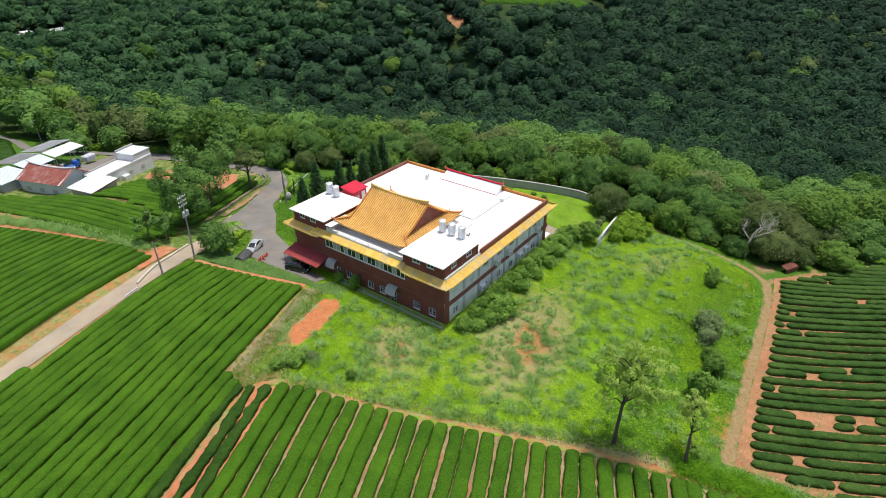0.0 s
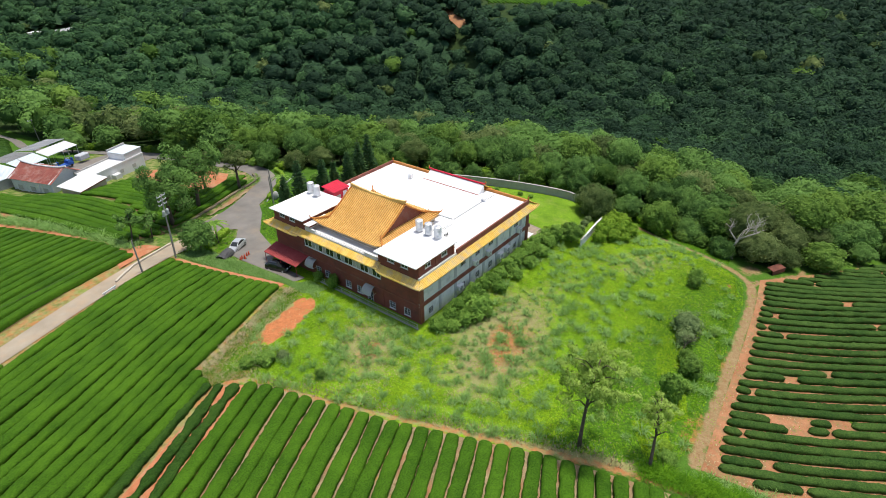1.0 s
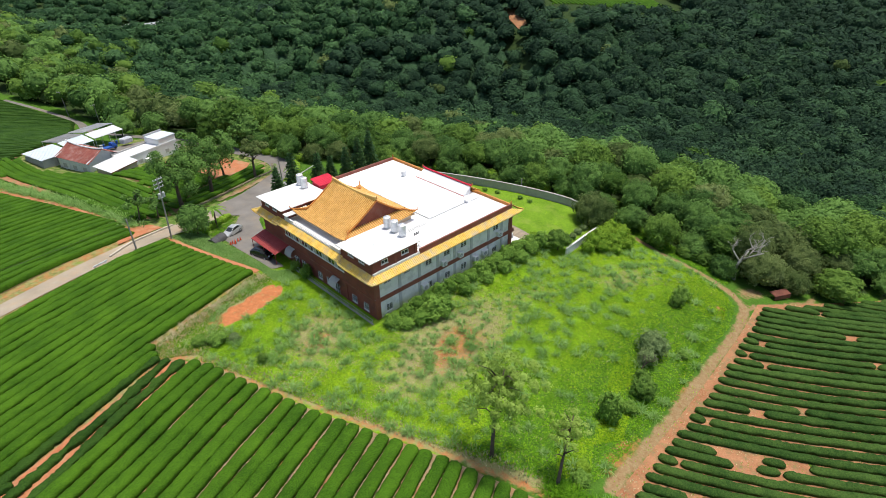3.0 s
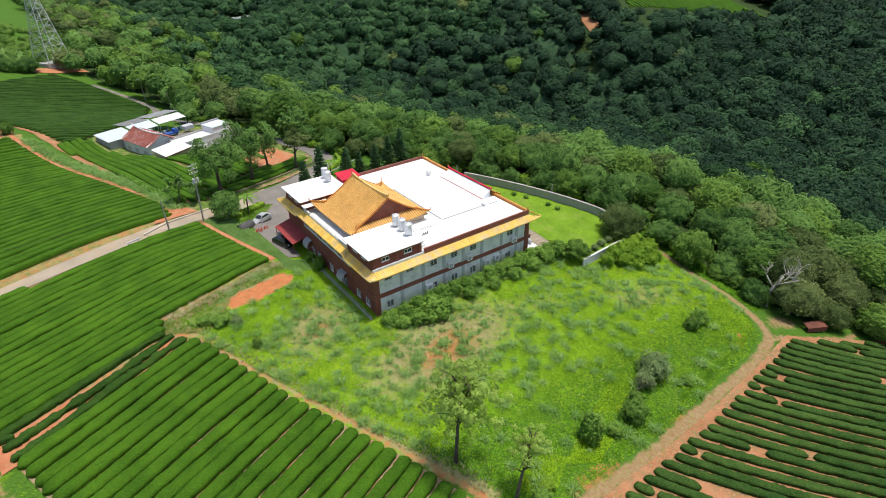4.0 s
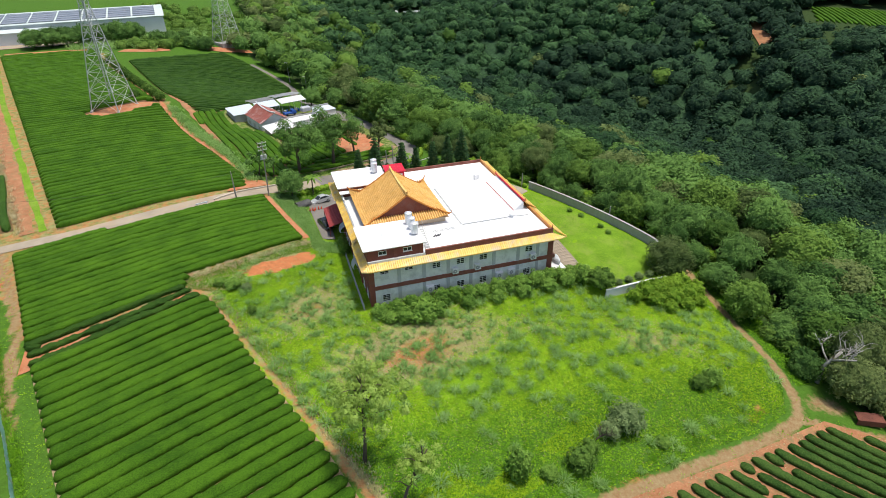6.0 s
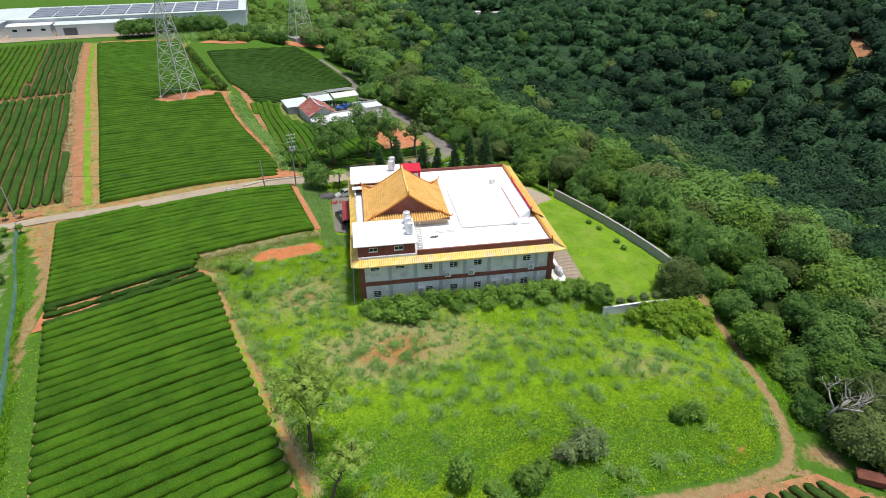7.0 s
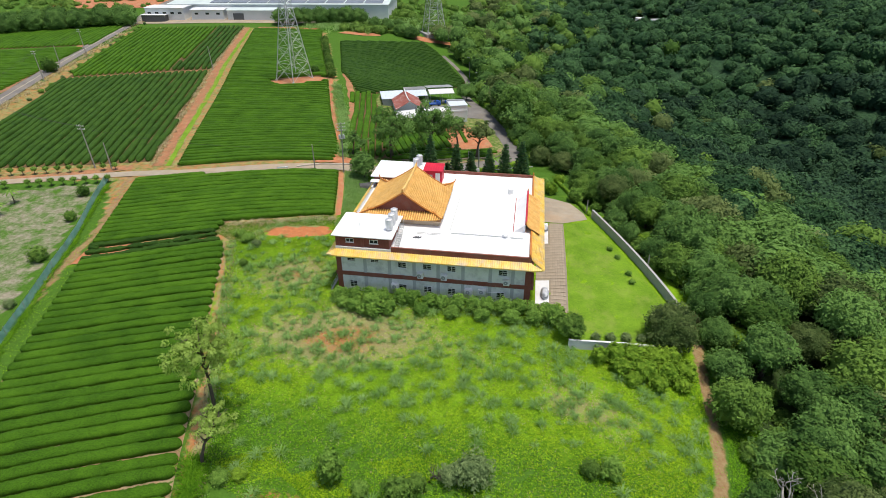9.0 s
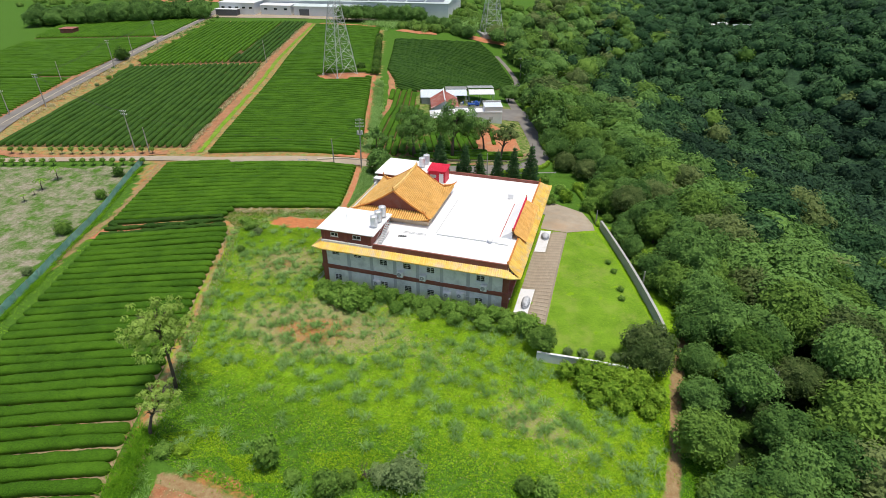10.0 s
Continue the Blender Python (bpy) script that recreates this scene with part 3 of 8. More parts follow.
WEST_STRIP = [(-61.6, 32.6), (-57.0, 30.6), (-47.4, 4.0), (-33.2, -36.0), (-30, -46), (-34, -46), (-41.0, -24.4), (-48.9, -3.6)]
RED_CUT = [(-19.0, 14.9), (-17.2, 12.6), (-12.2, 13.2), (-6.4, 15.2), (-5.4, 17.2), (-7.4, 18.6), (-9.4, 17.8), (-11.8, 17.2), (-15.0, 16.6)]
maps = {
    "path": np.maximum.reduce([0.62 * blob(GX, GY, 57.5, -34.2, 5.5, 3.0, -20), 0.80 * beside(TRACK_LINE, 1.0), 0.8 * beside(SPUR_LINE, 0.75), 0.8 * beside(WEST_LINE, 1.0) * smooth(-20, -6, GY)]),
    "cut": 0.68 * inside(RED_CUT, GX, GY),
    "lush": (1 - 0.2 * inside(WEST_STRIP, GX, GY)) * np.maximum.reduce([0.85 * ((GY > 48) | (GX < -30)), 0.8 * ((GX > 52.5) & (GX < 68) & (GY < -30) & (GY > -46)), 0.8 * ((GX > np.interp(GY, TRACK_LINE[::-1, 1], TRACK_LINE[::-1, 0])) & (GY > -36) & (GY < 8)), 0.62 * ~((GX > -24) & (GX < 60) & (GY > -38) & (GY < 36)), 0.7 * smooth(-17.0, -30.0, GY) * inside([(-10, -18), (57, -18), (56, -40), (-10, -40)], GX, GY)]),
    "dry": np.maximum.reduce([0.5 * inside([(-24, 84), (12, 62), (24, 72), (24, 100), (12, 128), (-22, 122)], GX, GY), 0.45 * inside([(-14, 44), (-5, 36), (4, 50), (20, 60), (0, 60), (-16, 58)], GX, GY), 0.56 * inside([(-125, 20), (-62, 30), (-46, 4), (-30, -45), (-5, -42), (-26, 12), (-6, 22), (-13, 50), (-38, 122), (-70, 206), (-165, 195)], GX, GY), 0.78 * beside(VERGE_LINE + np.array([0.3, 0.15]), 1.3), 0.55 * blob(GX, GY, 6, -8, 28, 14), 0.85 * blob(GX, GY, 5, -11, 18, 9, 10), 0.68 * blob(GX, GY, -8, 3, 11, 7, 30), 0.9 * blob(GX, GY, -12.4, 15.8, 9, 3.4, 12), 0.55 * blob(GX, GY, 40, -19, 10, 5, -20), 0.4 * blob(GX, GY, 22, -10, 14, 7)]),
    "earth": np.maximum.reduce([0.46 * inside([(-125, 20), (-62, 30), (-46, 4), (-30, -45), (-5, -42), (-26, 12), (-6, 22), (-13, 50), (-38, 122), (-70, 206), (-165, 195)], GX, GY), 0.52 * beside(VERGE_LINE - np.array([0.3, 0.15]), 1.0), 0.66 * beside(WEST_LINE, 0.9) * smooth(-20, -6, GY), 0.6 * blob(GX, GY, 5, -12, 11, 5.5, 15), 0.5 * blob(GX, GY, -9, 2, 6, 3, 30), 0.5 * blob(GX, GY, -24, 10.5, 4, 2, 10), 0.62 * blob(GX, GY, 2, 62, 3, 2), 0.55 * blob(GX, GY, 7, -38.0, 9, 2.4), 0.45 * blob(GX, GY, 24, -37.6, 9, 1.6), 0.5 * blob(GX, GY, 46, -33.6, 6, 1.5, 20)]),
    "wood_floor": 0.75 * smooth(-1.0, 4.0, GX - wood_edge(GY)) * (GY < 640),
    "sand": 0.5 * inside([(-62, 29), (-43.5, -26), (-60, -60), (-140, -20), (-100, 17)], GX, GY),
}
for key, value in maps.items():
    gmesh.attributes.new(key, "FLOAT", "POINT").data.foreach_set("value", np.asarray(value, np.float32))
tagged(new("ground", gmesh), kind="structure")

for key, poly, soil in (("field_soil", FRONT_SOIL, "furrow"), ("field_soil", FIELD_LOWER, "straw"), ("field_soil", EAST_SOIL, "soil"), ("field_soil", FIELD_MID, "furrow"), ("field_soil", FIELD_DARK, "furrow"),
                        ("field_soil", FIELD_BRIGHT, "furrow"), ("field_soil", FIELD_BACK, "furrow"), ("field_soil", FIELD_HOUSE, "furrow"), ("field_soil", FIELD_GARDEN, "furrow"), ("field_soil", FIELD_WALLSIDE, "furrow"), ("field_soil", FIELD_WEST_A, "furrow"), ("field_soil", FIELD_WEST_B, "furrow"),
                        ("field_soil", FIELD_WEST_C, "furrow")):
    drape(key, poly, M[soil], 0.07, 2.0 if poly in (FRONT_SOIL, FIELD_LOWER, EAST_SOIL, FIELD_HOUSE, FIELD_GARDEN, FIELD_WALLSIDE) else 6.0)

drape("field_soil", [(-47.3, 3.5), (-26.3, 10.8), (-23.2, 7.8), (-46.9, -1.6)], M["bare"], 0.10, 1.5)
ribbon("road", [(-200, -14), (-130, 9.5), (-94, 22.0), (-62, 33.2), (-45, 36.8), (-28, 42.3), (-12, 48.4), (-3, 52.5), (6, 58)], [3.4, 3.2, 3.0, 2.7, 2.6, 2.8, 3.6, 4.6], M["concrete"], 0.12)
ribbon("road", [(-1, 54.5), (7, 57.3), (15, 61.4), (21.4, 65.8), (25.4, 71.5), (26.4, 78.5), (24.2, 86.5), (21.2, 95), (17, 107), (12, 121), (6, 140), (2.5, 158), (3, 172), (-3, 186), (-12, 199)], [5.4, 5.6, 5.2, 4.8, 4.4, 4.0, 3.6, 3.4, 3, 2.4, 2.2, 2.0], M["asphalt"], 0.15)
drape("driveway", [(-3.6, 24.5), (-4.3, 36), (-4.4, 41.4), (-0.6, 45.4), (3.6, 50.6), (0.2, 53.0), (3, 57.5), (10, 60), (15.6, 60.6), (11.6, 53.6), (5.5, 46), (3.5, 40), (1.2, 34.6), (-1.2, 33.8), (-1.2, 24.5)], M["asphalt"], 0.10, 1.5)
drape("driveway", [(33.2, 30.2), (38.4, 29.6), (43.6, 33.2), (43.0, 36.5), (40.5, 42), (34, 45), (22, 43), (22, 36.8), (33.2, 36.8)], M["concrete"], 0.09, 1.5)
drape("lawn", [(38.7, 29.3), (44.0, 32.6), (54.9, 3.6), (54.4, 0.2), (51.2, -4.8), (40.0, -6.6), (38.6, -2.0)], M["lawn"], 0.06, 1.5)
for poly in ([(33.2, 0.9), (35.4, 0.9), (35.5, 8.0), (33.2, 7.8)], [(33.4, 20.6), (35.4, 20.8), (35.4, 29.4), (33.4, 29.2)]):
    drape("concrete_slab", poly, M["white_paint"], 0.14, 2.0)
# the track round the meadow and the beaten strips between the fields
ribbon("dirt_track", [(-12.6, 44.4), (-10.4, 37.5), (-8.2, 29.5), (-6.6, 23.2)], [1.0, 1.1, 1.1, 1.0], M["bare"], 0.10, 0.9, 0.12)
ribbon("dirt_track", [(-55.4, 39.0), (-63.6, 62), (-73.8, 92), (-84.8, 124), (-97.0, 162), (-109, 201)], 2.5, M["soil"], 0.12, 3.0, 0.4)
ribbon("grass_verge", [(-53.0, 39.4), (-61.2, 62), (-71.4, 92), (-82.4, 124), (-94.6, 162), (-106.4, 200)], 1.3, M["lawn"], 0.10, 3.0, 0.2)
ribbon("dirt_track", [(-17.0, 53.5), (-20, 66), (-27.0, 84), (-34, 102), (-39.8, 119.5), (-48, 140), (-62, 178)], [1.6, 1.2, 1.1, 1.2, 1.3, 1.1, 1.0], M["bare"], 0.14, 2.0, 0.25)
ribbon("dirt_track", [(-22.4, 86), (-27.4, 103), (-33.0, 119), (-38, 130)], 2.2, M["soil"], 0.14, 2.0, 0.3)
ribbon("dirt_track", [(-132, 104.8), (-110, 112.4), (-88, 120.4)], 1.2, M["soil"], 0.16, 3.0, 0.2)
ribbon("dirt_verge", [(-118, 27), (-94, 25.0), (-76, 30.2), (-61, 37.4)], [2.6, 2.6, 2.4, 3.0], M["soil"], 0.10, 2.0, 0.3)
ribbon("highway", [(-100, 10), (-119.5, 41), (-133, 76), (-146.5, 116), (-160, 160), (-176.5, 214), (-200, 290)], 5.6, M["asphalt"], 0.22, 4.0)
ribbon("dirt_verge", [(-103, 4), (-123.2, 39.5), (-137, 74), (-150.5, 114), (-164, 158), (-180.5, 212)], 2.6, M["soil"], 0.15, 4.0, 0.4)
ribbon("road_line", [(-119.5, 41), (-133, 76), (-146.5, 116), (-160, 160), (-176.5, 214)], 0.22, M["line_paint"], 0.27, 4.0, 0.0, 1)
drape("bare_earth", [(-60.2, 113.5), (-52, 109.2), (-43, 115.4), (-40.6, 119.2), (-44.5, 120.4), (-53, 118.4)], M["bare"], 0.16, 2.0)
ribbon("dirt_verge", [(3.4, 60.6), (9.0, 63.2), (15, 66.0), (20.2, 67.8)], [0.6, 2.0, 2.2, 0.8], M["straw"], 0.19, 0.9, 0.25)
drape("bare_earth", [(-20.6, 47.6), (-15.0, 49.8), (-11.6, 51.4), (-13.0, 54.0), (-15.8, 54.6), (-19.2, 52.4)], M["bare"], 0.16, 1.5)
drape("bare_earth", [(4.3, 93.0), (9.8, 72.0), (17.0, 75.0), (20.6, 79.0), (16.6, 90.0), (8.2, 97.5)], M["bare"], 0.14, 2.0)
drape("farmyard", [(-8, 99), (11, 104.5), (20, 107), (14.5, 122), (1, 118), (-12, 113)], M["asphalt"], 0.12, 3.0)
drape("bare_earth", [(-262, 246), (-192, 252), (-200, 290), (-270, 290)], M["bare"], 0.3, 8.0)
# ---- the hall ----
hall = thing("temple_hall", "two-storey red-brick temple hall with orange tiled roof", "temple", at=(0, 0, 0))
X0, X1, Y0, Y1, ZB, ZD, ZP = 0.9, 32.0, 0.6, 33.4, -1.6, 7.3, 7.85


def holed_wall(axis, fixed, lo, hi, z0, z1, thick, holes):
    """A wall on a line along x or y, with rectangular openings (a, b, za, zb) right through it."""
    bm = bmesh.new()
    us = sorted({lo, hi, *[h[0] for h in holes], *[h[1] for h in holes]})
    zs = sorted({z0, z1, *[h[2] for h in holes], *[h[3] for h in holes]})
    f0, f1 = sorted((fixed, fixed + thick))
    for a, b in zip(us, us[1:]):
        for c, d in zip(zs, zs[1:]):
            if not any(h[0] <= a and b <= h[1] and h[2] <= c and d <= h[3] for h in holes):
                add_box(bm, (a, f0, c) if axis == "x" else (f0, a, c), (b, f1, d) if axis == "x" else (f1, b, d))
    # join the cells into one body: shared corners welded, faces between neighbours taken out
    bmesh.ops.remove_doubles(bm, verts=bm.verts[:], dist=1e-4)
    meet = {}
    for f in bm.faces:
        meet.setdefault(tuple(round(q, 3) for q in f.calc_center_median()), []).append(f)
    bmesh.ops.delete(bm, geom=[f for fs in meet.values() if len(fs) > 1 for f in fs], context="FACES")
    return bm


def window(axis, fixed, inward, a, b, za, zb, panes, parent, bars=0, blinds=(), frame_w=0.07):
    """A framed window set back in its opening. inward: which way the wall's inside lies (+1 or -1)."""
    w = new("window")
    w.empty_display_size, w.parent = 0.1, parent

    def slab(u0, u1, z0, z1, d0, d1):
        f0, f1 = sorted((fixed + inward * d0, fixed + inward * d1))
        return ((u0, f0, z0) if axis == "x" else (f0, u0, z0)), ((u1, f1, z1) if axis == "x" else (f1, u1, z1))
    bm = bmesh.new()
    for q in ((a, b, za, za + frame_w), (a, b, zb - frame_w, zb), (a, a + frame_w, za + frame_w, zb - frame_w), (b - frame_w, b, za + frame_w, zb - frame_w)):
        add_box(bm, *slab(*q, -0.03, 0.12))
    for k in range(1, panes):
        u = a + (b - a) * k / panes
        add_box(bm, *slab(u - frame_w * 0.4, u + frame_w * 0.4, za + frame_w, zb - frame_w, 0.0, 0.10))
    for k in range(1, bars + 1):
        z = za + (zb - za) * k / (bars + 1)
        add_box(bm, *slab(a + frame_w, b - frame_w, z - 0.018, z + 0.018, -0.02, 0.02))
    part("window_frame", bm, M["white_metal"], w)
    for k in range(panes):
        u0, u1 = a + (b - a) * k / panes, a + (b - a) * (k + 1) / panes
        part("pane", box(*slab(u0 + 0.02, u1 - 0.02, za + 0.03, zb - 0.03, 0.07, 0.09)), M["curtain" if k in blinds else "window"], w)
    part("window_sill", box(*slab(a - 0.06, b + 0.06, za - 0.07, za, -0.10, 0.10)), M["white_metal"], w)
    return w


south_up = [(c - 0.7, c + 0.7, 4.15, 5.25) for c in (11.7, 15.76, 19.68, 27.8)] + [(c - 0.7, c + 0.7, 4.75, 5.6) for c in (3.3, 7.2)]
south_low = [(c - 0.65, c + 0.65, -0.3, 1.05) for c in (3.4, 11.7, 15.8, 19.7, 27.6)]
part("wall_south", holed_wall("x", Y0, X0, X1, ZB, ZD, 0.3, south_up + south_low), M["render_grey"], hall, "grey cement-rendered side wall")
for h in south_up:
    window("x", Y0, 1, *h, 2, hall, 2)
for h in south_low:
    window("x", Y0, 1, *h, 2, hall, 3)
front_low = [(c - 0.62, c + 0.62, -0.35, 0.95) for c in (23.0, 20.8, 15.85, 13.25, 6.2, 3.2)] + [(10.3, 11.6, -1.2, 1.0)]
front_strip = [(8.4, 25.85, 4.2, 6.0)]
part("wall_west", holed_wall("y", X0, Y0 + 0.3, Y1 - 0.3, ZB, ZD, 0.3, front_low + front_strip), M["brick"], hall, "red-brick front wall")
for h in front_low:
    window("y", X0, 1, *h, 2, hall, 2, (), 0.04)
window("y", X0, 1, *front_strip[0], 20, hall, 0, (2, 5, 6, 9, 11, 14, 16, 17), 0.09)
part("wall_north", holed_wall("x", Y1, X0, X1, ZB, ZD, -0.3, []), M["brick"], hall)
east_holes = [(c - 0.8, c + 0.8, z, z + 1.2) for c in (4, 8.5, 24, 28.5) for z in (-0.1, 3.7)] + [(14.0, 19.0, -0.85, 2.0)]
part("wall_east", holed_wall("y", X1, Y0 + 0.3, Y1 - 0.3, ZB, ZD, -0.3, east_holes), M["brick"], hall)
for h in east_holes[:-1]:
    window("y", X1, -1, *h, 2, hall, 2)
part("entrance_door", box((X1 - 0.2, 14.0, -0.85), (X1 - 0.12, 19.0, 2.0)), M["window"], hall)
# storey bands, corner columns and pilasters
bm = bmesh.new()
add_box(bm, (X0 - 0.25, Y0 - 0.16, 2.1), (X1 + 0.7, Y0 - 0.002, 2.78))
add_box(bm, (X1 + 0.002, Y0 - 0.002, 2.1), (X1 + 0.7, Y1 + 0.1, 2.78))
part("storey_band", bm, M["trim"], hall, "red-brown storey band")
part("storey_band", box((X0 - 0.10, Y0 + 0.01, 2.32), (X0 - 0.002, Y1, 2.55)), M["trim"], hall)
for c0, c1 in ((X0 - 0.06, X0 + 0.75), (X1 - 0.7, X1 + 0.25)):
    part("corner_column", box((c0, Y0 - 0.10, ZB), (c1, Y0 + 0.25, 2.1)), M["trim"], hall)
    part("corner_column", box((c0, Y0 - 0.10, 2.78), (c1, Y0 + 0.25, 6.9)), M["trim"], hall)
for c in (5.6, 9.64, 13.67, 17.56, 21.54, 25.86, 29.4):
    part("pilaster", box((c - 0.27, Y0 - 0.09, ZB), (c + 0.27, Y0 + 0.1, 2.1)), M["pilaster"], hall)
    part("pilaster", box((c - 0.27, Y0 - 0.09, 2.78), (c + 0.27, Y0 + 0.1, 6.5)), M["pilaster"], hall)
for c in (8.2, 26.1):
    part("pilaster", box((X0 - 0.12, c - 0.25, ZB), (X0 + 0.1, c + 0.25, 2.32)), M["brick"], hall)
# flat roof, its parapets and the low raised deck
part("flat_roof", box((X0 + 0.3, Y0 + 0.3, ZD - 0.3), (X1 - 0.3, Y1 - 0.3, ZD)), M["roof_white"], hall, "white-coated flat roof")
part("roof_deck", box((18.5, 7.6, ZD), (29.0, 23.6, ZD + 0.14)), M["roof_white"], hall)
part("drain_pipe", tube([(18.6, 7.45, ZD + 0.07), (27.0, 7.45, ZD + 0.07)], 0.05), M["galvanised"], hall)
part("drain_pipe", tube([(18.35, 7.8, ZD + 0.06), (18.35, 23.4, ZD + 0.06)], 0.045), M["galvanised"], hall)
part("drain_pipe", tube([(28.5, 7.3, ZD + 0.09), (30.6, 7.3, ZD + 0.09)], 0.06), M["galvanised"], hall)
part("parapet", box((10.0, Y0 - 0.06, 6.7), (X1 - 0.02, Y0 + 0.22, ZP)), M["trim"], hall, "red-brown parapet")
part("parapet", box((9.9, Y1 - 0.24, 6.7), (X1 - 0.02, Y1 + 0.05, ZP)), M["trim"], hall)
part("parapet", box((X1 - 0.28, Y0 + 0.22, 6.9), (X1 + 0.02, Y1 - 0.24, ZP - 0.06)), M["ornament"], hall)
part("parapet", box((X0 - 0.02, 8.9, 6.7), (X0 + 0.24, 11.6, 7.95)), M["white_paint"], hall, "white front parapet")
part("parapet", box((X0 - 0.02, 22.8, 6.7), (X0 + 0.24, 25.2, 7.95)), M["white_paint"], hall, "white front parapet")
part("parapet", box((X0 - 0.02, 11.6, 6.7), (X0 + 0.22, 22.8, 7.5)), M["white_paint"], hall, "white front parapet")
bm = bmesh.new()
for z in (7.6, 7.85):
    add_tube(bm, [(X0 + 0.1, 11.6, z), (X0 + 0.1, 22.8, z)], 0.025, 5)
for k in range(9):
    add_tube(bm, [(X0 + 0.1, 11.6 + 1.4 * k, 7.5), (X0 + 0.1, 11.6 + 1.4 * k, 7.88)], 0.025, 5)
part("railing", bm, M["galvanised"], hall)
part("terrace", box((X0 + 0.24, 8.9, ZD), (3.0, 25.0, ZD + 0.03)), M["white_paint"], hall)


def wing(y0, y1, s0, s1, windows, side):
    w = new("roof_pavilion")
    w.empty_display_size, w.parent = 0.2, hall
    tagged(w, "brick roof pavilion under a white slab")
    part("wall", holed_wall("y", X0, y0, y1, 7.304, 9.1, 0.25, windows), M["brick"], w)
    holes = [(2.6, 3.9, 8.05, 8.75), (6.5, 7.9, 8.05, 8.75)]
    face, inward = (y0, 1) if side < 0 else (y1, -1)
    part("wall", holed_wall("x", face, X0 + 0.25, 9.7, 7.304, 9.1, 0.25 * inward, holes), M["brick"], w)
    part("wall", box((X0 + 0.25, y1 - 0.25, 7.304) if side < 0 else (X0 + 0.25, y0, 7.304), (9.7, y1, 9.1) if side < 0 else (9.7, y0 + 0.25, 9.1)), M["brick"], w)
    part("wall", box((9.45, y0 + 0.25, 7.304), (9.7, y1 - 0.25, 9.1)), M["brick"], w)
    for h in windows:
        window("y", X0, 1, *h, 2, w)
    for h in holes:
        window("x", face, inward, *h, 2, w)
    for c in (X0 + 0.35, 5.3, 9.4):
        part("pilaster", box((c - 0.25, face - 0.1, 7.304) if side < 0 else (c - 0.25, face, 7.304), (c + 0.25, face, 9.1) if side < 0 else (c + 0.25, face + 0.1, 9.1)), M["trim"], w)
    part("roof_slab", box((0.27, s0, 9.1), (10.25, s1, 9.27), None, 0.03), M["roof_white"], w, "white concrete roof slab")


wing(0.9, 8.6, 0.62, 8.95, [(5.35, 6.7, 8.1, 8.85), (2.7, 4.05, 8.1, 8.85)], -1)
wing(25.2, 33.1, 24.95, 33.5, [(30.3, 31.6, 8.0, 8.75), (27.7, 29.0, 8.0, 8.75)], 1)
part("canopy_slab", box((0.5, 23.6, 8.55), (5.2, 24.95, 8.66)), M["roof_white"], hall)


def eave(name, along, inner, outer, w0, w1, o0, o1, zi, zo, material, curl=0.32, step=0.34, flat=True):
    """A strip of barrel tiles from the wall line down to the drip edge. along: the axis it runs on; inner, outer: the lines' places on the
    other axis; w0..w1 the wall's run, o0..o1 the drip edge's run."""
    bm = bmesh.new()
    sgn = 1 if outer > inner else -1

    def at(s, u, lift=0.0):
        edge = min(s - o0, o1 - s)
        z = zi + (zo - zi) * (u ** 0.85) + curl * u * max(0.0, 1 - edge / 1.8) ** 2 + lift
        v = inner + (outer - inner) * u
        return Vector((s, v, z)) if along == "x" else Vector((v, s, z))

    def start(s):
        if s < w0:
            return (w0 - s) / max(w0 - o0, 1e-6)
        if s > w1:
            return (s - w1) / max(o1 - w1, 1e-6)
        return 0.0
    n = int((o1 - o0) / step)
    ss = [o0 + (o1 - o0) * k / n for k in range(n + 1)]
    us = [0, 0.5, 1]
    # the bed under the tiles
    for a, b in zip(ss, ss[1:]):
        ua, ub = start(a), start(b)
        top = [[bm.verts.new(at(s, u0 + (1 - u0) * u)) for u in us] for s, u0 in ((a, ua), (b, ub))]
        low = [[bm.verts.new(at(s, u0 + (1 - u0) * u, -0.16)) for u in us] for s, u0 in ((a, ua), (b, ub))]
        for k in range(2):
            bm.faces.new((top[0][k], top[1][k], top[1][k + 1], top[0][k + 1]))
            bm.faces.new((low[0][k + 1], low[1][k + 1], low[1][k], low[0][k]))
        bm.faces.new((top[0][2], top[1][2], low[1][2], low[0][2]))
    for s in ss:
        u0 = start(s)
        if u0 < 0.93:
            add_tube(bm, [at(s, u0 + (1 - u0) * u, 0.045) for u in us], 0.085, 6)
    bmesh.ops.recalc_face_normals(bm, faces=bm.faces[:])
    return part(name, bm, material, hall, "row of glazed barrel tiles")


eave("eave", "x", Y0 - 0.06, -0.52, X0, X1, -0.34, 34.1, 6.95, 6.2, M["tile_yellow"])
eave("eave", "x", Y1 + 0.05, 35.1, X0, X1, -0.34, 34.1, 6.95, 6.2, M["tile_yellow"])
eave("eave", "y", X0 - 0.02, -0.34, Y0, 8.2, -0.52, 8.2, 6.95, 6.2, M["tile_yellow"], curl=0.2)
eave("eave", "y", X0 - 0.02, -0.34, 26.2, Y1, 26.2, 35.1, 6.95, 6.2, M["tile_yellow"], curl=0.2)
eave("front_eave", "y", X0 - 0.02, -0.2, 8.0, 27.6, 7.9, 27.8, 7.25, 6.6, M["tile_yellow"], curl=0.12)
eave("eave", "y", X1 + 0.02, 34.1, Y0, Y1, -0.52, 35.1, 7.7, 6.22, M["tile_yellow"])
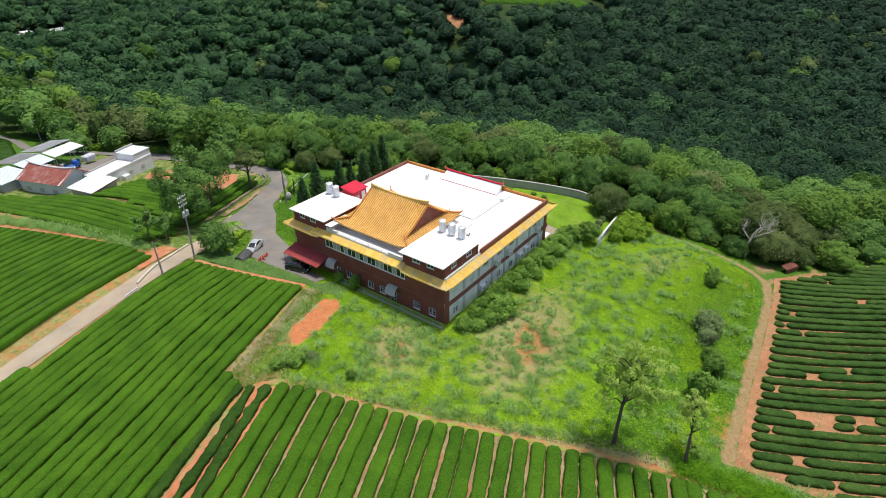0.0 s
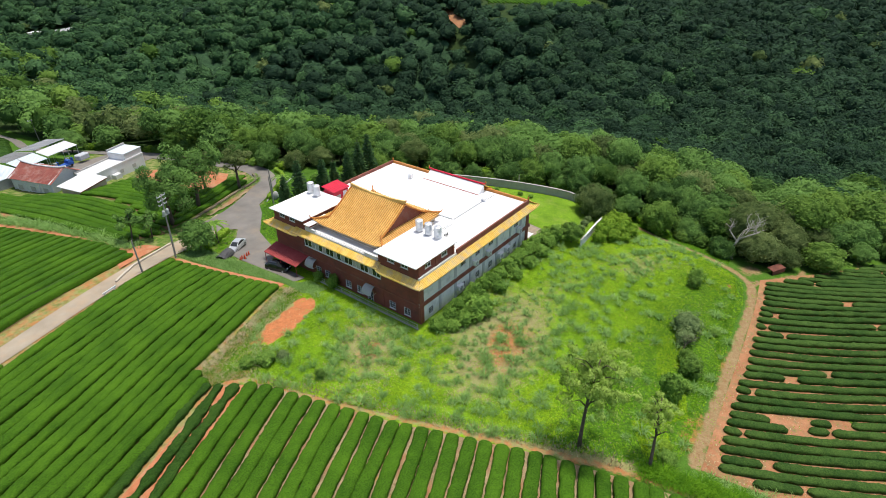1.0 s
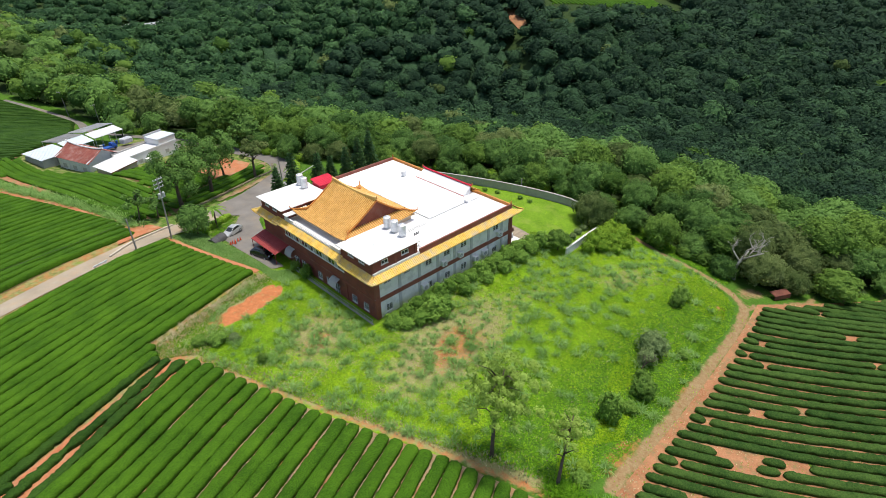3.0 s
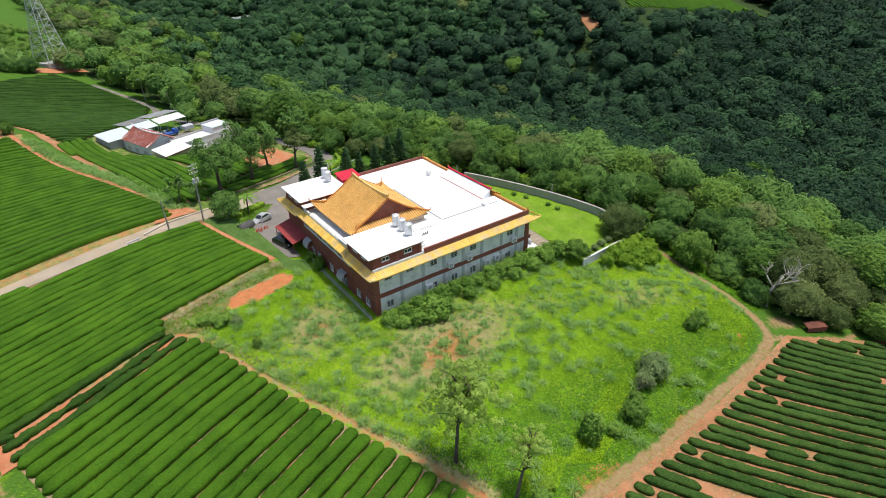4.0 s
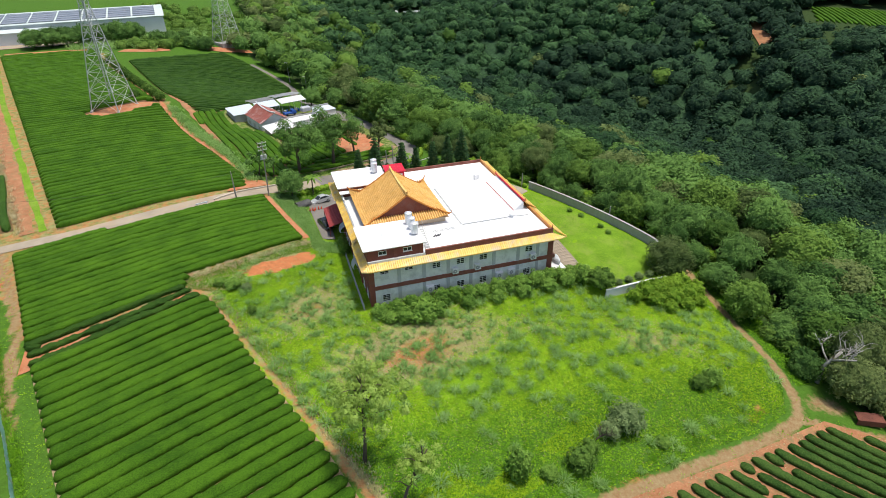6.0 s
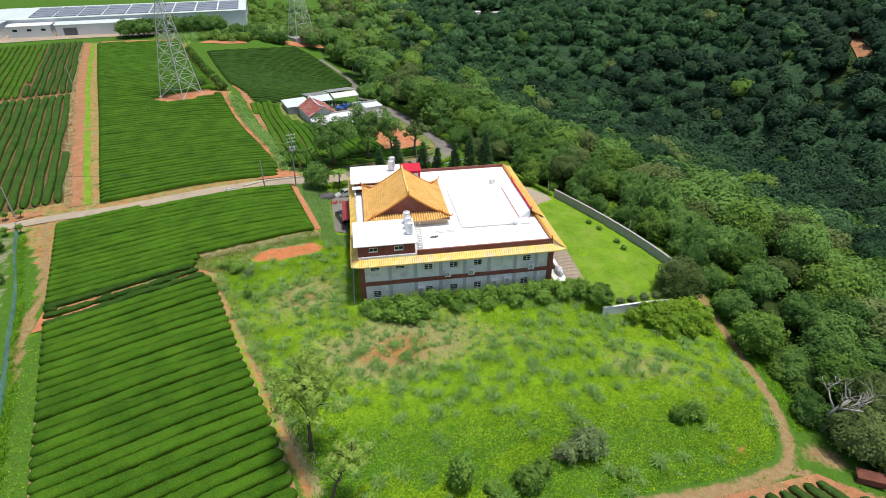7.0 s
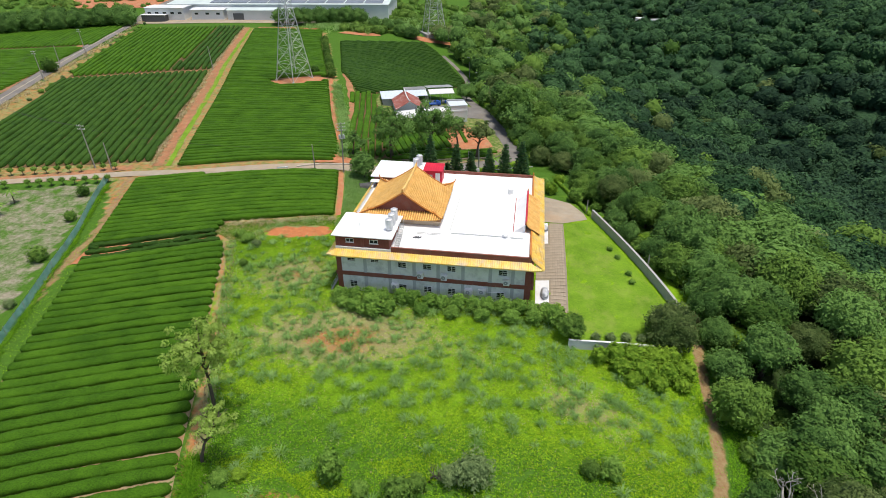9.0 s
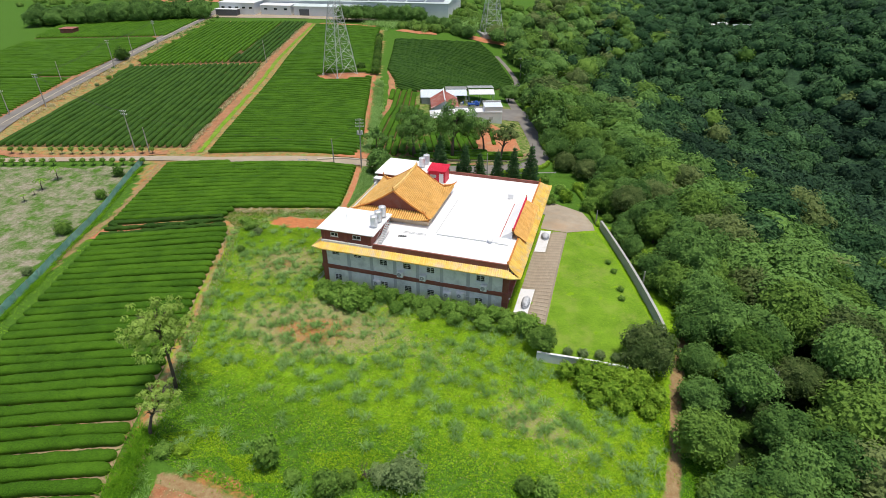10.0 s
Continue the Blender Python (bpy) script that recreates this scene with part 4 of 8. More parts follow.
eave("gate_roof", "y", 30.9, 33.2, 9.6, 22.4, 9.2, 22.8, 8.75, 7.15, M["tile"], curl=0.25)
part("gate_ridge", tube([(30.9, 9.3, 9.05), (30.9, 10.5, 8.9), (30.9, 21.5, 8.9), (30.9, 22.7, 9.05)], 0.16, 6), M["red_metal"], hall, "red gate ridge")
bm = bmesh.new()
v = [bm.verts.new(p) for p in ((28.9, 9.6, ZD), (30.8, 9.6, ZD), (30.8, 9.6, 8.7), (28.9, 22.4, ZD), (30.8, 22.4, ZD), (30.8, 22.4, 8.7))]
for q in ((0, 1, 2), (5, 4, 3), (0, 2, 5, 3), (1, 4, 5, 2), (0, 3, 4, 1)):
    bm.faces.new([v[k] for k in q])
part("gate_back", bm, M["roof_white"], hall)
part("flashing", box((28.78, 9.4, ZD), (28.9, 22.6, ZD + 0.22)), M["awning_red"], hall)

# the great hip-and-gable roof
EX0, EX1, EY0, EY1, EZ = 2.3, 16.8, 9.02, 24.8, 8.5
RX, RZ, GY0, GY1, BY0, BY1, SG = 9.9, 12.6, 11.0, 22.4, 10.7, 22.7, 0.26


def slope_z(s):
    return EZ + (RZ - EZ) * s ** 1.32


def corner_lift(d):
    return 0.5 * max(0.0, 1 - d / 3.2) ** 2


def long_side(front):
    """One of the two long slopes, with its ribs."""
    ex = EX0 if front else EX1
    bm = bmesh.new()
    ns = 12

    def ends(s):
        if s <= SG:
            k = s / SG
            return EY0 + (GY0 - EY0) * k, EY1 + (GY1 - EY1) * k
        return BY0, BY1

    def at(s, y, lift=0.0):
        return Vector((ex + (RX - ex) * s, y, slope_z(s) + corner_lift(min(y - EY0, EY1 - y) + 6 * s) + lift))
    ny = 46
    for k in range(ns):
        s0, s1 = SG * k / 4 if k < 4 else SG + (1 - SG) * (k - 4) / 8, SG * (k + 1) / 4 if k < 4 else SG + (1 - SG) * (k - 3) / 8
        a0, b0 = ends(s0 if k != 4 else s0 + 1e-6)
        a1, b1 = ends(s1)
        r0 = [bm.verts.new(at(s0, a0 + (b0 - a0) * j / ny)) for j in range(ny + 1)]
        r1 = [bm.verts.new(at(s1, a1 + (b1 - a1) * j / ny)) for j in range(ny + 1)]
        for j in range(ny):
            bm.faces.new((r0[j], r0[j + 1], r1[j + 1], r1[j]))
    ribs = []
    n = int((EY1 - EY0) / 0.4)
    for j in range(1, n):
        y = EY0 + (EY1 - EY0) * j / n
        if BY0 <= y <= BY1:
            top = 1.0
        else:
            d = min(y - EY0, EY1 - y)
            top = SG * d / (GY0 - EY0)
        if top > 0.03:
            m = max(3, int(9 * top))
            ribs.append(tube([at(top * i / m, y, 0.07) for i in range(m + 1)], 0.105, 6))
    return bm, ribs


def short_side(near):
    ey, gy = (EY0, GY0) if near else (EY1, GY1)
    bm = bmesh.new()
    gx0, gx1 = EX0 + (RX - EX0) * SG, EX1 + (RX - EX1) * SG

    def at(u, k, lift=0.0):
        a, b = EX0 + (gx0 - EX0) * k, EX1 + (gx1 - EX1) * k
        x = a + (b - a) * u
        return Vector((x, ey + (gy - ey) * k, slope_z(SG * k) + corner_lift(min(x - EX0, EX1 - x) + 6 * SG * k) + lift))
    for k in range(4):
        r0, r1 = [[bm.verts.new(at(j / 30, q / 4)) for j in range(31)] for q in (k, k + 1)]
        for j in range(30):
            bm.faces.new((r0[j], r0[j + 1], r1[j + 1], r1[j]))
    ribs = []
    n = int((EX1 - EX0) / 0.4)
    for j in range(1, n):
        x = EX0 + (EX1 - EX0) * j / n
        top = min(1.0, (x - EX0) / (gx0 - EX0), (EX1 - x) / (EX1 - gx1))
        if top > 0.05:
            pts = []
            for i in range(4):
                k = top * i / 3
                a, b = EX0 + (gx0 - EX0) * k, EX1 + (gx1 - EX1) * k
                pts.append(at((x - a) / (b - a), k, 0.07))
            ribs.append(tube(pts, 0.105, 6))
    return bm, ribs


for q in (True, False):
    skin, ribs = long_side(q)
    slope = part("roof_slope", skin, M["tile_bed"], hall, "orange glazed tile slope")
    for rib in ribs:
        part("tile_rib", rib, M["tile"], slope)
for q in (True, False):
    skin, ribs = short_side(q)
    slope = part("roof_skirt", skin, M["tile_bed"], hall, "orange glazed tile slope")
    for rib in ribs:
        part("tile_rib", rib, M["tile"], slope)
# closing planes: gables, soffit, drum
for gy, s in ((GY0, 1), (GY1, -1)):
    bm = bmesh.new()
    pts = [(EX0 + (RX - EX0) * k, slope_z(k) - 0.04) for k in np.linspace(SG, 1, 7)] + [(EX1 + (RX - EX1) * k, slope_z(k) - 0.04) for k in np.linspace(1, SG, 7)[1:]]
    a = [bm.verts.new((x, gy, z)) for x, z in pts]
    b = [bm.verts.new((x, gy + 0.2 * s, z)) for x, z in pts]
    bm.faces.new(a)
    bm.faces.new(b[::-1])
    for i in range(len(a)):
        bm.faces.new((a[i], a[(i + 1) % len(a)], b[(i + 1) % len(a)], b[i]))
    bmesh.ops.recalc_face_normals(bm, faces=bm.faces[:])
    part("gable", bm, M["trim"], hall, "red-brown gable wall")
part("soffit", box((EX0 + 0.15, EY0 + 0.15, EZ - 0.22), (EX1 - 0.15, EY1 - 0.15, EZ - 0.06)), M["cream"], hall)
part("drum_wall", box((3.3, 9.9, ZD), (16.3, 23.8, EZ - 0.22)), M["cream"], hall)
part("drum_vent", box((9.6, 9.84, 8.1), (10.6, 9.897, 8.45)), M["plastic_grey"], hall)


def ridge_tube(points, r, name="ridge"):
    bm = bmesh.new()
    add_tube(bm, points, r, 6)
    return part(name, bm, M["ornament"], hall)


def finial(x, y, z, size=0.5):
    bm = bmesh.new()
    add_lathe(bm, [(0.16 * size, 0), (0.30 * size, 0.25 * size), (0.20 * size, 0.5 * size), (0.34 * size, 0.8 * size), (0.22 * size, 1.15 * size), (0.05 * size, 1.5 * size)], (x, y, z), 8)
    part("finial", bm, M["ornament"], hall)


def curl(x, y, z, dx, dy, size=0.6):
    """A swallow-tail end that sweeps out and up."""
    bm = bmesh.new()
    add_tube(bm, [(x - dx * 0.8 * size, y - dy * 0.8 * size, z), (x, y, z + 0.1 * size), (x + dx * 0.7 * size, y + dy * 0.7 * size, z + 0.45 * size), (x + dx * 0.9 * size, y + dy * 0.9 * size, z + 1.1 * size),
                  (x + dx * 0.6 * size, y + dy * 0.6 * size, z + 1.5 * size)], [0.2 * size, 0.26 * size, 0.24 * size, 0.18 * size, 0.05 * size], 6)
    part("ridge_end", bm, M["ornament"], hall)


bm = bmesh.new()
ridge_pts = [(RX, y, RZ + 0.12 + 0.35 * abs((y - 17.03) / 5.6) ** 2.2) for y in np.linspace(BY0 - 0.1, BY1 + 0.1, 15)]
for (xa, ya, za), (xb, yb, zb) in zip(ridge_pts, ridge_pts[1:]):
    v = [bm.verts.new(p) for p in ((RX - 0.2, ya, za - 0.3), (RX + 0.2, ya, za - 0.3), (RX + 0.14, ya, za + 0.16), (RX - 0.14, ya, za + 0.16), (RX - 0.2, yb, zb - 0.3), (RX + 0.2, yb, zb - 0.3), (RX + 0.14, yb, zb + 0.16), (RX - 0.14, yb, zb + 0.16))]
    for q in ((0, 3, 2, 1), (4, 5, 6, 7), (0, 1, 5, 4), (1, 2, 6, 5), (2, 3, 7, 6), (3, 0, 4, 7)):
        bm.faces.new([v[k] for k in q])
part("main_ridge", bm, M["tile"], hall)
for y, s in ((BY0, -1), (BY1, 1)):
    curl(RX, y + 0.15 * s, ridge_pts[0][2] - 0.1, 0, 0.25 * s, 0.34)
    for ex in (EX0, EX1):
        ridge_tube([(ex + (RX - ex) * k, y, slope_z(k) + corner_lift(min(y - EY0, EY1 - y) + 6 * k) + 0.12) for k in np.linspace(1.0, 0.2, 9)], 0.15, "verge_ridge")
        gx = ex + (RX - ex) * 0.2
        curl(gx, y, slope_z(0.2) + 0.15, 0.6 * (1 if ex > RX else -1), 0.3 * s, 0.36)
        ey, gy = (EY0, GY0) if s < 0 else (EY1, GY1)
        pts = []
        for k in np.linspace(1, 0, 6):
            pts.append((ex + (RX - ex) * SG * k, ey + (gy - ey) * k, slope_z(SG * k) + corner_lift(6 * SG * k) + 0.1))
        ridge_tube(pts, 0.13, "hip_ridge")
        curl(pts[-1][0], pts[-1][1], pts[-1][2], 0.6 * (1 if ex > RX else -1), 0.6 * s, 0.42)
for x, y, z in ((X1 - 0.15, Y0 + 0.08, ZP), (X1 - 0.15, Y1 - 0.1, ZP), (30.9, 9.3, 8.95), (30.9, 22.7, 8.95)):
    finial(x, y, z, 0.42)

# rooftop things
def water_tank(x, y, z, s=1.0):
    t = thing("water_tank", "stainless steel rooftop water tank on legs", "water tank", "rooftop water tanks", at=(x, y, z))
    bm = bmesh.new()
    prof = [(0.60 * s, 0.28)]
    for k in range(7):
        prof += [(0.60 * s, 0.40 + 0.22 * k), (0.575 * s, 0.44 + 0.22 * k), (0.575 * s, 0.47 + 0.22 * k), (0.60 * s, 0.51 + 0.22 * k)]
    add_lathe(bm, prof + [(0.60 * s, 2.0), (0.35 * s, 2.12), (0.18 * s, 2.16)], (0, 0, 0), 16)
    part("drum", bm, M["steel"], t)
    part("lid", add_lathe(bmesh.new(), [(0.17 * s, 2.15), (0.17 * s, 2.22), (0.08 * s, 2.25)], (0, 0, 0), 10), M["steel"], t)
    for k in range(4):
        a = math.pi / 4 + k * math.pi / 2
        part("leg", tube([(0.55 * s * math.cos(a), 0.55 * s * math.sin(a), 0), (0.55 * s * math.cos(a), 0.55 * s * math.sin(a), 0.4)], 0.03, 5), M["galvanised"], t)
    return t


for x, y in ((9.15, 3.6), (9.15, 5.45), (9.15, 7.3)):
    water_tank(x, y, 9.27)
for x, y in ((8.7, 32.2), (8.4, 30.3)):
    water_tank(x, y, 9.27, 1.05)

shed = thing("rooftop_shed", "crimson sheet-metal shed with white door on the roof", "shed", at=(10.4, 28.2, ZD))
part("wall", box((0, 0, 0), (3.5, 2.6, 2.35)), M["red_metal"], shed)
bm = bmesh.new()
v = [bm.verts.new(p) for p in ((-0.2, -0.3, 2.4), (3.7, -0.3, 2.4), (3.7, 2.9, 2.85), (-0.2, 2.9, 2.85), (-0.2, -0.3, 2.5), (3.7, -0.3, 2.5), (3.7, 2.9, 2.95), (-0.2, 2.9, 2.95))]
for q in ((3, 2, 1, 0), (4, 5, 6, 7), (0, 1, 5, 4), (1, 2, 6, 5), (2, 3, 7, 6), (3, 0, 4, 7)):
    bm.faces.new([v[k] for k in q])
shed_top = part("roof", bm, M["red_metal"], shed, "ribbed crimson roof")
for k in range(8):
    part("rib", tube([(0.0 + 0.5 * k, -0.3, 2.51), (0.0 + 0.5 * k, 2.9, 2.96)], 0.03, 4), M["red_metal"], shed_top)
part("door", box((2.2, -0.05, 0.02), (3.1, 0.0, 1.95), None, 0.01), M["white_metal"], shed, "white metal door")
part("window", box((0.3, -0.04, 0.9), (1.6, 0.0, 1.6), None, 0.01), M["curtain"], shed)


def condenser(x, y, z, turn, w=1.0):
    t = thing("air_conditioner", "white outdoor air-conditioner unit with round fan grille", "air conditioner", "outdoor air conditioners", at=(x, y, z), turn=turn)
    part("casing", box((-w / 2, -0.62, 0.06), (w / 2, 0, 1.02), None, 0.03), M["white_metal"], t)
    g = add_lathe(bmesh.new(), [(0.34, 0), (0.34, 0.025), (0.28, 0.03)], (0, 0, 0), 18)
    bmesh.ops.transform(g, matrix=pose(-0.1, -0.62, 0.54, 90), verts=g.verts[:])
    part("fan_grille", g, M["grille"], t)
    part("hub", box((-0.18, -0.652, 0.47), (-0.02, -0.648, 0.61)), M["white_metal"], t)
    for s in (-0.35, 0.35):
        part("bracket", box((s - 0.03, -0.6, 0), (s + 0.03, 0.0, 0.06)), M["galvanised"], t)
    return t


for x, z in ((14.72, 2.80), (18.56, 2.80), (28.45, 2.80)):
    condenser(x, Y0 - 0.16 + 0.06, z, 0)
for x, z in ((10.5, 0.25), (22.5, 0.35), (24.65, 0.6)):
    condenser(x, Y0 - 0.02, z, 0, 1.25)
for run in (((14.2, 3.5), (16.4, 3.2), (16.6, 4.6)), ((28.9, 3.7), (28.9, 5.4)), ((24.9, 0.95), (27.6, 1.0), (27.9, 0.7))):
    part("refrigerant_pipe", tube([(x, Y0 - 0.1, z) for x, z in run], 0.035, 5), M["white_metal"], hall)
condenser(27.75, 24.6, ZD, 200, 0.95)
pipes = thing("pipe_stack", "loose grey pipes lying on the white roof", "pipes", at=(13.4, 5.2, ZD))
for k in range(3):
    part("pipe", tube([(-0.7 + 0.4 * k, -0.2, 0.12), (-0.2 + 0.4 * k, 0.25, 0.12)], 0.11, 8), M["plastic_grey"], pipes)
ladder = thing("ladder", "thin metal ladder lying on the white roof", "ladder", at=(13.0, 6.6, ZD))
for s in (0, 0.4):
    part("rail", tube([(0, s, 0.06), (4.0, s + 0.1, 0.06)], 0.03, 5), M["galvanised"], ladder)
for k in range(10):
    part("rung", tube([(0.2 + 0.4 * k, 0, 0.06), (0.2 + 0.4 * k, 0.42, 0.06)], 0.02, 4), M["galvanised"], ladder)
dish = thing("ventilator", "white round roof ventilator", "ventilator", at=(27.6, 7.5, ZD))
part("hood", add_lathe(bmesh.new(), [(0.25, 0), (0.25, 0.3), (0.48, 0.35), (0.45, 0.55), (0.2, 0.75)], (0, 0, 0), 14), M["white_metal"], dish)
part("antenna", tube([(4.0, 4.3, 9.27), (4.0, 4.3, 11.2)], 0.025, 5), M["galvanised"], hall)
stair = thing("roof_stair", "grey steel stair beside the brick pavilion", "stair", at=(10.35, 1.6, ZD))
for s in (0, 0.7):
    part("stringer", tube([(s, 0, 0.0), (s, 4.6, 1.9)], 0.05, 5), M["galvanised"], stair)
    part("handrail", tube([(s, 0, 0.9), (s, 4.6, 2.8)], 0.03, 5), M["galvanised"], stair)
for k in range(10):
    part("tread", box((0, 0.3 + 0.43 * k, 0.10 + 0.18 * k), (0.7, 0.58 + 0.43 * k, 0.14 + 0.18 * k)), M["galvanised"], stair)

# front side: awnings, terrace rail
red = thing("lean_to_awning", "faded red sheet awning over the front entrance", "awning", at=(0, 0, 0))
bm = bmesh.new()
v = [bm.verts.new(p) for p in ((X0, 25.4, 2.15), (X0, 34.0, 2.15), (-2.0, 34.0, 1.35), (-2.0, 25.4, 1.35), (X0, 25.4, 2.22), (X0, 34.0, 2.22), (-2.0, 34.0, 1.42), (-2.0, 25.4, 1.42))]
for q in ((3, 2, 1, 0), (4, 5, 6, 7), (0, 1, 5, 4), (1, 2, 6, 5), (2, 3, 7, 6), (3, 0, 4, 7)):
    bm.faces.new([v[k] for k in q])
bmesh.ops.recalc_face_normals(bm, faces=bm.faces[:])
canopy = part("canopy", bm, M["awning_red"], red)
for k in range(18):
    part("rib", tube([(X0, 25.6 + 0.48 * k, 2.24), (-2.0, 25.6 + 0.48 * k, 1.44)], 0.03, 4), M["awning_red"], canopy)
for y in (25.6, 29.7, 33.8):
    part("post", tube([(-1.9, y, -1.4), (-1.9, y, 1.37)], 0.05, 6), M["awning_red"], red)


def dome_awning(y):
    t = thing("dome_awning", "white quarter-round awning over a front opening", "awning", "front awnings", at=(X0, y, 0.95))
    bm = bmesh.new()
    rows = []
    for i in range(7):
        a = math.pi / 2 * i / 6
        rows.append([bm.verts.new((-1.25 * math.cos(a) * (1 - 0.12 * (abs(j) / 3) ** 2) - 0.01, 0.36 * j * (1 - 0.1 * math.sin(a)), 1.25 * math.sin(a))) for j in range(-3, 4)])
    for p, q in zip(rows, rows[1:]):
        for j in range(6):
            bm.faces.new((p[j], p[j + 1], q[j + 1], q[j]))
    bmesh.ops.solidify(bm, geom=bm.faces[:], thickness=0.03)
    for s in (-3, 3):
        add_tube(bm, [(-1.1, 0.36 * s, 0.02), (0, 0.36 * s, 0.02)], 0.025, 5)
    part("shell", bm, M["white_paint"], t)


dome_awning(10.8)
dome_awning(24.3)
rail = thing("terrace_rail", "grey pipe railing on a low wall before the front", "railing", at=(0, 0, 0))
part("kerb_wall", box((-0.45, 0.1, -1.7), (-0.25, 22.6, -0.75)), M["wall_concrete"], rail)
for z in (-0.45, 0.0):
    part("rail", tube([(-0.35, 0.2, z), (-0.35, 22.5, z)], 0.03, 5), M["galvanised"], rail)
for k in range(12):
    part("post", tube([(-0.35, 0.2 + 2.02 * k, -0.8), (-0.35, 0.2 + 2.02 * k, 0.02)], 0.035, 5), M["galvanised"], rail)
# ---- tea hedges ----
PROFILE = np.array([(-0.46, 0.0), (-0.51, 0.5), (-0.47, 0.8), (-0.31, 0.96), (0.0, 1.0), (0.31, 0.96), (0.47, 0.8), (0.51, 0.5), (0.46, 0.0)])
PROFILE_FAR = PROFILE[[0, 2, 3, 5, 6, 8]]


def hedge_arrays(a, b, width, high, step, rng, prof, wave=0.12, ragged=1.0):
    """One hedge from a to b: verts and quads."""
    a, b = np.array(a, float), np.array(b, float)
    length = np.linalg.norm(b - a)
    n = max(4, int(length / step))
    t = np.linspace(0, 1, n + 1)
    d = (b - a) / length
    nrm = np.array([-d[1], d[0]])
    sway = wave * (np.sin(t * length / 7.0 + rng.uniform(0, 6)) + 0.5 * np.sin(t * length / 3.1 + rng.uniform(0, 6)))
    mid = a + t[:, None] * (b - a) + nrm * sway[:, None]
    z = heights(mid[:, 0], mid[:, 1])
    edge = np.minimum(t, 1 - t) * length
    end = np.sqrt(np.clip(1 - (1 - np.clip(edge / 0.8, 0, 1)) ** 2, 0.04, 1))
    soft_noise = [np.convolve(rng.normal(size=n + 5), np.ones(5) / 5, "valid") for _ in range(2)]
    w = width * end * (1 + 0.05 * ragged * soft_noise[0])
    h = high * (0.35 + 0.65 * end) * (1 + 0.05 * ragged * soft_noise[1] + 0.05 * np.sin(t * length / 5 + rng.uniform(0, 6)))
    k = len(prof)
    p = np.empty((n + 1, k, 3))
    jit = rng.normal(0, 0.028 * ragged ** 0.5, (n + 1, k, 3))
    p[..., :2] = mid[:, None] + nrm * (prof[:, 0] * w[:, None])[..., None]
    p[..., 2] = z[:, None] + 0.02 + prof[:, 1] * h[:, None]
    p += jit
    i, j = np.meshgrid(np.arange(n), np.arange(k - 1), indexing="ij")
    q = (i * k + j).ravel()
    f = np.column_stack([q, q + 1, q + k + 1, q + k])[:, ::-1]
    return p.reshape(-1, 3), f


def row_runs(poly, angle, pitch, first=0.5):
    """The straight runs of rows across a polygon, ordered across it."""
    c, s = math.cos(radians(angle)), math.sin(radians(angle))
    p = [(x * c + y * s, -x * s + y * c) for x, y in poly]
    v, top = min(q[1] for q in p) + first * pitch, max(q[1] for q in p)
    while v < top:
        u = sorted(a + (d - a) * (v - b) / (e - b) for (a, b), (d, e) in zip(p, p[1:] + p[:1]) if (b - v) * (e - v) < 0)
        for a, b in zip(u[::2], u[1::2]):
            if b - a > 1.6:
                yield (a * c - v * s, a * s + v * c), (b * c - v * s, b * s + v * c)
        v += pitch


def plant(poly, angle, pitch, width, high, material, label, group, gap=0.0, weak=None, seed=1, keep=None, ragged=1.0, pieces=0.0):
    rng = np.random.RandomState(seed)
    for a, b in row_runs(poly, angle, pitch):
        a, b = np.array(a), np.array(b)
        length = np.linalg.norm(b - a)
        cuts = [(0.0, length)]
        if gap and length > 6:
            cuts, s = [], rng.uniform(0, 0.6)
            while s < length - 1.0:
                e = min(length, s + rng.exponential(gap) + 1.6)
                cuts.append((s, e))
                s = e + (rng.uniform(0.2, 0.6) if rng.rand() < 0.8 else rng.uniform(0.6, 1.8))
        if keep is not None:
            # short lengths, so that bare patches take bites out of a row
            fine = [(s + (e - s) * k / m, s + (e - s) * (k + 1) / m) for s, e in cuts for m in (max(1, int((e - s) / pieces)),) for k in range(m)]
            fine = [q for q in fine if keep(a + (b - a) * (q[0] + q[1]) / 2 / length)]
            cuts = []
            for s, e in fine:
                if cuts and abs(cuts[-1][1] - s) < 1e-6:
                    cuts[-1] = (cuts[-1][0], e)
                else:
                    cuts.append((s, e))
        for s, e in cuts:
            if e - s < 1.0:
                continue
            p, q = a + (b - a) * s / length, a + (b - a) * e / length
            thin = weak is not None and weak((p + q) / 2)
            k = 0.78 if thin else 1.0
            v, f = hedge_arrays(p, q, width * k, high * (0.75 if thin else 1.0), 0.3, rng, PROFILE, 0.2 if thin else 0.12, ragged * (4.0 if thin else 1.0))
            ob = new("tea_hedge", from_arrays("tea_hedge", v, f, M["tea_dark"] if thin else M[material], True))
            tagged(ob, label, "tea hedge", group)


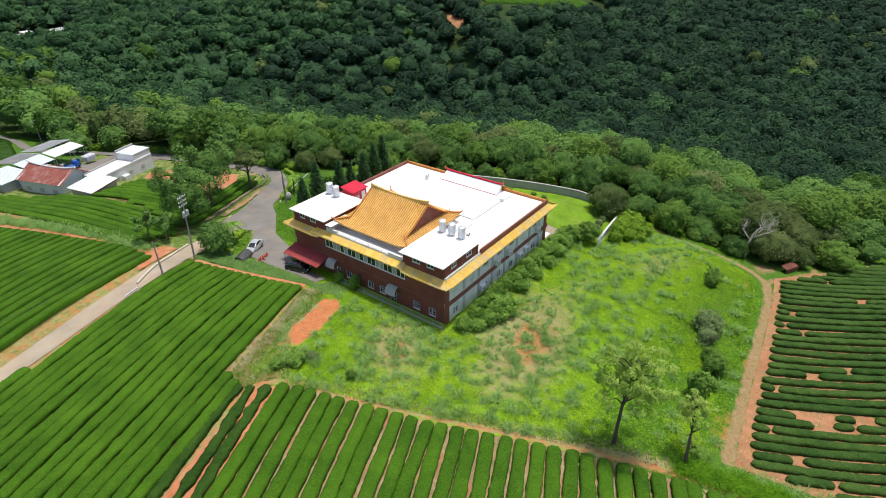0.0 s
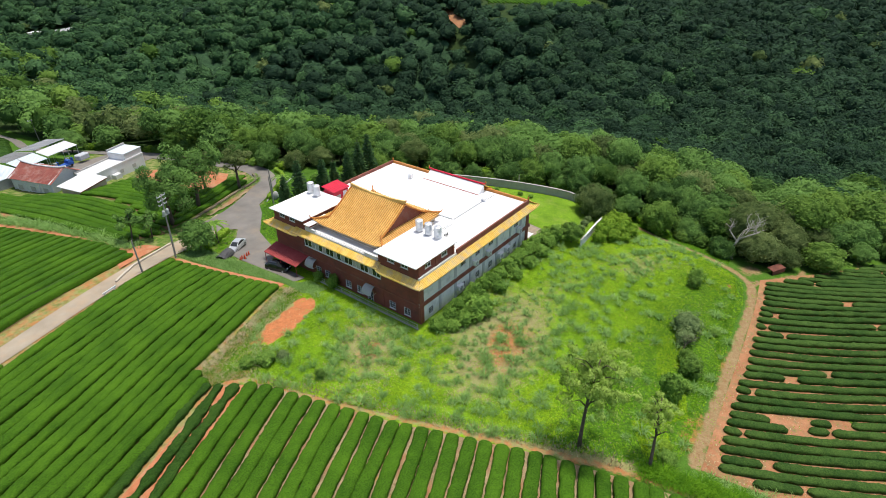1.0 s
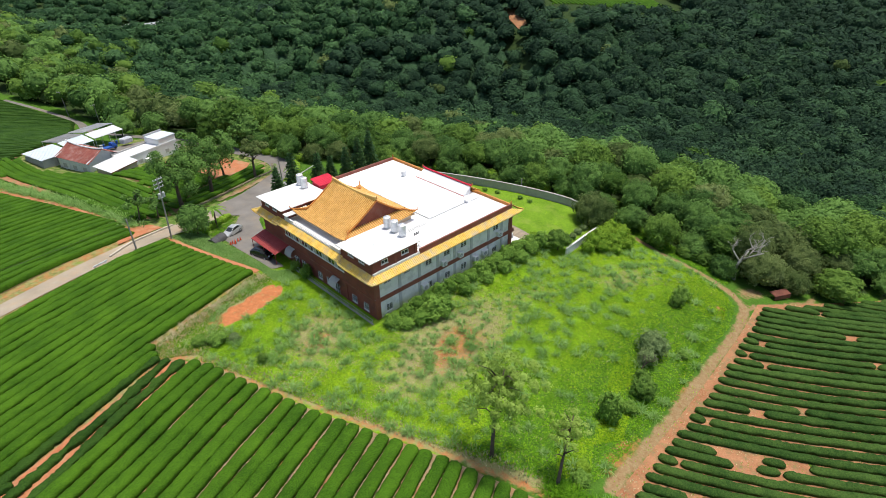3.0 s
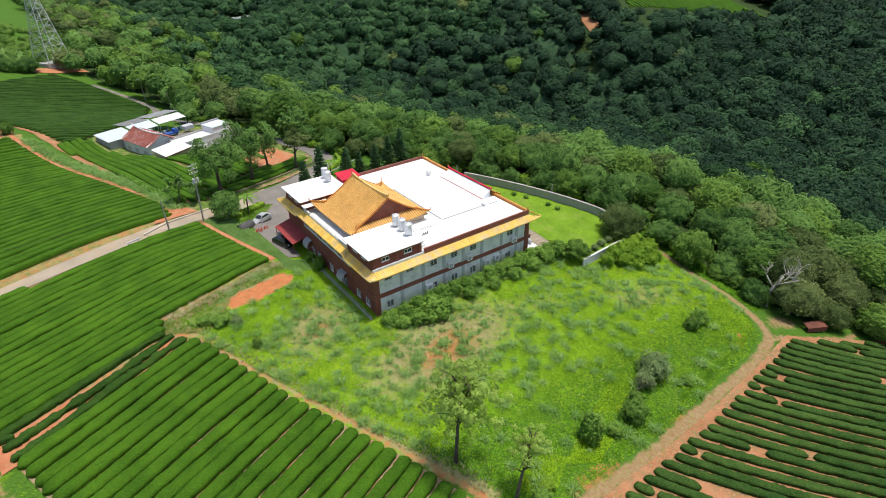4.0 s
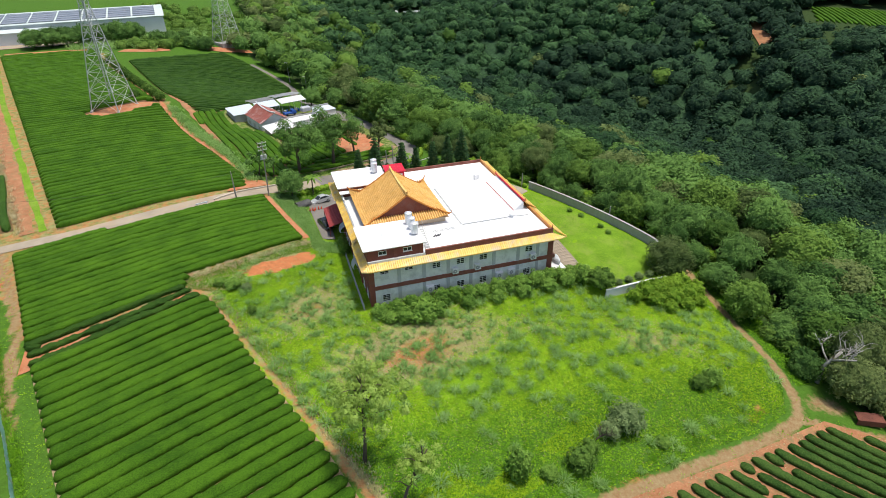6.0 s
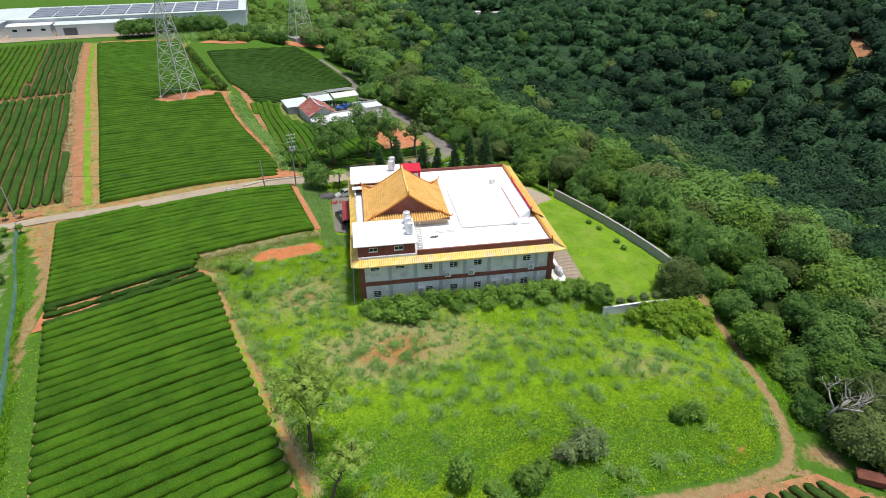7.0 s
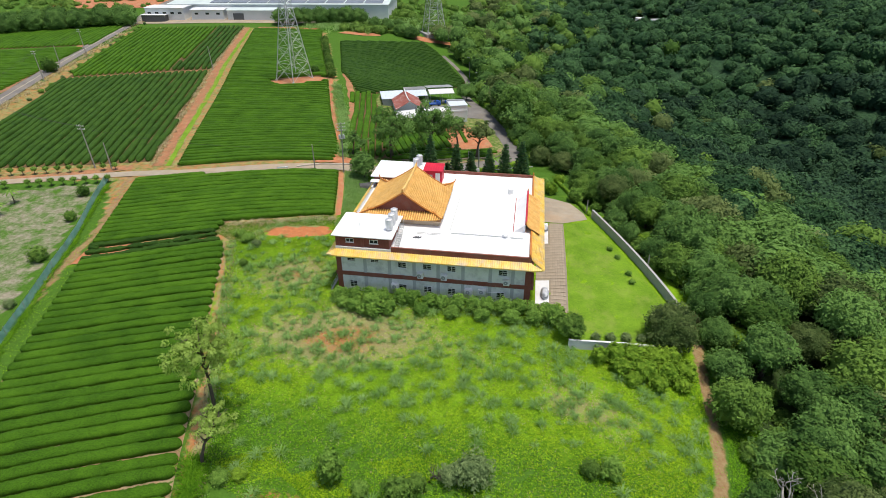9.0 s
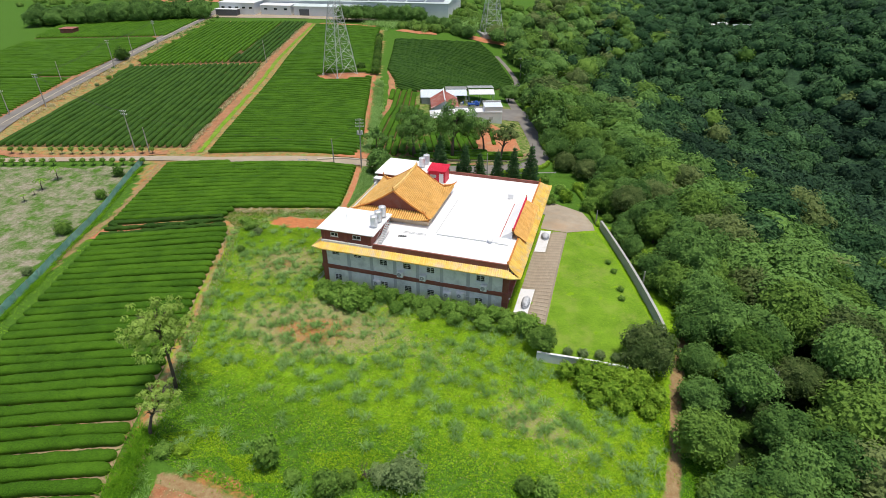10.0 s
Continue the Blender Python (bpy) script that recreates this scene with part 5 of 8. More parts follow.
def plant_far(name, poly, angle, pitch, width, high, material, seed, step=1.0, hole=None):
    rng = np.random.RandomState(seed)
    vs, fs, n = [], [], 0
    for a, b in row_runs(poly, angle, pitch):
        runs = [(np.array(a), np.array(b))]
        if hole is not None:
            t = np.linspace(0, 1, 60)
            p = np.array(a) + t[:, None] * (np.array(b) - np.array(a))
            blocked = inside(hole, p[:, 0], p[:, 1])
            if blocked.any():
                k = np.flatnonzero(blocked)
                runs = [(p[0], p[max(k[0] - 1, 0)]), (p[min(k[-1] + 1, 59)], p[59])]
        for p, q in runs:
            if np.linalg.norm(q - p) < 1.5:
                continue
            v, f = hedge_arrays(p, q, width, high, step, rng, PROFILE_FAR, 0.15)
            vs.append(v)
            fs.append(f + n)
            n += len(v)
    ob = new(name, from_arrays(name, np.concatenate(vs), np.concatenate(fs), M[material], True))
    tagged(ob, "clipped rows of tea bushes on red soil", "tea field", kind="stuff")


plant(FIELD_FRONT, 19.6, 1.63, 1.46, 0.85, "tea", "dense clipped bright green tea hedge by the road", "tea hedges by the road", seed=2, ragged=1.8)
plant(FIELD_LOWER, 24.0, 1.87, 1.59, 0.88, "tea", "clipped green tea hedge with straw-covered furrow", "tea hedges of the lower field",
      weak=lambda p: (p[0] * -0.407 + p[1] * 0.914) > 17.0, seed=3, ragged=1.8)
plant([(-47.6, 3.6), (-27.0, 11.4), (-26.8, 12.4), (-47.6, 4.6)], 20.7, 1.3, 1.15, 0.65, "tea_dark", "thin dark tea hedge between the two fields", "tea hedges of the lower field", seed=18, ragged=4.0)
plant(FIELD_EAST, -55.5, 1.72, 1.14, 0.70, "tea_old", "dark patchy tea hedge on bare red soil", "tea hedges on red soil", gap=44.0, seed=4, ragged=2.4,
      keep=lambda p: min(math.hypot(p[0] - x, 1.4 * (p[1] - y)) - r for x, y, r in ((18.0, -47.6, 1.9), (22.4, -52.0, 1.5), (14.4, -44.8, 0.9))) > 0, pieces=2.6)
plant(FIELD_HOUSE, -76.0, 1.85, 1.55, 0.75, "tea", "light green tea hedge beside the farmhouse", "tea hedges by the farmhouse", seed=5)
plant(FIELD_GARDEN, -64.0, 1.85, 1.55, 0.75, "tea", "light green tea hedge below the white annex", "tea hedges below the annex", seed=15)
plant(FIELD_WALLSIDE, 25.0, 1.85, 1.5, 0.75, "tea", "light green tea hedge above the lane wall", "tea hedges above the lane", seed=17)
plant([(8.4, 92.0), (11.6, 79.5), (14.2, 80.0), (11.2, 93.0)], -72.0, 2.6, 1.1, 0.6, "tea", "young tea row on bare red earth", "young tea rows", seed=16)
TOWER_PATCH = [(-60.2, 113.5), (-52, 109.2), (-43, 115.4), (-38.6, 119.2), (-44.5, 121.4), (-56, 119.4)]
plant_far("tea_field", FIELD_MID, 18.0, 1.88, 1.48, 0.95, "tea", 6, 0.9, TOWER_PATCH)
plant_far("tea_field", FIELD_DARK, 107.5, 2.05, 1.5, 0.95, "tea_dark", 7)
plant_far("tea_field", [(-132.0, 106.5), (-99.5, 118.2), (-124.0, 200.2), (-160.0, 190.5)], 107.5, 2.05, 1.42, 0.95, "tea", 8)
plant_far("tea_field", [(-99.0, 118.4), (-86.9, 122.0), (-111.5, 203.0), (-123.5, 200.4)], 107.5, 2.05, 1.42, 0.95, "tea_dark", 9)
plant_far("tea_field", FIELD_BACK, 14.0, 1.8, 1.32, 0.9, "tea_dark", 10)
plant_far("tea_field", FIELD_WEST_A, 17.0, 1.9, 1.5, 0.95, "tea", 11, 1.5)
plant_far("tea_field", FIELD_WEST_B, 17.0, 1.9, 1.5, 0.95, "tea", 12, 1.5)
plant_far("tea_field", FIELD_WEST_C, 107.0, 1.9, 1.5, 0.95, "tea", 13, 1.5)
# ---- trees and shrubs ----
def ico(level):
    bm = bmesh.new()
    bmesh.ops.create_icosphere(bm, subdivisions=level, radius=1.0)
    bm.verts.ensure_lookup_table()
    v = np.array([q.co[:] for q in bm.verts])
    f = np.array([[w.index for w in q.verts] for q in bm.faces])
    bm.free()
    return v, f


ICO = {k: ico(k) for k in (1, 2, 3)}


def unit(v):
    return v / np.maximum(np.linalg.norm(v, axis=-1, keepdims=True), 1e-9)


def leaves(points, normals, size, rng, droop=0.0, long=1.0):
    """One small triangle a leaf spray, lying about along its normal's plane. Gives verts, faces and the leaves' own normals."""
    n = len(points)
    nn = unit(0.75 * normals + np.array([0, 0, 0.55]) + rng.normal(0, 0.42, (n, 3)))
    a = unit(np.cross(nn, rng.normal(size=(n, 3))))
    b = np.cross(nn, a)
    s = size * rng.uniform(0.6, 1.4, n)[:, None]
    tip = points + a * s * long
    tip[:, 2] -= droop * s[:, 0]
    v = np.stack([points - a * s * 0.6 + b * s * 0.62, points - a * s * 0.6 - b * s * 0.62, tip], 1).reshape(-1, 3)
    return v, np.arange(3 * n).reshape(n, 3), nn


def trunk_mesh(name, seed, high, r, limbs=4, reach=0.55, material="bark", lean=0.0, sides=7):
    """A tapered, slightly bent trunk with limbs."""
    rng = random.Random(seed)
    bm = bmesh.new()
    pts = [Vector((lean * high * t * t + 0.05 * high * math.sin(3 * t + seed), 0.04 * high * math.sin(2.2 * t + seed), high * t)) for t in (0, 0.2, 0.45, 0.7, 1.0)]
    add_tube(bm, pts, [r * 1.25, r, r * 0.82, r * 0.6, r * 0.3], sides)
    for k in range(limbs):
        a = 2.4 * k + rng.uniform(-0.4, 0.4)
        base = pts[2].lerp(pts[4], k / max(1, limbs) * 0.85)
        out = Vector((math.cos(a), math.sin(a), 0.75)) * high * reach * rng.uniform(0.6, 1.0)
        add_tube(bm, [base, base + out * 0.5 + Vector((0, 0, 0.05 * high)), base + out], [r * 0.45, r * 0.3, r * 0.1], 5)
    return finish(bm, name, M[material], True)


def spread_over(n, low, rng):
    """Directions spread evenly over a ball above a height."""
    k = np.arange(n)
    z = np.clip(low + (1.0 - low) * (k + 0.5) / n + rng.uniform(-0.05, 0.05, n), -0.95, 1.0)
    a = 2.39996 * k + rng.uniform(-0.45, 0.45, n)
    return np.column_stack([np.cos(a) * np.sqrt(1 - z * z), np.sin(a) * np.sqrt(1 - z * z), z])


def sparse_arrays(seed, clumps, sprays, leaf, flat=0.7, low=-0.3, clump=(0.22, 0.36)):
    """An open crown of radius about 1: leaf sprays in separate rounded clumps. Gives verts, faces, and a tone and a shading normal for each vert."""
    rng = np.random.RandomState(seed)
    c = spread_over(clumps, low, rng)
    rc = rng.uniform(*clump, clumps)
    centres = c * (rng.uniform(0.3, 1.06, clumps) - 0.4 * rc)[:, None] * np.array([1, 1, flat])
    pick = rng.choice(clumps, sprays, p=rc ** 2 / (rc ** 2).sum())
    d = unit(rng.normal(size=(sprays, 3)) + 0.2 * c[pick] + np.array([0, 0, 0.6]))
    pts = centres[pick] + d * (rc[pick] * rng.uniform(0.6, 1.12, sprays))[:, None] * np.array([1, 1, 0.7])
    lv, lf, ln = leaves(pts, d, leaf, rng, 0.1, 0.9)
    normals = np.repeat(unit(0.5 * ln + 0.5 * d + 0.2 * unit(pts) + np.array([0, 0, 0.2])), 3, 0)
    return lv, lf, np.repeat(rng.uniform(-0.16, 0.16, clumps)[pick], 3), normals


def leafy_arrays(seed, clumps, sprays, leaf, level=3, core=0.74, flat=0.86, low=-0.3, clump=(0.26, 0.42), rise=(0.14, 0.30), cut=-0.4, loose=0.10):
    """A crown of radius about 1: one skin swelling into many rounded clumps, under a close coat of leaf sprays. Gives as sparse_arrays does."""
    rng = np.random.RandomState(seed)
    c = spread_over(clumps, low, rng)
    wide, high = rng.uniform(*clump, clumps), rng.uniform(*rise, clumps)
    own = rng.uniform(-0.14, 0.14, clumps)
    squash = np.array([1, 1, flat])

    def swell(d):
        gap = np.arccos(np.clip(d @ c.T, -1, 1)) / wide
        r = high * np.sqrt(np.clip(1 - gap * gap, 0, 1))
        return core + r.max(1), np.where(r.max(1) > 0, r.argmax(1), -1)

    iv, jf = ICO[level]
    r, which = swell(iv)
    v = iv * (r * (0.97 - 0.7 * loose + 0.03 * rng.normal(size=len(iv))))[:, None] * squash
    f = jf[iv[jf].mean(1)[:, 2] > cut]
    fn = np.cross(v[f[:, 1]] - v[f[:, 0]], v[f[:, 2]] - v[f[:, 0]])
    vn = np.zeros_like(v)
    for j in range(3):
        np.add.at(vn, f[:, j], fn)
    vn = unit(vn + 1e-6 * iv)
    # the skin is toned down, most between clumps: the crown's inner shade as colour
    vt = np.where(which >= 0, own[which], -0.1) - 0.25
    d = unit(rng.normal(size=(sprays, 3)) + np.array([0, 0, 0.45]))
    d = d[d[:, 2] > cut - 0.2]
    r, which = swell(d)
    pts = d * (r + rng.uniform(-0.8 * loose, loose, len(d)))[:, None] * squash
    out = unit(0.45 * d + np.where(which[:, None] >= 0, unit(d * r[:, None] - c[which] * core * 0.9), d * 0.3))
    lv, lf, ln = leaves(pts, out, leaf, rng, 0.1, 0.9)
    normals = np.repeat(unit(0.85 * ln + 0.3 * out), 3, 0)
    # sprays between the clumps take the same lower tone
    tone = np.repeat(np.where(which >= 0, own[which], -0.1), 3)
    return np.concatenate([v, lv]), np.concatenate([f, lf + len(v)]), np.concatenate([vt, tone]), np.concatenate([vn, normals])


def leafy_mesh(name, material, make, *args, **kw):
    v, f, tone, normals = make(*args, **kw)
    me = from_arrays(name, v, f, material, True, normals)
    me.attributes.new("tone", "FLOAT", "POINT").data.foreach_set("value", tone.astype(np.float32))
    return me


TRUNKS = [trunk_mesh("trunk", k, 1.0, 0.035, 4, 0.5) for k in range(4)]
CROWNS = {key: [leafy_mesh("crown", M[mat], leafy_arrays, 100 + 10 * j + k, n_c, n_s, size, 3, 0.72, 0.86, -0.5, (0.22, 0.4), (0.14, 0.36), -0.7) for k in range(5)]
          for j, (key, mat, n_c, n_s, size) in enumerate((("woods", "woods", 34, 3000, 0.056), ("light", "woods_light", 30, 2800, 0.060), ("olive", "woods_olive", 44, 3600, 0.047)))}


def tree(x, y, r, high, key, seed, label, group="woodland edge trees", category="tree", sink=0.0):
    """A broadleaf tree: trunk to the crown's middle, and the crown."""
    rng = random.Random(seed)
    t = thing("tree", label, category, group, at=(x, y, height(x, y) - sink), turn=rng.uniform(0, 360))
    tr = new("trunk", TRUNKS[seed % 4])
    tr.parent, tr.scale = t, (high * 0.9, high * 0.9, high * 0.85)
    c = new("crown", CROWNS[key][seed % 5])
    c.parent, c.location = t, (0, 0, high - r * 0.62)
    c.scale = (r * rng.uniform(0.9, 1.12), r * rng.uniform(0.9, 1.12), r * rng.uniform(0.85, 1.15))
    return t


LABELS = {"woods": "dark green broadleaf tree at the forest edge", "light": "light green broadleaf tree at the forest edge", "olive": "olive-tinged feathery tree at the forest edge"}
rng = np.random.RandomState(11)
woods = []
y = -78.0
while y < 640:
    near = y < 95
    step = 5.7 if near else 7.2 + 0.004 * (y - 95)
    x = float(wood_edge(y)) + 1.4
    col = 0
    while x < 400:
        d = x - float(wood_edge(y))
        sx = step * (1.0 + 0.35 * min(1.0, max(0.0, d - 30) / 60))
        px, py = x + rng.uniform(-0.42, 0.42) * sx, y + rng.uniform(-0.42, 0.42) * step
        woods.append((px, py, d))
        x += sx
        col += 1
    y += step
for x in np.arange(402, 640, 10.5):
    for y in np.arange(-110, 210, 10.5):
        woods.append((x + rng.uniform(-4, 4), y + rng.uniform(-4, 4), 300.0))
woods = np.array(woods)


def clear_of(px, py, cx, cy, r):
    return (px - cx) ** 2 + (py - cy) ** 2 > r * r


ok = np.ones(len(woods), bool)
FAR_FIELDS = ((300, 172, 22), (325, 158, 22), (345, 140, 16), (250, 182, 5), (130, 473, 13))


def before_far_field(px, py):
    """Whether a place lies on the low slope before one of the far fields."""
    for cx, cy, r in FAR_FIELDS:
        far = math.hypot(cx, cy + 65)
        if 0 < ((cx - px) * cx + (cy - py) * (cy + 65)) / far < 60 and abs((cx - px) * (cy + 65) - (cy - py) * cx) / far < r:
            return True
    return False



CLEARINGS = ((128, 470, 17), (140, 478, 12), (116, 480, 12), (242, 172, 5), (300, 172, 26), (325, 158, 26), (345, 140, 20), (283, 186, 10), (245, 272, 12), (60, 474, 14), (75.5, 104, 3.5))
for cx, cy, r in CLEARINGS:
    ok &= clear_of(woods[:, 0], woods[:, 1], cx, cy, r)
# the view never reaches this far to the south-east or past the far slope
ok &= ~((woods[:, 0] > 120) & (woods[:, 0] < 400) & (woods[:, 1] < -60)) & ~((woods[:, 1] > 430) & (woods[:, 0] > 260))
woods = woods[ok]
edge = (woods[:, 2] < 13) & (woods[:, 1] < 92)
for k, (px, py, d) in enumerate(woods[edge]):
    patch = noise.noise(Vector((px / 22, py / 22, 3.0)))
    key = "olive" if patch > 0.22 else ("light" if patch < -0.12 or k % 5 == 0 else "woods")
    r = 3.0 + 1.9 * rng.rand() - (0.7 if d < 3 else 0)
    tree(px, py, r, r * 1.1 + (0.2 if d < 4 else 2.2) + 1.4 * rng.rand(), key, k, LABELS[key])
# the wood beyond the edge, one joined canopy for each leaf colour or shaded copy
FAR = ([leafy_arrays(300 + k, 32, 1700, 0.066) for k in range(6)] + [leafy_arrays(320 + k, 26, 760, 0.085) for k in range(6)]
       + [leafy_arrays(340 + k, 20, 260, 0.115, 2, loose=0.08) for k in range(6)] + [leafy_arrays(360 + k, 16, 120, 0.15, 2, loose=0.07) for k in range(6)])
sets = {"woods": [], "woods_far": [], "woods_deep": [], "woods_light": [], "woods_olive": []}
for k, (px, py, d) in enumerate(woods[~edge]):
    patch = noise.noise(Vector((px / 45, py / 45, 7.0)))
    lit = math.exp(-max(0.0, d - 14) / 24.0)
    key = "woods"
    # deeper in, the darker leaf copies hold the valley's cloud shade
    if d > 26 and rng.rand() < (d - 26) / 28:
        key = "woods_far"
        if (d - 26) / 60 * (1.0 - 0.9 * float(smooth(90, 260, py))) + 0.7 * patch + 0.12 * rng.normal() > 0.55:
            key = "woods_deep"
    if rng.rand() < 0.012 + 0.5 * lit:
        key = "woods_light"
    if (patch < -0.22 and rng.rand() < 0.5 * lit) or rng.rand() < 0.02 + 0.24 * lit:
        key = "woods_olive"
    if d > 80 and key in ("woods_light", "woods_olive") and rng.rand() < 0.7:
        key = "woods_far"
    low_here = before_far_field(px, py)
    sets[key].append((px, py, (0.8 if low_here else 1.0) * rng.uniform(3.4, 5.9) * (1.0 + 0.25 * min(1.0, d / 150) + (0.25 if px > 400 else 0)), rng.randint(6) + 6 * int(np.searchsorted((118, 195, 300), math.hypot(px - 10, py + 60))), rng.uniform(0, 6.28), -0.8 if low_here else rng.uniform(2.6, 8.2)))
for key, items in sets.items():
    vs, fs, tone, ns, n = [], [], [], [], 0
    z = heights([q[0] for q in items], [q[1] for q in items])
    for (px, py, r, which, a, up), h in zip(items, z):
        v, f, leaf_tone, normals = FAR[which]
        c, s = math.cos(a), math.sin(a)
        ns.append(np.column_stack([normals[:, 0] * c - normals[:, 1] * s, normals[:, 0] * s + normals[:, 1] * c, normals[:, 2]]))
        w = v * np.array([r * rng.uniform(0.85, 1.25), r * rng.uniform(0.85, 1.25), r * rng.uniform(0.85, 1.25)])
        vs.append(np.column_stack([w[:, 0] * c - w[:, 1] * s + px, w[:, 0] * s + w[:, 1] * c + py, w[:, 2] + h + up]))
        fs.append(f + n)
        # crowns far to the east are toned down, more cloud shade in the colour
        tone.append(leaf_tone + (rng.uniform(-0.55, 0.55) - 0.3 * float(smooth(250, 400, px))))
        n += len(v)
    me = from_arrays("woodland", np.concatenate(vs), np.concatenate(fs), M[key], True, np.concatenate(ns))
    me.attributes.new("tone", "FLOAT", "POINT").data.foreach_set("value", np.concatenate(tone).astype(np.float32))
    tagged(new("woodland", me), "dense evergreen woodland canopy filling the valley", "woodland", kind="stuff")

# an added sheet of lower growth closes the gaps between the crowns, shade in its colour
ux, uy = np.arange(36, 440, 3.2), np.arange(-70, 560, 3.2)
UX, UY = [a.ravel() for a in np.meshgrid(ux, uy)]
UX, UY = UX + rng.uniform(-0.8, 0.8, len(UX)), UY + rng.uniform(-0.8, 0.8, len(UY))
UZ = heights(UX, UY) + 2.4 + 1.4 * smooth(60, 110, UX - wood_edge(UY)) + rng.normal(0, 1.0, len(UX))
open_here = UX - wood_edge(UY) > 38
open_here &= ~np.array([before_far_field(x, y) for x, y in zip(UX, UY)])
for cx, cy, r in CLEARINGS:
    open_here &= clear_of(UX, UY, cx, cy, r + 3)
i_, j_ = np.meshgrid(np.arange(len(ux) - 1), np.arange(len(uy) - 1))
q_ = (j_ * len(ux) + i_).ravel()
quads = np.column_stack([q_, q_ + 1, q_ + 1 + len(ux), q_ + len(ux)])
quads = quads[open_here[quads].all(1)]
tagged(new("undergrowth", from_arrays("undergrowth", np.column_stack([UX, UY, UZ]), quads, M["woods_deep"], True)), "undergrowth sheet in shade-darkened green closing the woodland", "undergrowth", kind="stuff")

# shrubs
def shrub_mesh(seed, material, clumps, sprays, leaf, clump):
    me = leafy_mesh("shrub", material, leafy_arrays, seed, clumps, sprays, leaf, 2, 0.66, 0.9, -0.6, clump, (0.15, 0.42), -0.9, 0.13)
    for v in me.vertices:
        v.co.z = max(v.co.z + 0.68, -0.05)
    return me


SHRUBS = {key: [shrub_mesh(500 + 10 * j + k, M[mat], *rest) for k in range(4)]
          for j, (key, mat, *rest) in enumerate((("shrub", "shrub", 24, 900, 0.115, (0.22, 0.4)), ("lime", "lime_shrub", 22, 900, 0.11, (0.22, 0.4)), ("ball", "shrub", 16, 420, 0.10, (0.3, 0.4)),
                                                 ("grey", "grey_leaf", 30, 1300, 0.075, (0.2, 0.34)), ("dark", "woods_light", 24, 900, 0.10, (0.22, 0.4))))}


def shrub(x, y, r, high, key, label, group, seed=0):
    ob = new("shrub", SHRUBS[key][seed % 4])
    ob.matrix_basis = Matrix.Translation((x, y, height(x, y) - 0.05)) @ pose(0, 0, 0, 0, 0, 77 * seed) @ Matrix.Diagonal((r, r, high / 1.5, 1))
    return tagged(ob, label, "shrub", group)


rng = np.random.RandomState(21)
for k in range(15):
    x = 2.2 + 2.35 * k
    shrub(x + rng.uniform(-0.4, 0.4), -1.9 + rng.uniform(-0.4, 0.3), rng.uniform(1.35, 1.75), rng.uniform(1.9, 2.7), "shrub", "leafy green shrub growing against the grey wall", "shrubs along the hall", k)
for k, (x, y, r, h) in enumerate(((5.2, -4.4, 1.7, 2.2), (7.9, -4.9, 2.2, 3.0), (10.2, -4.4, 1.6, 2.1), (3.0, -3.8, 1.3, 1.6), (15.5, -3.9, 1.4, 1.8), (20.4, -4.0, 1.4, 1.7), (25.0, -3.9, 1.5, 1.9), (29.6, -3.8, 1.6, 2.1), (33.2, -3.4, 1.6, 2.3), (36.2, -3.2, 1.9, 2.9), (38.6, -4.4, 1.6, 2.6))):
    shrub(x, y, r, h, "shrub", "leafy green shrub growing against the grey wall", "shrubs along the hall", k + 3)
for k, (x, y, r, h) in enumerate(((36.4, -1.4, 1.3, 2.2), (42.6, -9.3, 1.5, 2.4), (44.8, -8.9, 1.8, 3.0), (47.4, -8.7, 1.9, 3.1), (50.0, -8.4, 1.9, 3.2), (52.6, -8.0, 1.9, 3.2), (54.6, -9.4, 1.8, 2.7), (45.6, -11.0, 1.7, 2.3), (48.6, -10.9, 2.0, 2.8), (51.8, -10.6, 2.0, 2.8), (47.0, -12.8, 1.4, 1.8), (50.4, -12.8, 1.5, 2.0), (53.8, -11.8, 1.4, 1.9))):
    shrub(x, y, r, h, "lime", "bright lime-green bushy shrub outside the white wall", "lime shrubs by the wall", k)
for k, (x, y, r, h) in enumerate(((42.4, -5.0, 0.85, 1.2), (44.6, -4.7, 0.9, 1.2), (46.9, -4.3, 0.95, 1.25), (49.2, -4.0, 0.9, 1.2))):
    shrub(x, y, r, h, "grey", "small rounded shrub inside the white wall", "rounded shrubs by the wall", k)
for k, (x, y) in enumerate(((46.7, 20.1), (47.8, 17.4), (49.1, 12.1), (49.4, 9.6))):
    shrub(x, y, 0.72, 0.95, "ball", "clipped ball shrub on the lawn", "clipped shrubs on the lawn", k)
for k in range(64):
    y = -42 + 1.55 * k
    shrub(float(wood_edge(y)) + rng.uniform(0.4, 7.0), y + rng.uniform(-1, 1), rng.uniform(1.3, 2.3), rng.uniform(1.6, 3.0), ("dark", "shrub", "dark", "lime")[k % 4], "leafy understorey shrub at the forest rim", "understorey shrubs", k)
tree(53.4, -3.4, 3.9, 5.2, "olive", 5, "round-crowned tree at the wall corner", "trees by the lawn")
tree(38.5, -5.4, 2.3, 3.6, "light", 6, "small leafy tree at the end of the white wall", "trees by the lawn")
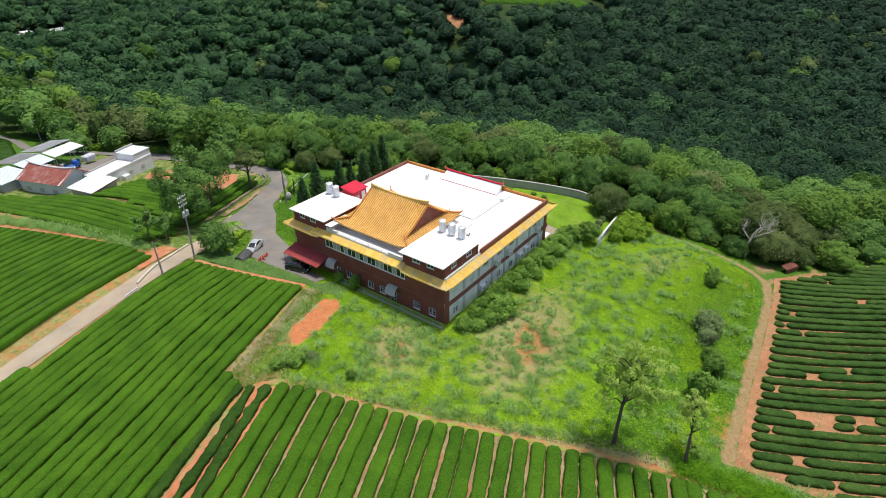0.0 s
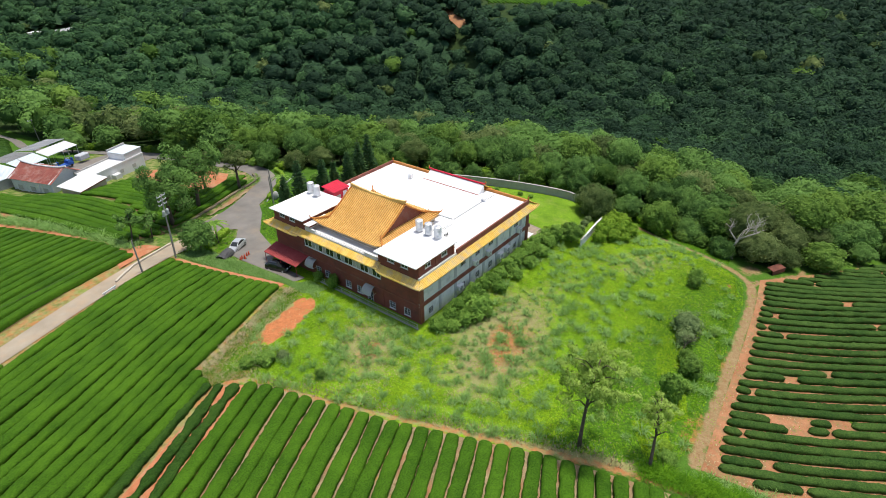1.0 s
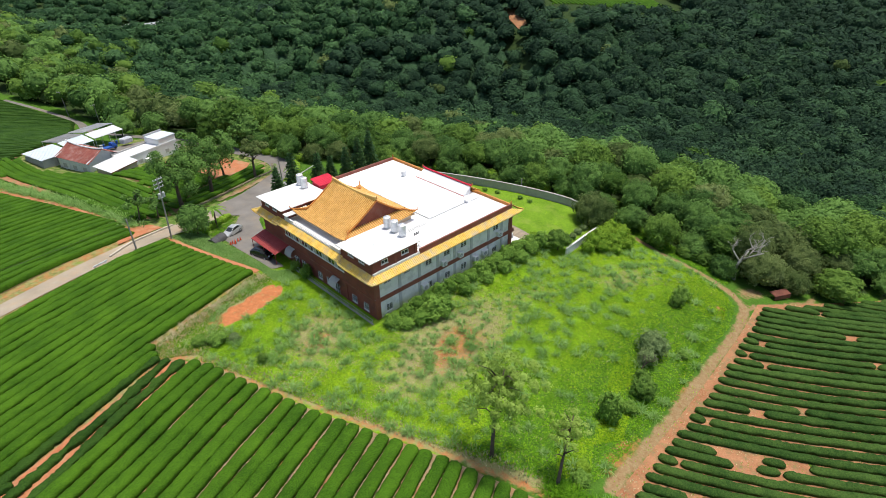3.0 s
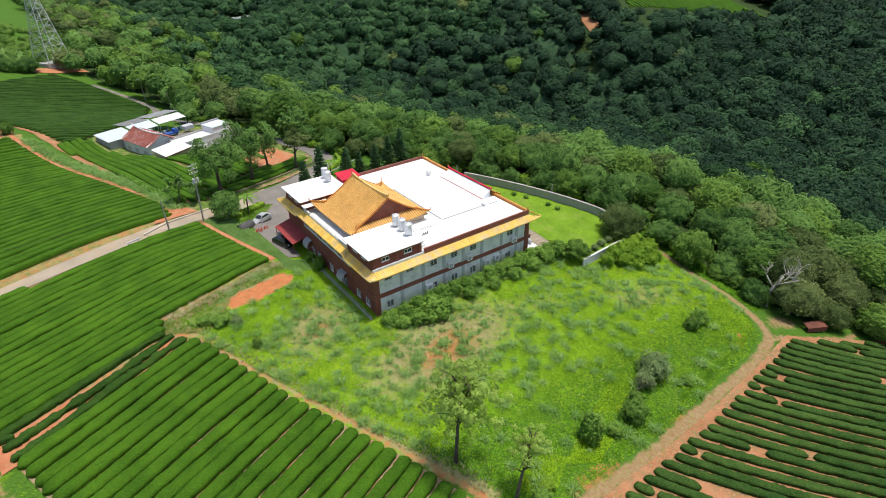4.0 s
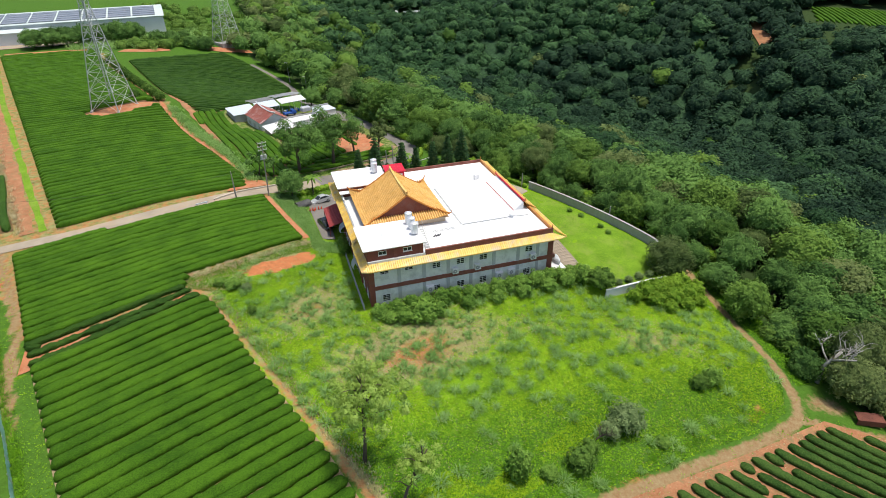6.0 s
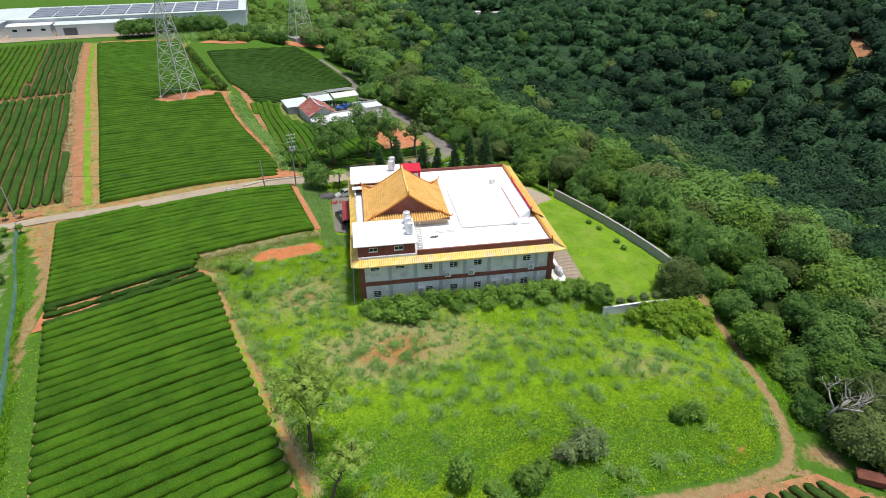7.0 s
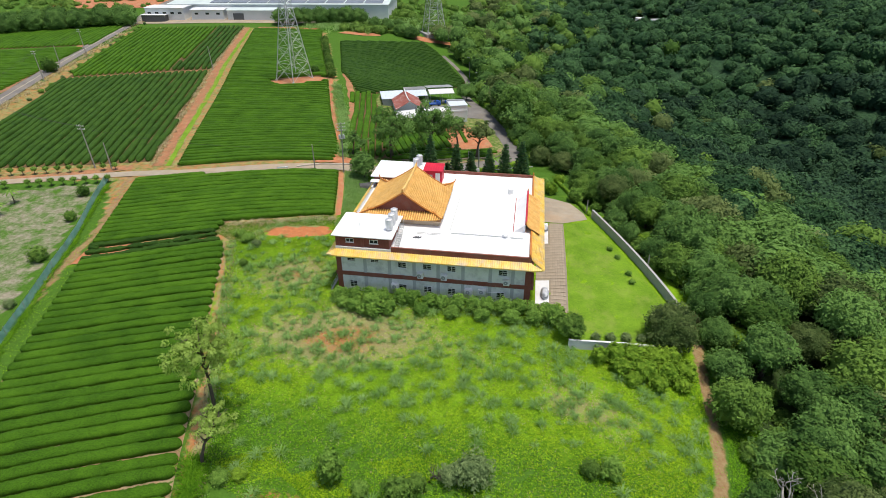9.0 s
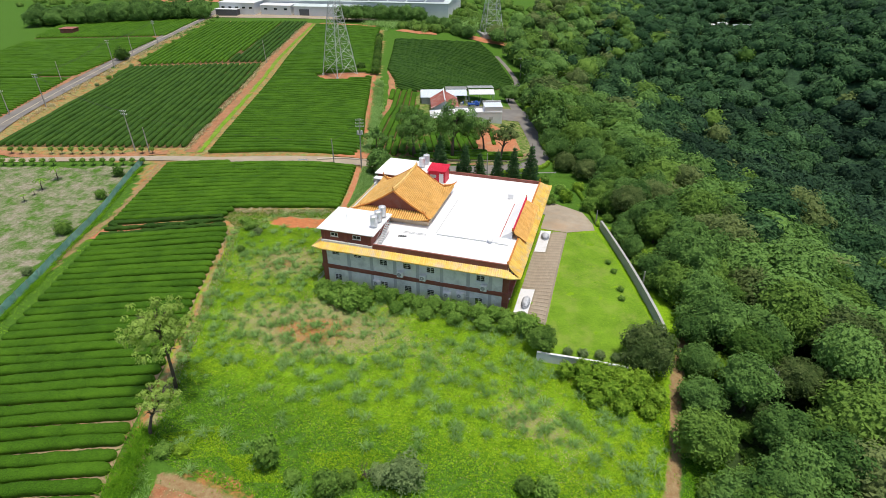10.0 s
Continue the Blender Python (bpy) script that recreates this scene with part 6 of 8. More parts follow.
for k, (x, y, r, h, key, lab) in enumerate(((26.8, -31.0, 2.6, 3.6, "grey", "grey-green rounded bush on the meadow"), (24.2, -31.6, 1.6, 2.4, "grey", "half-bare grey-green bush on the meadow"), (18.6, -34.3, 2.0, 2.8, "dark", "brown-green dense bush beside the track"),
                                            (20.4, -33.0, 1.3, 2.2, "dark", "dark bush with bare twigs on the bank"), (42.6, -27.9, 1.5, 2.4, "shrub", "yellow-green bush on the meadow"), (40.2, -28.2, 1.3, 2.1, "dark", "dark green bush on the meadow"),
                                            (10.6, -33.8, 1.7, 4.4, "shrub", "tall thin leafy bush at the meadow's foot"), (14.2, -34.6, 1.2, 1.6, "shrub", "broad-leaved weed bush beside the track"), (-16.9, 2.8, 0.8, 1.5, "dark", "small dark bush at the field edge"),
                                            (-19.6, 10.3, 1.5, 1.5, "shrub", "leafy bush at the field corner"), (-21.6, 11.6, 1.1, 1.2, "shrub", "leafy bush at the field corner"), (-17.6, 9.4, 1.0, 1.1, "grey", "grey-green bush at the field corner"),
                                            (-0.3, 18.3, 1.1, 2.6, "shrub", "clipped green shrub before the front windows"), (-0.3, 21.9, 1.0, 2.0, "shrub", "clipped green shrub before the front windows"), (-62.6, 23.0, 1.4, 2.2, "dark", "dark bush by the green fence"), (-57.8, 12.8, 1.3, 2.0, "shrub", "green bush by the green fence"),
                                            (-53.4, -1.0, 1.8, 2.6, "dark", "dark leafy bush by the green fence"), (-47.5, -14.0, 1.0, 1.4, "grey", "grey bush by the green fence"),
                                            (-1.0, -37.2, 1.2, 1.3, "shrub", "leafy weeds at the track's end"), (0.8, -36.2, 1.0, 1.0, "lime", "yellow-green weeds at the track's end"), (30.0, -34.4, 1.0, 0.9, "shrub", "low weed bush on the bank"))):
    shrub(x, y, r, h, key, lab, "", k)

# ground cover
def scatter_blades(name, poly, count, size, material, label, seed, mask=None, upright=0.8, spread=0.5):
    """Many single leaf blades standing on the ground."""
    rng = np.random.RandomState(seed)
    lo, hi = np.min(poly, 0), np.max(poly, 0)
    p = rng.uniform(lo, hi, (count * 3, 2))
    p = p[inside(poly, p[:, 0], p[:, 1])]
    if mask is not None:
        p = p[rng.rand(len(p)) < mask(p[:, 0], p[:, 1])]
    p = p[:count]
    n = len(p)
    base = np.column_stack([p, heights(p[:, 0], p[:, 1]) + 0.02])
    a = rng.uniform(0, 6.28, n)
    s = size * rng.uniform(0.5, 1.5, n)
    side = np.column_stack([np.cos(a), np.sin(a), np.zeros(n)]) * (s * spread)[:, None]
    tip = base + np.column_stack([np.cos(a + 1.57) * s * (1 - upright) * 1.5, np.sin(a + 1.57) * s * (1 - upright) * 1.5, s * upright])
    v = np.stack([base - side, base + side, tip], 1).reshape(-1, 3)
    ob = new(name, from_arrays(name, v, np.arange(3 * n).reshape(n, 3), M[material], False))
    return tagged(ob, label, "grass", kind="stuff")


MEADOW = [(-23.5, 9.0), (-5.5, 20.0), (-1.2, 20.0), (-1.2, -0.5), (33, -0.5), (38, -8), (51, -6.5), (56.8, -8), (56.2, -18), (55.2, -25), (53.0, -30.6), (49.8, -34.3), (44, -36.0), (31, -36.8), (19, -37.6), (9, -38.0), (2, -38.4), (-3, -37.4), (-9, -24), (-16, -8), (-20, 2)]
BANK = [(-6.0, 23.5), (-9.8, 38.0), (-12.0, 46.0), (-6.5, 46.0), (-4.6, 36), (-3.7, 24), (-1.3, 23), (-1.2, 19), (-6, 19)]


def dryness(x, y):
    """Where the meadow has gone to straw: broad zones broken into patches."""
    zone = np.maximum.reduce([blob(x, y, 6, -11, 19, 10, 10), 0.9 * blob(x, y, -8, 2, 13, 8, 30), 0.85 * blob(x, y, 41, -18, 12, 6, -20), 0.5 * blob(x, y, 22, -10, 16, 7), 0.45 * blob(x, y, 8, -8, 24, 13)])
    mottle = 0.6 * patches(x, y, 3.2, 5) + 0.4 * patches(x, y, 1.1, 6)
    return smooth(0.50, 0.80, zone * 0.66 + mottle * 0.62)


scatter_blades("meadow_weeds", MEADOW, 120000, 0.18, "weed", "low bright green weeds covering the meadow", 31, lambda x, y: (1.0 - inside(RED_CUT, x, y)) * (1 - 0.92 * dryness(x, y)) * (1 - 0.85 * smooth(-18, -30, y)), 0.34, 0.4)
scatter_blades("lime_weeds", MEADOW, 80000, 0.17, "lime_weed", "yellow-green creeping weeds on the meadow", 38, lambda x, y: (1.0 - inside(RED_CUT, x, y)) * (1 - 0.9 * dryness(x, y)) * smooth(0.34, 0.62, 0.16 * smooth(8, 30, x) + 0.65 * patches(x, y, 7.0, 12) + 0.35 * patches(x, y, 2.0, 13)) * (1 - 0.8 * smooth(-20, -30, y)), 0.3, 0.42)
scatter_blades("lush_weeds", MEADOW, 56000, 0.22, "weed_deep", "deep green rank weeds at the meadow's foot", 39, lambda x, y: 0.95 * np.maximum(smooth(-18, -30, y), smooth(50.5, 54.5, x)), 0.38, 0.4)
scatter_blades("dry_grass", MEADOW, 60000, 0.19, "dry_blade", "dry straw-coloured grass on the meadow", 32, lambda x, y: 0.08 + 0.8 * dryness(x, y), 0.5, 0.2)
CORNER = [(-28.5, 11.6), (-26.4, 15.0), (-7.4, 22.6), (-5.6, 19.6), (-22.0, 9.0), (-25.6, 11.2)]
scatter_blades("corner_weeds", CORNER, 9000, 0.2, "weed_deep", "rank green weeds at the field corner", 61, lambda x, y: 1.0 - inside(RED_CUT, x, y), 0.6, 0.35)
scatter_blades("corner_straw", CORNER, 4000, 0.3, "dry_blade", "dry straw at the field corner", 62, lambda x, y: 1.0 - inside(RED_CUT, x, y), 0.5, 0.12)
for k, poly in enumerate(([(-3, -35.5), (2.5, -31.5), (6, -34.5), (1, -37.2)], [(5, -35), (9, -33), (14, -35), (9, -36.8)], [(42, -28), (47, -20), (54.6, -15), (55.2, -24), (51, -33), (43, -35)], [(14, -31), (22, -28), (26, -31), (18, -33)])):
    scatter_blades("yellow_weeds", poly, 9000 if k == 2 else 2600, 0.16, "lime_weed", "yellow-flecked creeping weeds on the meadow", 80 + k, None, 0.5, 0.45)
scatter_blades("island_grass", [(-11, 47), (-6.5, 44.5), (-4.6, 42.0), (-0.8, 46), (3.4, 50.8), (-1, 52.6)], 2600, 0.26, "weed_deep", "rank grass round the rounded tree", 64, None, 0.5, 0.3)
scatter_blades("garden_grass", [(5.5, 46), (12, 53.6), (16, 60), (24, 64), (30, 62), (34, 48), (22, 43), (22, 37), (4, 37)], 9000, 0.28, "weed_deep", "garden grass behind the hall", 65, None, 0.45, 0.35)
scatter_blades("farm_weeds", [(-16, 53), (-2, 58), (12, 64), (24, 72), (20, 100), (4, 93), (-20, 112)], 5000, 0.28, "weed_deep", "weeds among the garden rows", 66, None, 0.45, 0.35)
scatter_blades("bank_grass", BANK, 14000, 0.34, "tuft", "long green grass on the driveway bank", 33, None, 0.7, 0.2)
scatter_blades("lawn_grass", [(38.7, 29.3), (44.0, 32.6), (54.9, 3.6), (51.2, -4.8), (40.0, -6.6), (38.6, -2.0)], 22000, 0.13, "weed", "short mown lawn grass inside the wall", 34, None, 0.6, 0.4)
EDGE = smooth_line([(-22.4, 9.4), (-18.6, 1.7), (-14.6, -7.8), (-10.6, -17.8), (-6.8, -26.8), (-3.8, -34.8), (-1.4, -42)], 1.0)
FOOT = smooth_line([(52, -32.2), (44, -34.4), (32, -35.4), (20, -36.4), (9, -36.8)], 1.0)
for name, line, wide, count, size, material, label, seed in (("verge_grass", EDGE, 0.8, 3000, 0.42, "tuft", "long grass along the field edge", 35), ("verge_straw", EDGE - 0.45, 0.9, 5200, 0.38, "dry_blade", "dry straw along the field edge", 37),
                                                             ("verge_grass", FOOT, 0.9, 2500, 0.26, "weed_deep", "long grass along the field edge", 36)):
    off = wide * np.array([1.0, 0.5])
    scatter_blades(name, [tuple(p - off) for p in line] + [tuple(p + off) for p in line[::-1]], count, size, material, label, seed, None, 0.75, 0.18)
scatter_blades("strip_grass", WEST_STRIP, 9000, 0.2, "weed", "short grass between the fence and the tea rows", 44, lambda x, y: 0.12 + 0.8 * smooth(2, -16, y) + 0.3 * (patches(x, y, 2.5, 21) > 0.6), 0.4, 0.35)
for name, material, label, count, seed in (("furrow_weeds", "weed_deep", "weeds between the rows on red soil", 9000, 46), ("furrow_straw", "dry_blade", "dry litter between the rows on red soil", 9000, 47)):
    scatter_blades(name, EAST_SOIL, count, 0.24, material, label, seed, lambda x, y: 0.25 + 0.75 * (patches(x, y, 2.2, seed) > 0.5), 0.4, 0.3)
RIM = [tuple(p) for p in TRACK_LINE if p[1] > -31]
scatter_blades("rim_weeds", [(x + 1.2, y - 0.4) for x, y in RIM] + [(float(wood_edge(y)) + 2.5, y) for x, y in RIM[::-1]], 9000, 0.24, "weed_deep", "deep green creepers between the track and the woods", 45, None, 0.4, 0.4)


for k, (line, count) in enumerate(((TRACK_LINE, 5000), (SPUR_LINE, 1800))):
    edge_line = np.array(line)
    scatter_blades("track_weeds", [tuple(p + (1.5, 0.9)) for p in edge_line] + [tuple(p - (1.5, 0.9)) for p in edge_line[::-1]], count, 0.2, "weed_deep" if k else "weed", "sparse weeds along the dirt track", 90 + k,
                   lambda x, y: 0.15 + 0.7 * (np.sin(1.3 * x) * np.sin(1.1 * y + 0.7) > 0.1), 0.5, 0.3)


def tuft_mesh(seed, blades, wide):
    rng = np.random.RandomState(seed)
    a = rng.uniform(0, 6.28, blades)
    r = np.sqrt(rng.rand(blades)) * 0.32
    lean = rng.uniform(0.5, 1.3, blades)
    base = np.column_stack([np.cos(a) * r, np.sin(a) * r, np.zeros(blades)])
    b = a + rng.normal(0, 0.5, blades)
    L = rng.uniform(0.7, 1.25, blades)
    mid = base + np.column_stack([np.cos(b) * L * 0.42 * lean, np.sin(b) * L * 0.42 * lean, L * 0.56])
    tip = base + np.column_stack([np.cos(b) * L * lean, np.sin(b) * L * lean, L * (0.95 - 0.55 * lean)])
    side = np.column_stack([-np.sin(b), np.cos(b), np.zeros(blades)]) * wide
    v = np.stack([base - side, base + side, mid + side * 0.8, mid - side * 0.8, tip], 1).reshape(-1, 3)
    k = np.arange(blades)[:, None] * 5
    f = np.concatenate([k + np.array([0, 1, 2]), k + np.array([0, 2, 3]), k + np.array([3, 2, 4])])
    return v, f


TUFTS = [tuft_mesh(k, 64, 0.032) for k in range(6)]
THIN = [tuft_mesh(k + 20, 16, 0.03) for k in range(6)]


def tufts(name, count, low, high, material, label, seed, want):
    rng = np.random.RandomState(seed)
    pts = rng.uniform((-24, -38), (58, 20), (count * 12, 2))
    pts = pts[inside(MEADOW, pts[:, 0], pts[:, 1])]
    pts = pts[rng.rand(len(pts)) < want(pts[:, 0], pts[:, 1])]
    pts = pts[(pts[:, 1] < -2.5 + 22 * (pts[:, 0] < -1.5)) & ~inside(RED_CUT, pts[:, 0], pts[:, 1])]
    # tufts keep clear of each other
    cells, kept = set(), []
    for p in pts:
        cell = (int(p[0] // (1.9 * high)), int(p[1] // (1.9 * high)))
        if cell not in cells:
            cells.add(cell)
            kept.append(p)
    pts = np.array(kept)[:count]
    vs, fs, tone, n = [], [], [], 0
    for (x, y), h in zip(pts, heights(pts[:, 0], pts[:, 1])):
        v, f = TUFTS[rng.randint(6)]
        s = rng.uniform(low, high)
        a = rng.uniform(0, 6.28)
        c, q = math.cos(a), math.sin(a)
        vs.append(np.column_stack([(v[:, 0] * c - v[:, 1] * q) * s * 1.1 + x, (v[:, 0] * q + v[:, 1] * c) * s * 1.1 + y, v[:, 2] * s * 0.95 + h]))
        fs.append(f + n)
        tone.append(np.full(len(v), rng.uniform(-0.25, 0.25)))
        n += len(v)
    me = from_arrays(name, np.concatenate(vs), np.concatenate(fs), M[material], False)
    me.attributes.new("tone", "FLOAT", "POINT").data.foreach_set("value", np.concatenate(tone).astype(np.float32))
    tagged(new(name, me), label, "grass", kind="stuff")


tufts("grass_tufts", 560, 0.65, 1.15, "tuft", "arching tufts of silver-green tall grass on the meadow", 41, lambda x, y: (0.5 * smooth(0.4, 0.75, patches(x, y, 6.0, 8)) + 0.12) * (1 - 0.85 * smooth(-19, -28, y)))
tufts("small_tufts", 420, 0.3, 0.55, "tuft", "small tufts of silver-green grass among the straw", 42, lambda x, y: (0.15 + 0.85 * dryness(x, y)) * (1 - 0.85 * smooth(-19, -28, y)))


def verge(name, line, width, count, scale, seed, material="tuft", label="tall reedy grass between the fields"):
    rng = np.random.RandomState(seed)
    c = smooth_line(line, 1.0)
    k = rng.randint(0, len(c), count)
    p = c[k] + rng.normal(0, width / 2, (count, 2))
    vs, fs, n = [], [], 0
    for (x, y), h in zip(p, heights(p[:, 0], p[:, 1])):
        v, f = THIN[rng.randint(6)]
        s = scale * rng.uniform(0.6, 1.3)
        vs.append(v * np.array([s, s, s]) + np.array([x, y, h]))
        fs.append(f + n)
        n += len(v)
    tagged(new(name, from_arrays(name, np.concatenate(vs), np.concatenate(fs), M[material], False)), label, "grass", kind="stuff")


verge("reed_verge", [(-15.6, 54.8), (-18.2, 66), (-24.8, 84), (-31.5, 102), (-37, 116)], 1.6, 420, 1.2, 51)
verge("reed_verge", [(-57.2, 40), (-66, 64), (-75.7, 92), (-86.6, 124), (-98.8, 162), (-111, 200)], 0.9, 380, 0.9, 52, "dry_blade", "dry brown grass on the dirt bank")
verge("reed_verge", [(-115, 43), (-128.6, 78), (-142, 118), (-155.6, 162), (-172, 214)], 1.4, 300, 1.0, 53, "dry_blade", "dry brown grass beside the highway")
verge("reed_verge", [(-60.6, 28), (-57.0, 18.6), (-51.2, 4.6), (-46.2, -9), (-40.6, -23.6), (-35.8, -37)], 0.5, 300, 0.7, 54, "weed_deep", "rank weeds along the foot of the fence")
verge("reed_verge", [(-1.5, -40), (0.6, -44), (3.4, -52)], 1.0, 70, 0.8, 55)
verge("reed_verge", [(-4.4, -36.4), (-2.9, -41), (-1.0, -46)], 1.1, 230, 1.15, 56, "weed_deep", "dense green reeds at the end of the track")
verge("reed_verge", [(-22.6, 12.2), (-20, 12.0), (-14.5, 18.6), (-9.5, 19.6)], 0.9, 90, 0.6, 57)
verge("straw_verge", [(-25.6, 15.0), (-19.5, 17.0), (-13.0, 19.3), (-6.8, 21.4)], 0.8, 150, 0.55, 63, "dry_blade", "dry straw along the field edge")
verge("lane_verge", [(-1.4, 59.0), (4.4, 61.8), (10.6, 64.8), (16.8, 67.2), (21.8, 69.2), (24.6, 74.0)], 0.7, 150, 0.7, 59, "shrub", "low green plants on the lane bank")
verge("reed_verge", [(-75, 215), (-60, 222), (-45, 232), (-30, 240)], 12, 500, 2.6, 58)

# conifers by the hall
def conifer(x, y, high, seed):
    t = thing("conifer", "narrow dark green conifer in tiers behind the hall", "conifer", "conifers behind the hall", at=(x, y, height(x, y)), turn=40 * seed)
    part("trunk", tube([(0, 0, 0), (0, 0, high)], [0.16, 0.03], 6), M["bark"], t)
    rng = np.random.RandomState(seed)
    p, nn = [], []
    tiers = 22
    for k in range(tiers):
        z = high * (0.08 + 0.9 * k / tiers)
        reach = (high * 0.19) * (1 - k / tiers) ** 0.8 + 0.12
        for j in range(12):
            a = 2 * math.pi * j / 12 + 0.4 * k + rng.uniform(-0.15, 0.15)
            m = max(3, int(reach / 0.2))
            for i in range(m):
                s = reach * (i + 0.6) / m
                p.append((math.cos(a) * s + rng.normal(0, 0.05), math.sin(a) * s + rng.normal(0, 0.05), z + 0.18 * s + rng.normal(0, 0.05)))
                nn.append((math.cos(a) * 0.3, math.sin(a) * 0.3, 1.0))
    v, f, own = leaves(np.array(p), np.array(nn), 0.40, rng, 0.25)
    round_off = unit(np.array(p) * np.array([1, 1, 0]) + 1e-6) * 0.7 + 0.5 * own
    c = new("crown", from_arrays("crown", v, f, M["conifer"], True, np.repeat(unit(round_off), 3, 0)))
    c.parent = t


for k, (x, y, h) in enumerate(((6.5, 37.0, 13.6), (10.1, 37.2, 15.8), (15.6, 37.0, 14.0), (18.7, 37.2, 12.5), (22.5, 37.2, 13.3), (25.8, 37.4, 14.4), (29.2, 38.0, 15.0), (13.2, 40.6, 9.0))):
    conifer(x, y, h, k + 1)

# single trees
def open_tree(x, y, high, r, key, seed, label, category="tree", base_r=0.26, lean=0.06, sprays=700, leaf=0.13, lumps=9, limbs=7, fill=False, crown_at=None, low=-0.5, tall=1.05, lump=(0.2, 0.36), spin=None):
    """A tree with a bare lower trunk and an open crown that shows its limbs."""
    t = thing("tree", label, category, at=(x, y, height(x, y) - 0.1), turn=50 * seed if spin is None else spin)
    tr = new("trunk", trunk_mesh("trunk", seed, high * 0.82, base_r, limbs, 0.25, "bark", lean))
    tr.parent = t
    c = new("crown", leafy_mesh("crown", M[key], leafy_arrays if fill else sparse_arrays, 700 + seed, lumps, sprays, leaf, **({"low": low} if fill else {"low": low, "clump": lump})))
    c.parent, c.location, c.scale = t, (lean * high * 0.6, 0, crown_at or high - r * 0.55), (r, r, r * tall)
    return t


open_tree(-6.5, -29.0, 15.6, 4.6, "pine", 1, "tall thin-crowned tree with a bare dark trunk", base_r=0.21, lean=0.15, sprays=7000, leaf=0.036, lumps=110, crown_at=10.2, tall=1.25, low=-0.85, lump=(0.09, 0.17), limbs=16, spin=0)
open_tree(-3.3, -35.6, 9.4, 2.5, "pine", 11, "half-bare leaning tree with thin foliage at the field corner", base_r=0.19, lean=0.34, sprays=2200, leaf=0.055, lumps=40, crown_at=6.6, tall=1.1, low=-0.8, lump=(0.14, 0.24), limbs=12, spin=10)
open_tree(-4.6, 60.2, 13.2, 6.2, "woods", 2, "large spreading tree beside the concrete road", base_r=0.40, lean=0.16, sprays=9500, leaf=0.035, lumps=44, limbs=12, crown_at=8.2, tall=1.25, lump=(0.17, 0.3), low=-0.75, spin=10)
open_tree(4.6, 66.0, 14.2, 6.8, "woods", 3, "large spreading tree beside the tea rows", base_r=0.40, lean=0.14, sprays=9500, leaf=0.035, lumps=44, limbs=12, crown_at=9.0, tall=1.25, lump=(0.17, 0.3), low=-0.75, spin=60)
open_tree(11.0, 73.6, 10.2, 4.6, "woods_olive", 4, "half-bare spreading tree over red earth", base_r=0.26, lean=0.16, sprays=1500, leaf=0.07, lumps=18, limbs=9, crown_at=7.0, lump=(0.2, 0.32), spin=200)
open_tree(17.0, 69.6, 9.6, 4.4, "woods_olive", 5, "half-bare leaning tree by the lane", base_r=0.32, lean=0.16, sprays=2100, leaf=0.065, lumps=20, crown_at=6.9, lump=(0.18, 0.3), limbs=12, spin=40)
open_tree(-13.6, 57.6, 6.8, 2.8, "woods", 6, "small twiggy tree above the red cutting", base_r=0.14, sprays=900, leaf=0.1, crown_at=4.3, lump=(0.2, 0.34))
open_tree(-10.4, 56.6, 6.0, 2.4, "woods", 9, "small twiggy tree above the red cutting", base_r=0.12, sprays=700, leaf=0.1, crown_at=4.0, lump=(0.2, 0.34))
open_tree(-7.5, 45.4, 6.4, 3.0, "woods", 7, "grey-green rounded tree beside the driveway", base_r=0.16, lean=0.0, sprays=2600, leaf=0.075, lumps=40, fill=True, crown_at=3.3, tall=1.15, low=-0.75, lump=(0.16, 0.28))


tree(21.5, 104.0, 3.4, 5.6, "light", 3, "bushy tree beside the white annex", "farm trees")
tree(23.0, 99.5, 2.6, 4.6, "woods", 2, "bushy tree beside the white annex", "farm trees")
tree(6.5, 134.0, 3.6, 5.6, "woods", 1, "dark bushy tree behind the sheds", "farm trees")
for k, (x, y, r) in enumerate(((33.0, 44.5, 1.6), (36.4, 47.6, 1.9), (34.6, 52.5, 1.5), (30.2, 57.6, 1.4), (38.4, 56.0, 1.6), (41.8, 44.0, 2.2), (43.6, 49.0, 2.6))):
    shrub(x, y, r, r * 1.5, "lime" if k % 3 == 1 else "shrub", "garden shrub behind the hall", "garden shrubs", k)
for k, (x, y) in enumerate([(-45 + 2.4 * i, 131 + 6.2 * i) for i in range(-1, 0)] + [(-40.2 - 2.35 * i, 121.5 + 6.1 * i) for i in range(11)]):
    shrub(x, y, 1.9, 3.0, "dark", "dark green bush in the windbreak hedge", "windbreak bushes", k)
for k, (x, y) in enumerate([(-96 + 6.0 * i, 213 + 2.3 * i) for i in range(7)] + [(-40, 226), (-44, 221), (-50, 219), (-36, 216), (-30, 214)]):
    tree(x, y, 5.2 if k < 7 else 3.8, 7.2 if k < 7 else 4.8, "woods", k, "tall dark bamboo-like tree by the factory", "trees by the factory")
for k in range(26):
    x, y = 27 - 0.5 * k + 4.4, 72 + 2.6 * k
    if y < 150:
        shrub(float(wood_edge(y)) - 1.6, y, 1.6, 2.0, "lime" if k % 4 == 0 else "shrub", "hedge-like shrub along the lane", "shrubs along the lane", k)
for k in range(18):
    x, y = -215 + 9 * (k % 9) - 6 * (k // 9), 172 + 8 * (k // 9) + 4.5 * (k % 9)
    tree(x - 30, y - 8, 6.0, 7.6, "woods", k, "dark tree of the far grove", "far grove trees")


